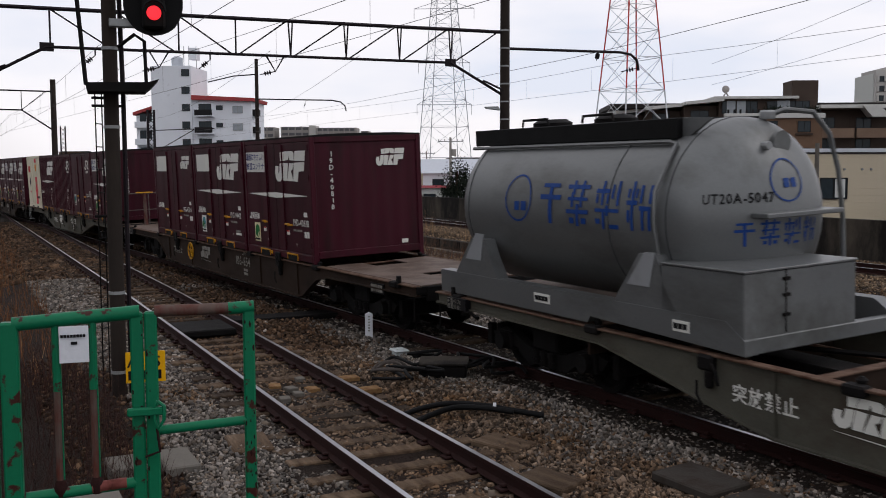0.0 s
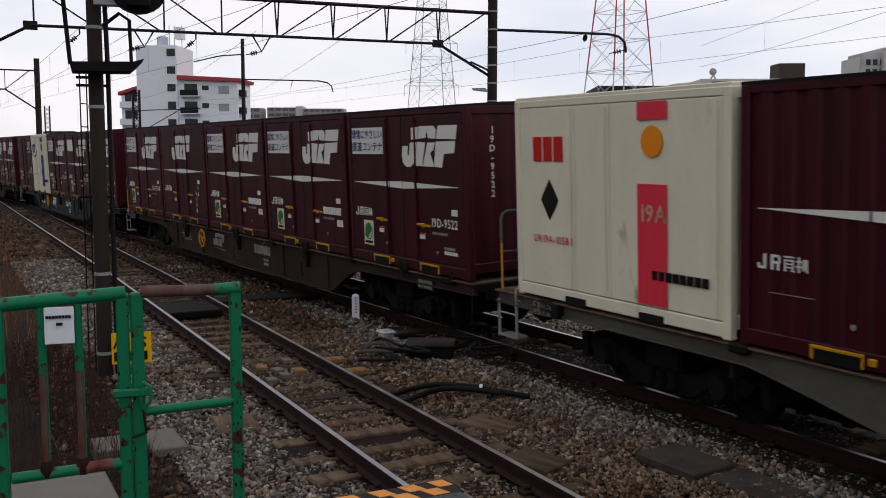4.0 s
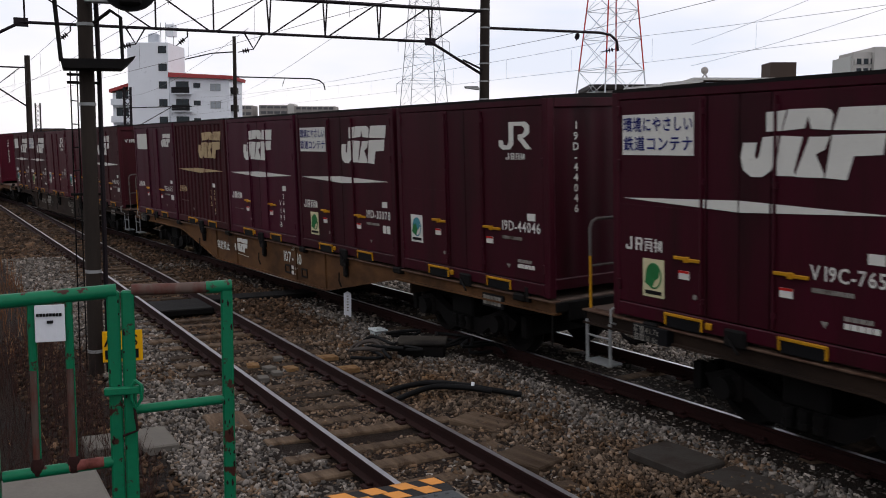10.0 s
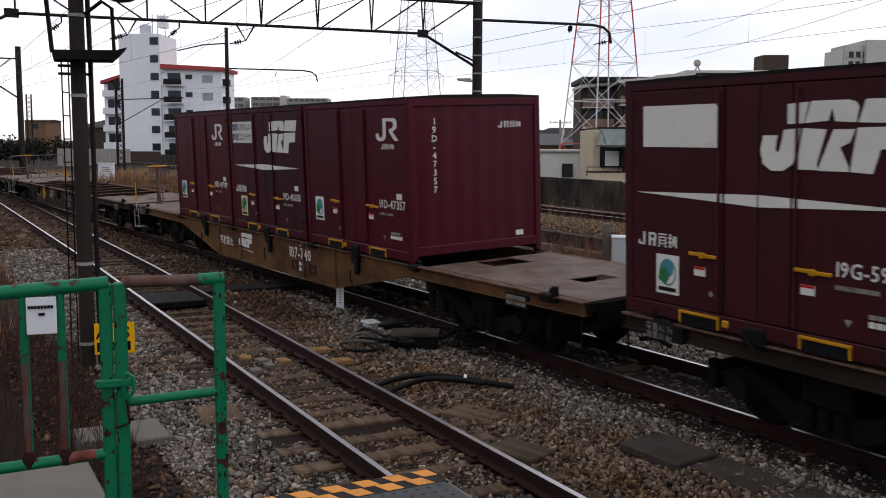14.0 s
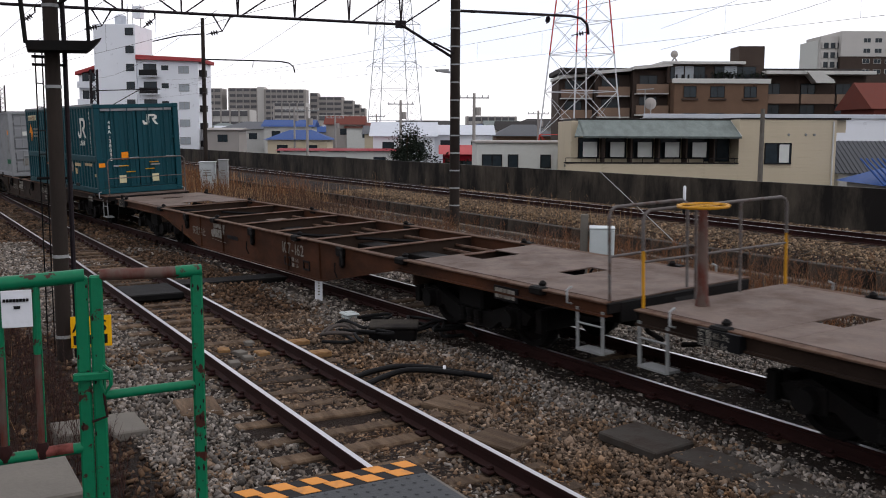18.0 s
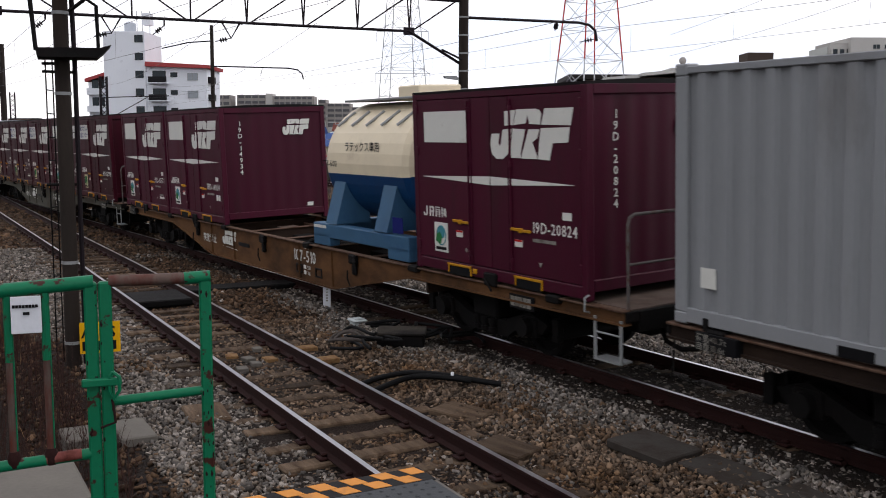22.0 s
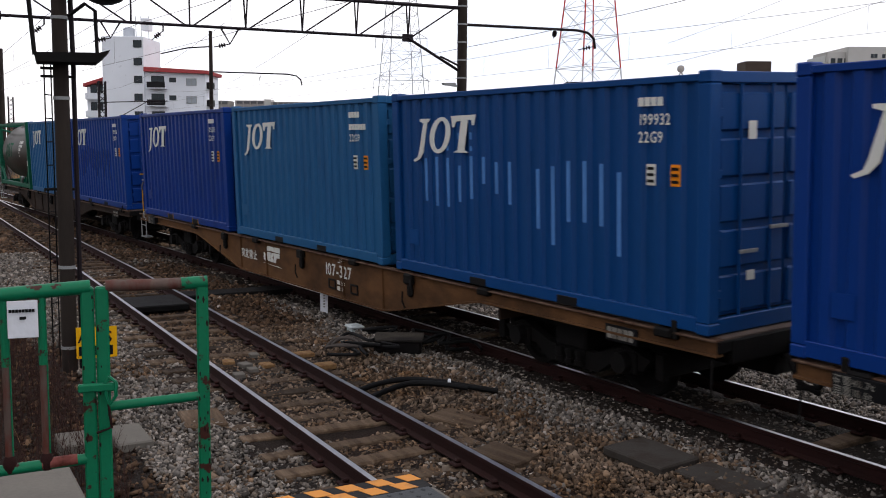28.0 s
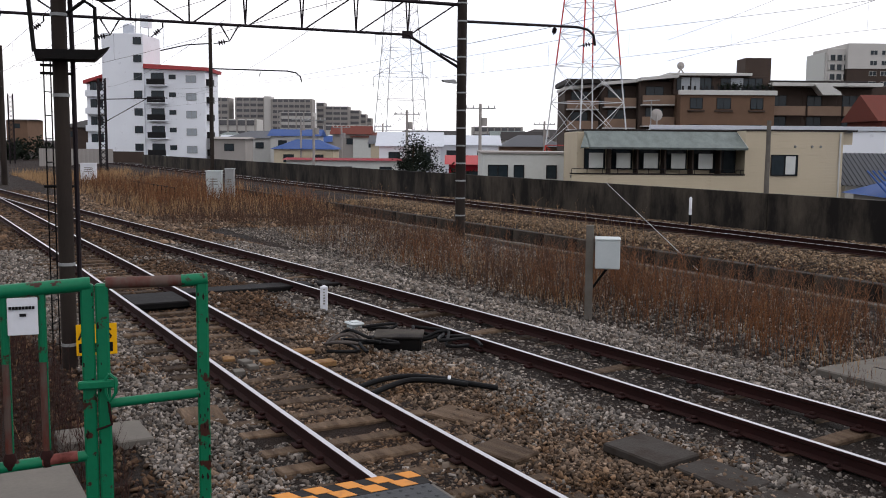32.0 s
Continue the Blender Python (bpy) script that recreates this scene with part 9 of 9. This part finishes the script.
def pylon(name, label, D, x, half0, half1, z1, bandz, arms, r, turn):
    """A lattice tower: four legs, rings and crossed bracing, painted in bands."""
    p = town(name, label, "pylon", D, x)
    z0, zs = -3.0, [-3.0]
    h = half0 * 1.5
    while zs[-1] < z1:
        zs.append(min(z1, zs[-1] + h))
        h = max(2.2, h * 0.86)
    half = lambda z: half0 + (half1 - half0) * (z - z0) / (z1 - z0)
    def mat_at(z):
        return [m for lim, m in bandz if z < lim][0]
    for a, b in zip(zs, zs[1:]):
        ha, hb, m = half(a), half(b), mat_at((a + b) / 2)
        corner = [radians(turn + 45 + 90 * i) for i in range(4)]
        ca = [(ha * 1.414 * math.cos(q), ha * 1.414 * math.sin(q), a) for q in corner]
        cb = [(hb * 1.414 * math.cos(q), hb * 1.414 * math.sin(q), b) for q in corner]
        for i in range(4):
            part("leg", Mesh().tube([ca[i], cb[i]], r, 5), m, p)
        bm = "pylon_white" if m == "pylon_red" and a > 5 else m
        for i in range(4):
            j = (i + 1) % 4
            for p0, p1, q in ((ca[i], cb[j], 0.42), (ca[j], cb[i], 0.42), (cb[i], cb[j], 0.45)):
                part("brace", Mesh().tube([p0, p1], r * q, 4), bm, p)
    for z, w in arms:
        m = Mesh().tube([(-w, 0, z), (w, 0, z)], r * 0.7, 4).tube([(-w, 0, z), (-half(z), 0, z + 1.4)], r * 0.6, 4).tube([(w, 0, z), (half(z), 0, z + 1.4)], r * 0.6, 4)
        part("crossarm", m, mat_at(z), p)
        for s in (-1, 1):
            part("insulator", Mesh().tube([(s * w, 0, z), (s * w, 0, z - 2.4)], r * 0.6, 5), "glass_white", p)
    return p


build_gantry()
build_wires()
build_signal()
build_platform()
build_gate()
build_trackside()
build_town()
pylon("power_pylon", "red and white lattice power pylon", 110, 16.0, 3.7, 0.6, 36, ((4.4, "pylon_red"), (12.9, "pylon_white"), (30, "pylon_red"), (99, "pylon_white")), ((26, 6), (31, 5)), 0.085, 28)
pylon("power_pylon", "pale grey lattice power pylon in the distance", 230, -10.2, 5.6, 0.9, 62, ((99, "pylon_grey"),), ((17.8, 6.4), (27.5, 6.0), (40, 7)), 0.1, 20)


# ---- weeds, grass and ballast ----
def stalks(name, label, mat, n, place, tall, twigs, seed, width=0.006):
    """Dead stalks with a few side twigs, each a thin three-sided spike."""
    rnd = np.random.default_rng(seed)
    xy = place(rnd, n)
    z = np.array([ground_z(float(a), float(b)) for a, b in xy])
    base = np.column_stack([xy, z - 0.05])
    h = tall[0] + (tall[1] - tall[0]) * rnd.random(n) ** 1.6
    lean = rnd.normal(0, 0.17, (n, 2))
    tip = base + np.column_stack([lean * h[:, None], h])
    A, B, W = [base], [tip], [np.full(n, width)]
    for _ in range(twigs):
        f = rnd.uniform(0.35, 0.95, n)[:, None]
        p = base + (tip - base) * f
        d = np.column_stack([rnd.normal(0, 0.5, (n, 2)), rnd.uniform(0.3, 1.0, n)])
        A.append(p)
        B.append(p + d * (h * rnd.uniform(0.1, 0.3, n))[:, None])
        W.append(np.full(n, width * 0.6))
    A, B, W = np.concatenate(A), np.concatenate(B), np.concatenate(W)
    k = len(A)
    ang = rnd.uniform(0, 6.28, k)
    ring = [A + np.column_stack([np.cos(ang + q) * W, np.sin(ang + q) * W, np.zeros(k)]) for q in (0, 2.09, 4.19)]
    v = np.stack([*ring, B], 1).reshape(-1, 3)
    i = np.arange(k)[:, None] * 4
    f = np.concatenate([i + (0, 1, 3), i + (1, 2, 3), i + (2, 0, 3)], 0)
    tagged(new(name, raw_mesh(name, v, 3, f, mat)), label, "weeds", kind="stuff")


def patchy(x0, x1, y0, y1, scale, cut):
    def place(rnd, n):
        out = []
        while len(out) < n:
            x, y = rnd.uniform(x0, x1), rnd.uniform(y0, y1)
            if noise.noise((x * scale, y * scale, 3.3)) > cut - 0.6 * rnd.random():
                out.append((x, y))
        return np.array(out)
    return place


stalks("dead_weeds", "tall dead red-brown weeds between the tracks", "weed", 2300, patchy(-42, -9.5, 11.6, 16.2, 0.5, 0.4), (0.3, 1.25), 8, 11, 0.009)
stalks("dead_weeds", "thick stand of dead red-brown weeds beside the box", "weed_warm", 1000, patchy(-24, -9.3, 11.9, 15.6, 0.6, 0.35), (0.4, 1.4), 9, 21, 0.009)
stalks("dead_weeds", "dead brown weeds on the ballast edge", "weed", 500, patchy(-30, -6, 10.9, 12.2, 0.8, 0.25), (0.12, 0.5), 4, 12, 0.006)
stalks("dry_grass", "dry tan grass in the ditch", "straw", 6500, patchy(-42, -8.5, 11.6, 17.6, 0.45, 0.25), (0.08, 0.5), 1, 13, 0.006)
stalks("dry_grass", "tall orange tufts of dry grass by the relay cabinets", "weed_warm", 2600, patchy(-75, -44, 11.0, 18.5, 0.3, 0.25), (0.4, 1.5), 2, 22, 0.02)
stalks("dry_grass", "tall dry tan grass up the line", "straw", 8000, patchy(-100, -42, 9.0, 19.5, 0.25, 0.1), (0.2, 0.9), 0, 14, 0.02)
stalks("dead_weeds", "dead brown weeds up the line", "weed", 4500, patchy(-75, -38, 9.0, 18.5, 0.25, 0.05), (0.3, 0.9), 3, 15, 0.013)
stalks("dead_weeds", "tangled dead brown weeds by the signal post", "weed_dark", 3200, patchy(-16, -6.0, -1.4, 1.6, 0.9, 0.1), (0.2, 0.85), 5, 16, 0.005)
stalks("dry_grass", "dry brown grass beside the platform track", "straw", 260, patchy(-34, -7, -2.5, 1.7, 0.5, 0.2), (0.15, 0.55), 0, 17, 0.006)
stalks("dead_weeds", "brown weeds beside the platform track", "weed_warm", 3500, patchy(-60, -15, -3.5, 1.6, 0.4, 0.0), (0.3, 0.9), 3, 18, 0.01)
stalks("dead_weeds", "seeding weeds along the far line", "straw", 120, patchy(-44, -22, 19.2, 20.3, 0.5, 0.3), (0.6, 1.3), 6, 19, 0.008)
stalks("dead_weeds", "small dark weeds on the gravel", "weed", 110, patchy(-12, -5, 9.3, 10.8, 1.0, 0.2), (0.1, 0.35), 5, 20, 0.006)


def ballast(name, label, mat, x0, x1, y0, y1, per_m2, size, seed, skip):
    """Broken stones, each a jittered box, strewn over the bed."""
    rnd = np.random.default_rng(seed)
    n = int((x1 - x0) * (y1 - y0) * per_m2)
    x, y = rnd.uniform(x0, x1, n), rnd.uniform(y0, y1, n)
    keep = np.array([not skip(a, b) for a, b in zip(x, y)])
    x, y = x[keep], y[keep]
    n = len(x)
    z = np.array([ground_z(float(a), float(b)) for a, b in zip(x, y)])
    inside = np.array([1.0 if min(abs(b - loop_y(a)), abs(b - far_y(a))) < 1.12 else 0.7 if abs(b - near_y(a)) < 1.12 and a < -7.0 else 0.5 if abs(b - near_y(a)) < 1.12 else 0.0 for a, b in zip(x, y)])
    z = z + 0.004 - 0.04 * inside - 0.01 * (y > 19) + rnd.uniform(-0.018, 0.026, n)
    cube = np.array([(a, b, c) for a in (-1, 1) for b in (-1, 1) for c in (-1, 1)], float)
    s = size * np.exp(rnd.normal(0, 0.24, (n, 1))) * np.column_stack([rnd.uniform(0.75, 1.55, n), rnd.uniform(0.6, 1.05, n), rnd.uniform(0.35, 0.75, n)])
    p = cube[None] * s[:, None] * (1 + rnd.uniform(-0.5, 0.2, (n, 8, 3)))
    q = rnd.normal(0, 1, (n, 4)) * (1, 0.5, 0.5, 1)
    q /= np.linalg.norm(q, axis=1)[:, None]
    w, a, b, c = q.T
    R = np.stack([1 - 2 * (b * b + c * c), 2 * (a * b - c * w), 2 * (a * c + b * w), 2 * (a * b + c * w), 1 - 2 * (a * a + c * c), 2 * (b * c - a * w), 2 * (a * c - b * w), 2 * (b * c + a * w), 1 - 2 * (a * a + b * b)], 1).reshape(n, 3, 3)
    p = np.einsum("nij,nkj->nki", R, p) + np.stack([x, y, z], 1)[:, None]
    quads = np.array([(0, 1, 3, 2), (4, 6, 7, 5), (0, 4, 5, 1), (2, 3, 7, 6), (0, 2, 6, 4), (1, 5, 7, 3)])
    f = (np.arange(n)[:, None, None] * 8 + quads[None]).reshape(-1, 4)
    tagged(new(name, raw_mesh(name, p.reshape(-1, 3), 4, f, mat)), label, "ballast", kind="stuff")


def on_rail(x, y):
    for fy in (near_y, loop_y, far_y):
        d = abs(abs(y - fy(x)) - 0.566)
        if d < 0.075:
            return True
    if y < 2.3 and x > -4.4:
        return True
    if abs(y - near_y(x)) < 1.0 and noise.noise((x * 1.7, y * 0.4, 8)) > 0.52:
        return True
    return False


def rusty(x, y):
    """Iron dust from the brakes browns the stones near the platform track and leaves those by the loop track grey."""
    d = y - near_y(x)
    dust = 0.75 - 1.4 * max(0.0, d - 1.7) if d > -0.7 else -0.75
    if x > -6.6 and -0.5 < d < 0.5:
        dust = -0.8
    return noise.noise((x * 0.55, y * 0.55, 2.0)) * 1.5 + 1.4 * noise.noise((x * 31.0, y * 31.0, 4.0)) + max(dust, -1.2) > 0


grey_bed = lambda x, y: on_rail(x, y) or rusty(x, y)
brown_bed = lambda x, y: on_rail(x, y) or not rusty(x, y)
for bed, tone, mat, seed in ((grey_bed, "grey", "stone", 31), (brown_bed, "rust-brown", "stone_rusty", 41)):
    ballast("ballast", tone + " crushed stone ballast by the platform end", mat, -10, -3.4, 1.9, 10.6, 1250, 0.0198, seed, bed)
    ballast("ballast", tone + " crushed stone ballast between the tracks", mat, -15, -10, 1.9, 10.6, 950, 0.0215, seed + 1, bed)
    ballast("ballast", tone + " crushed stone ballast along the loop track", "stone_dark" if mat == "stone_rusty" else mat, -28, -15, 1.6, 10.8, 380, 0.029, seed + 2, bed)
ballast("ballast", "dark rusty ballast further up the platform track", "stone_dark", -60, -28, 0.0, 6.0, 110, 0.05, 33, on_rail)
ballast("ballast", "crushed stone ballast further up the loop track", "stone_rusty", -60, -28, 6.0, 9.6, 110, 0.05, 38, on_rail)
ballast("ballast", "gravel among the weeds by the signal post", "stone_dark", -17, -4.5, 0.9, 1.9, 160, 0.024, 36, on_rail)
ballast("ballast", "gravel among the grass up the line", "stone_rusty", -62, -36, 9.0, 17.5, 45, 0.05, 37, on_rail)
ballast("ballast", "fine gravel among the weeds of the ditch", "stone", -36, -5, 10.6, 17.0, 170, 0.023, 35, on_rail)
ballast("ballast", "brownish ballast of the far line", "stone_far", -46, -12, 19.3, 26.0, 190, 0.031, 34, on_rail)


build_sleepers()
motions()
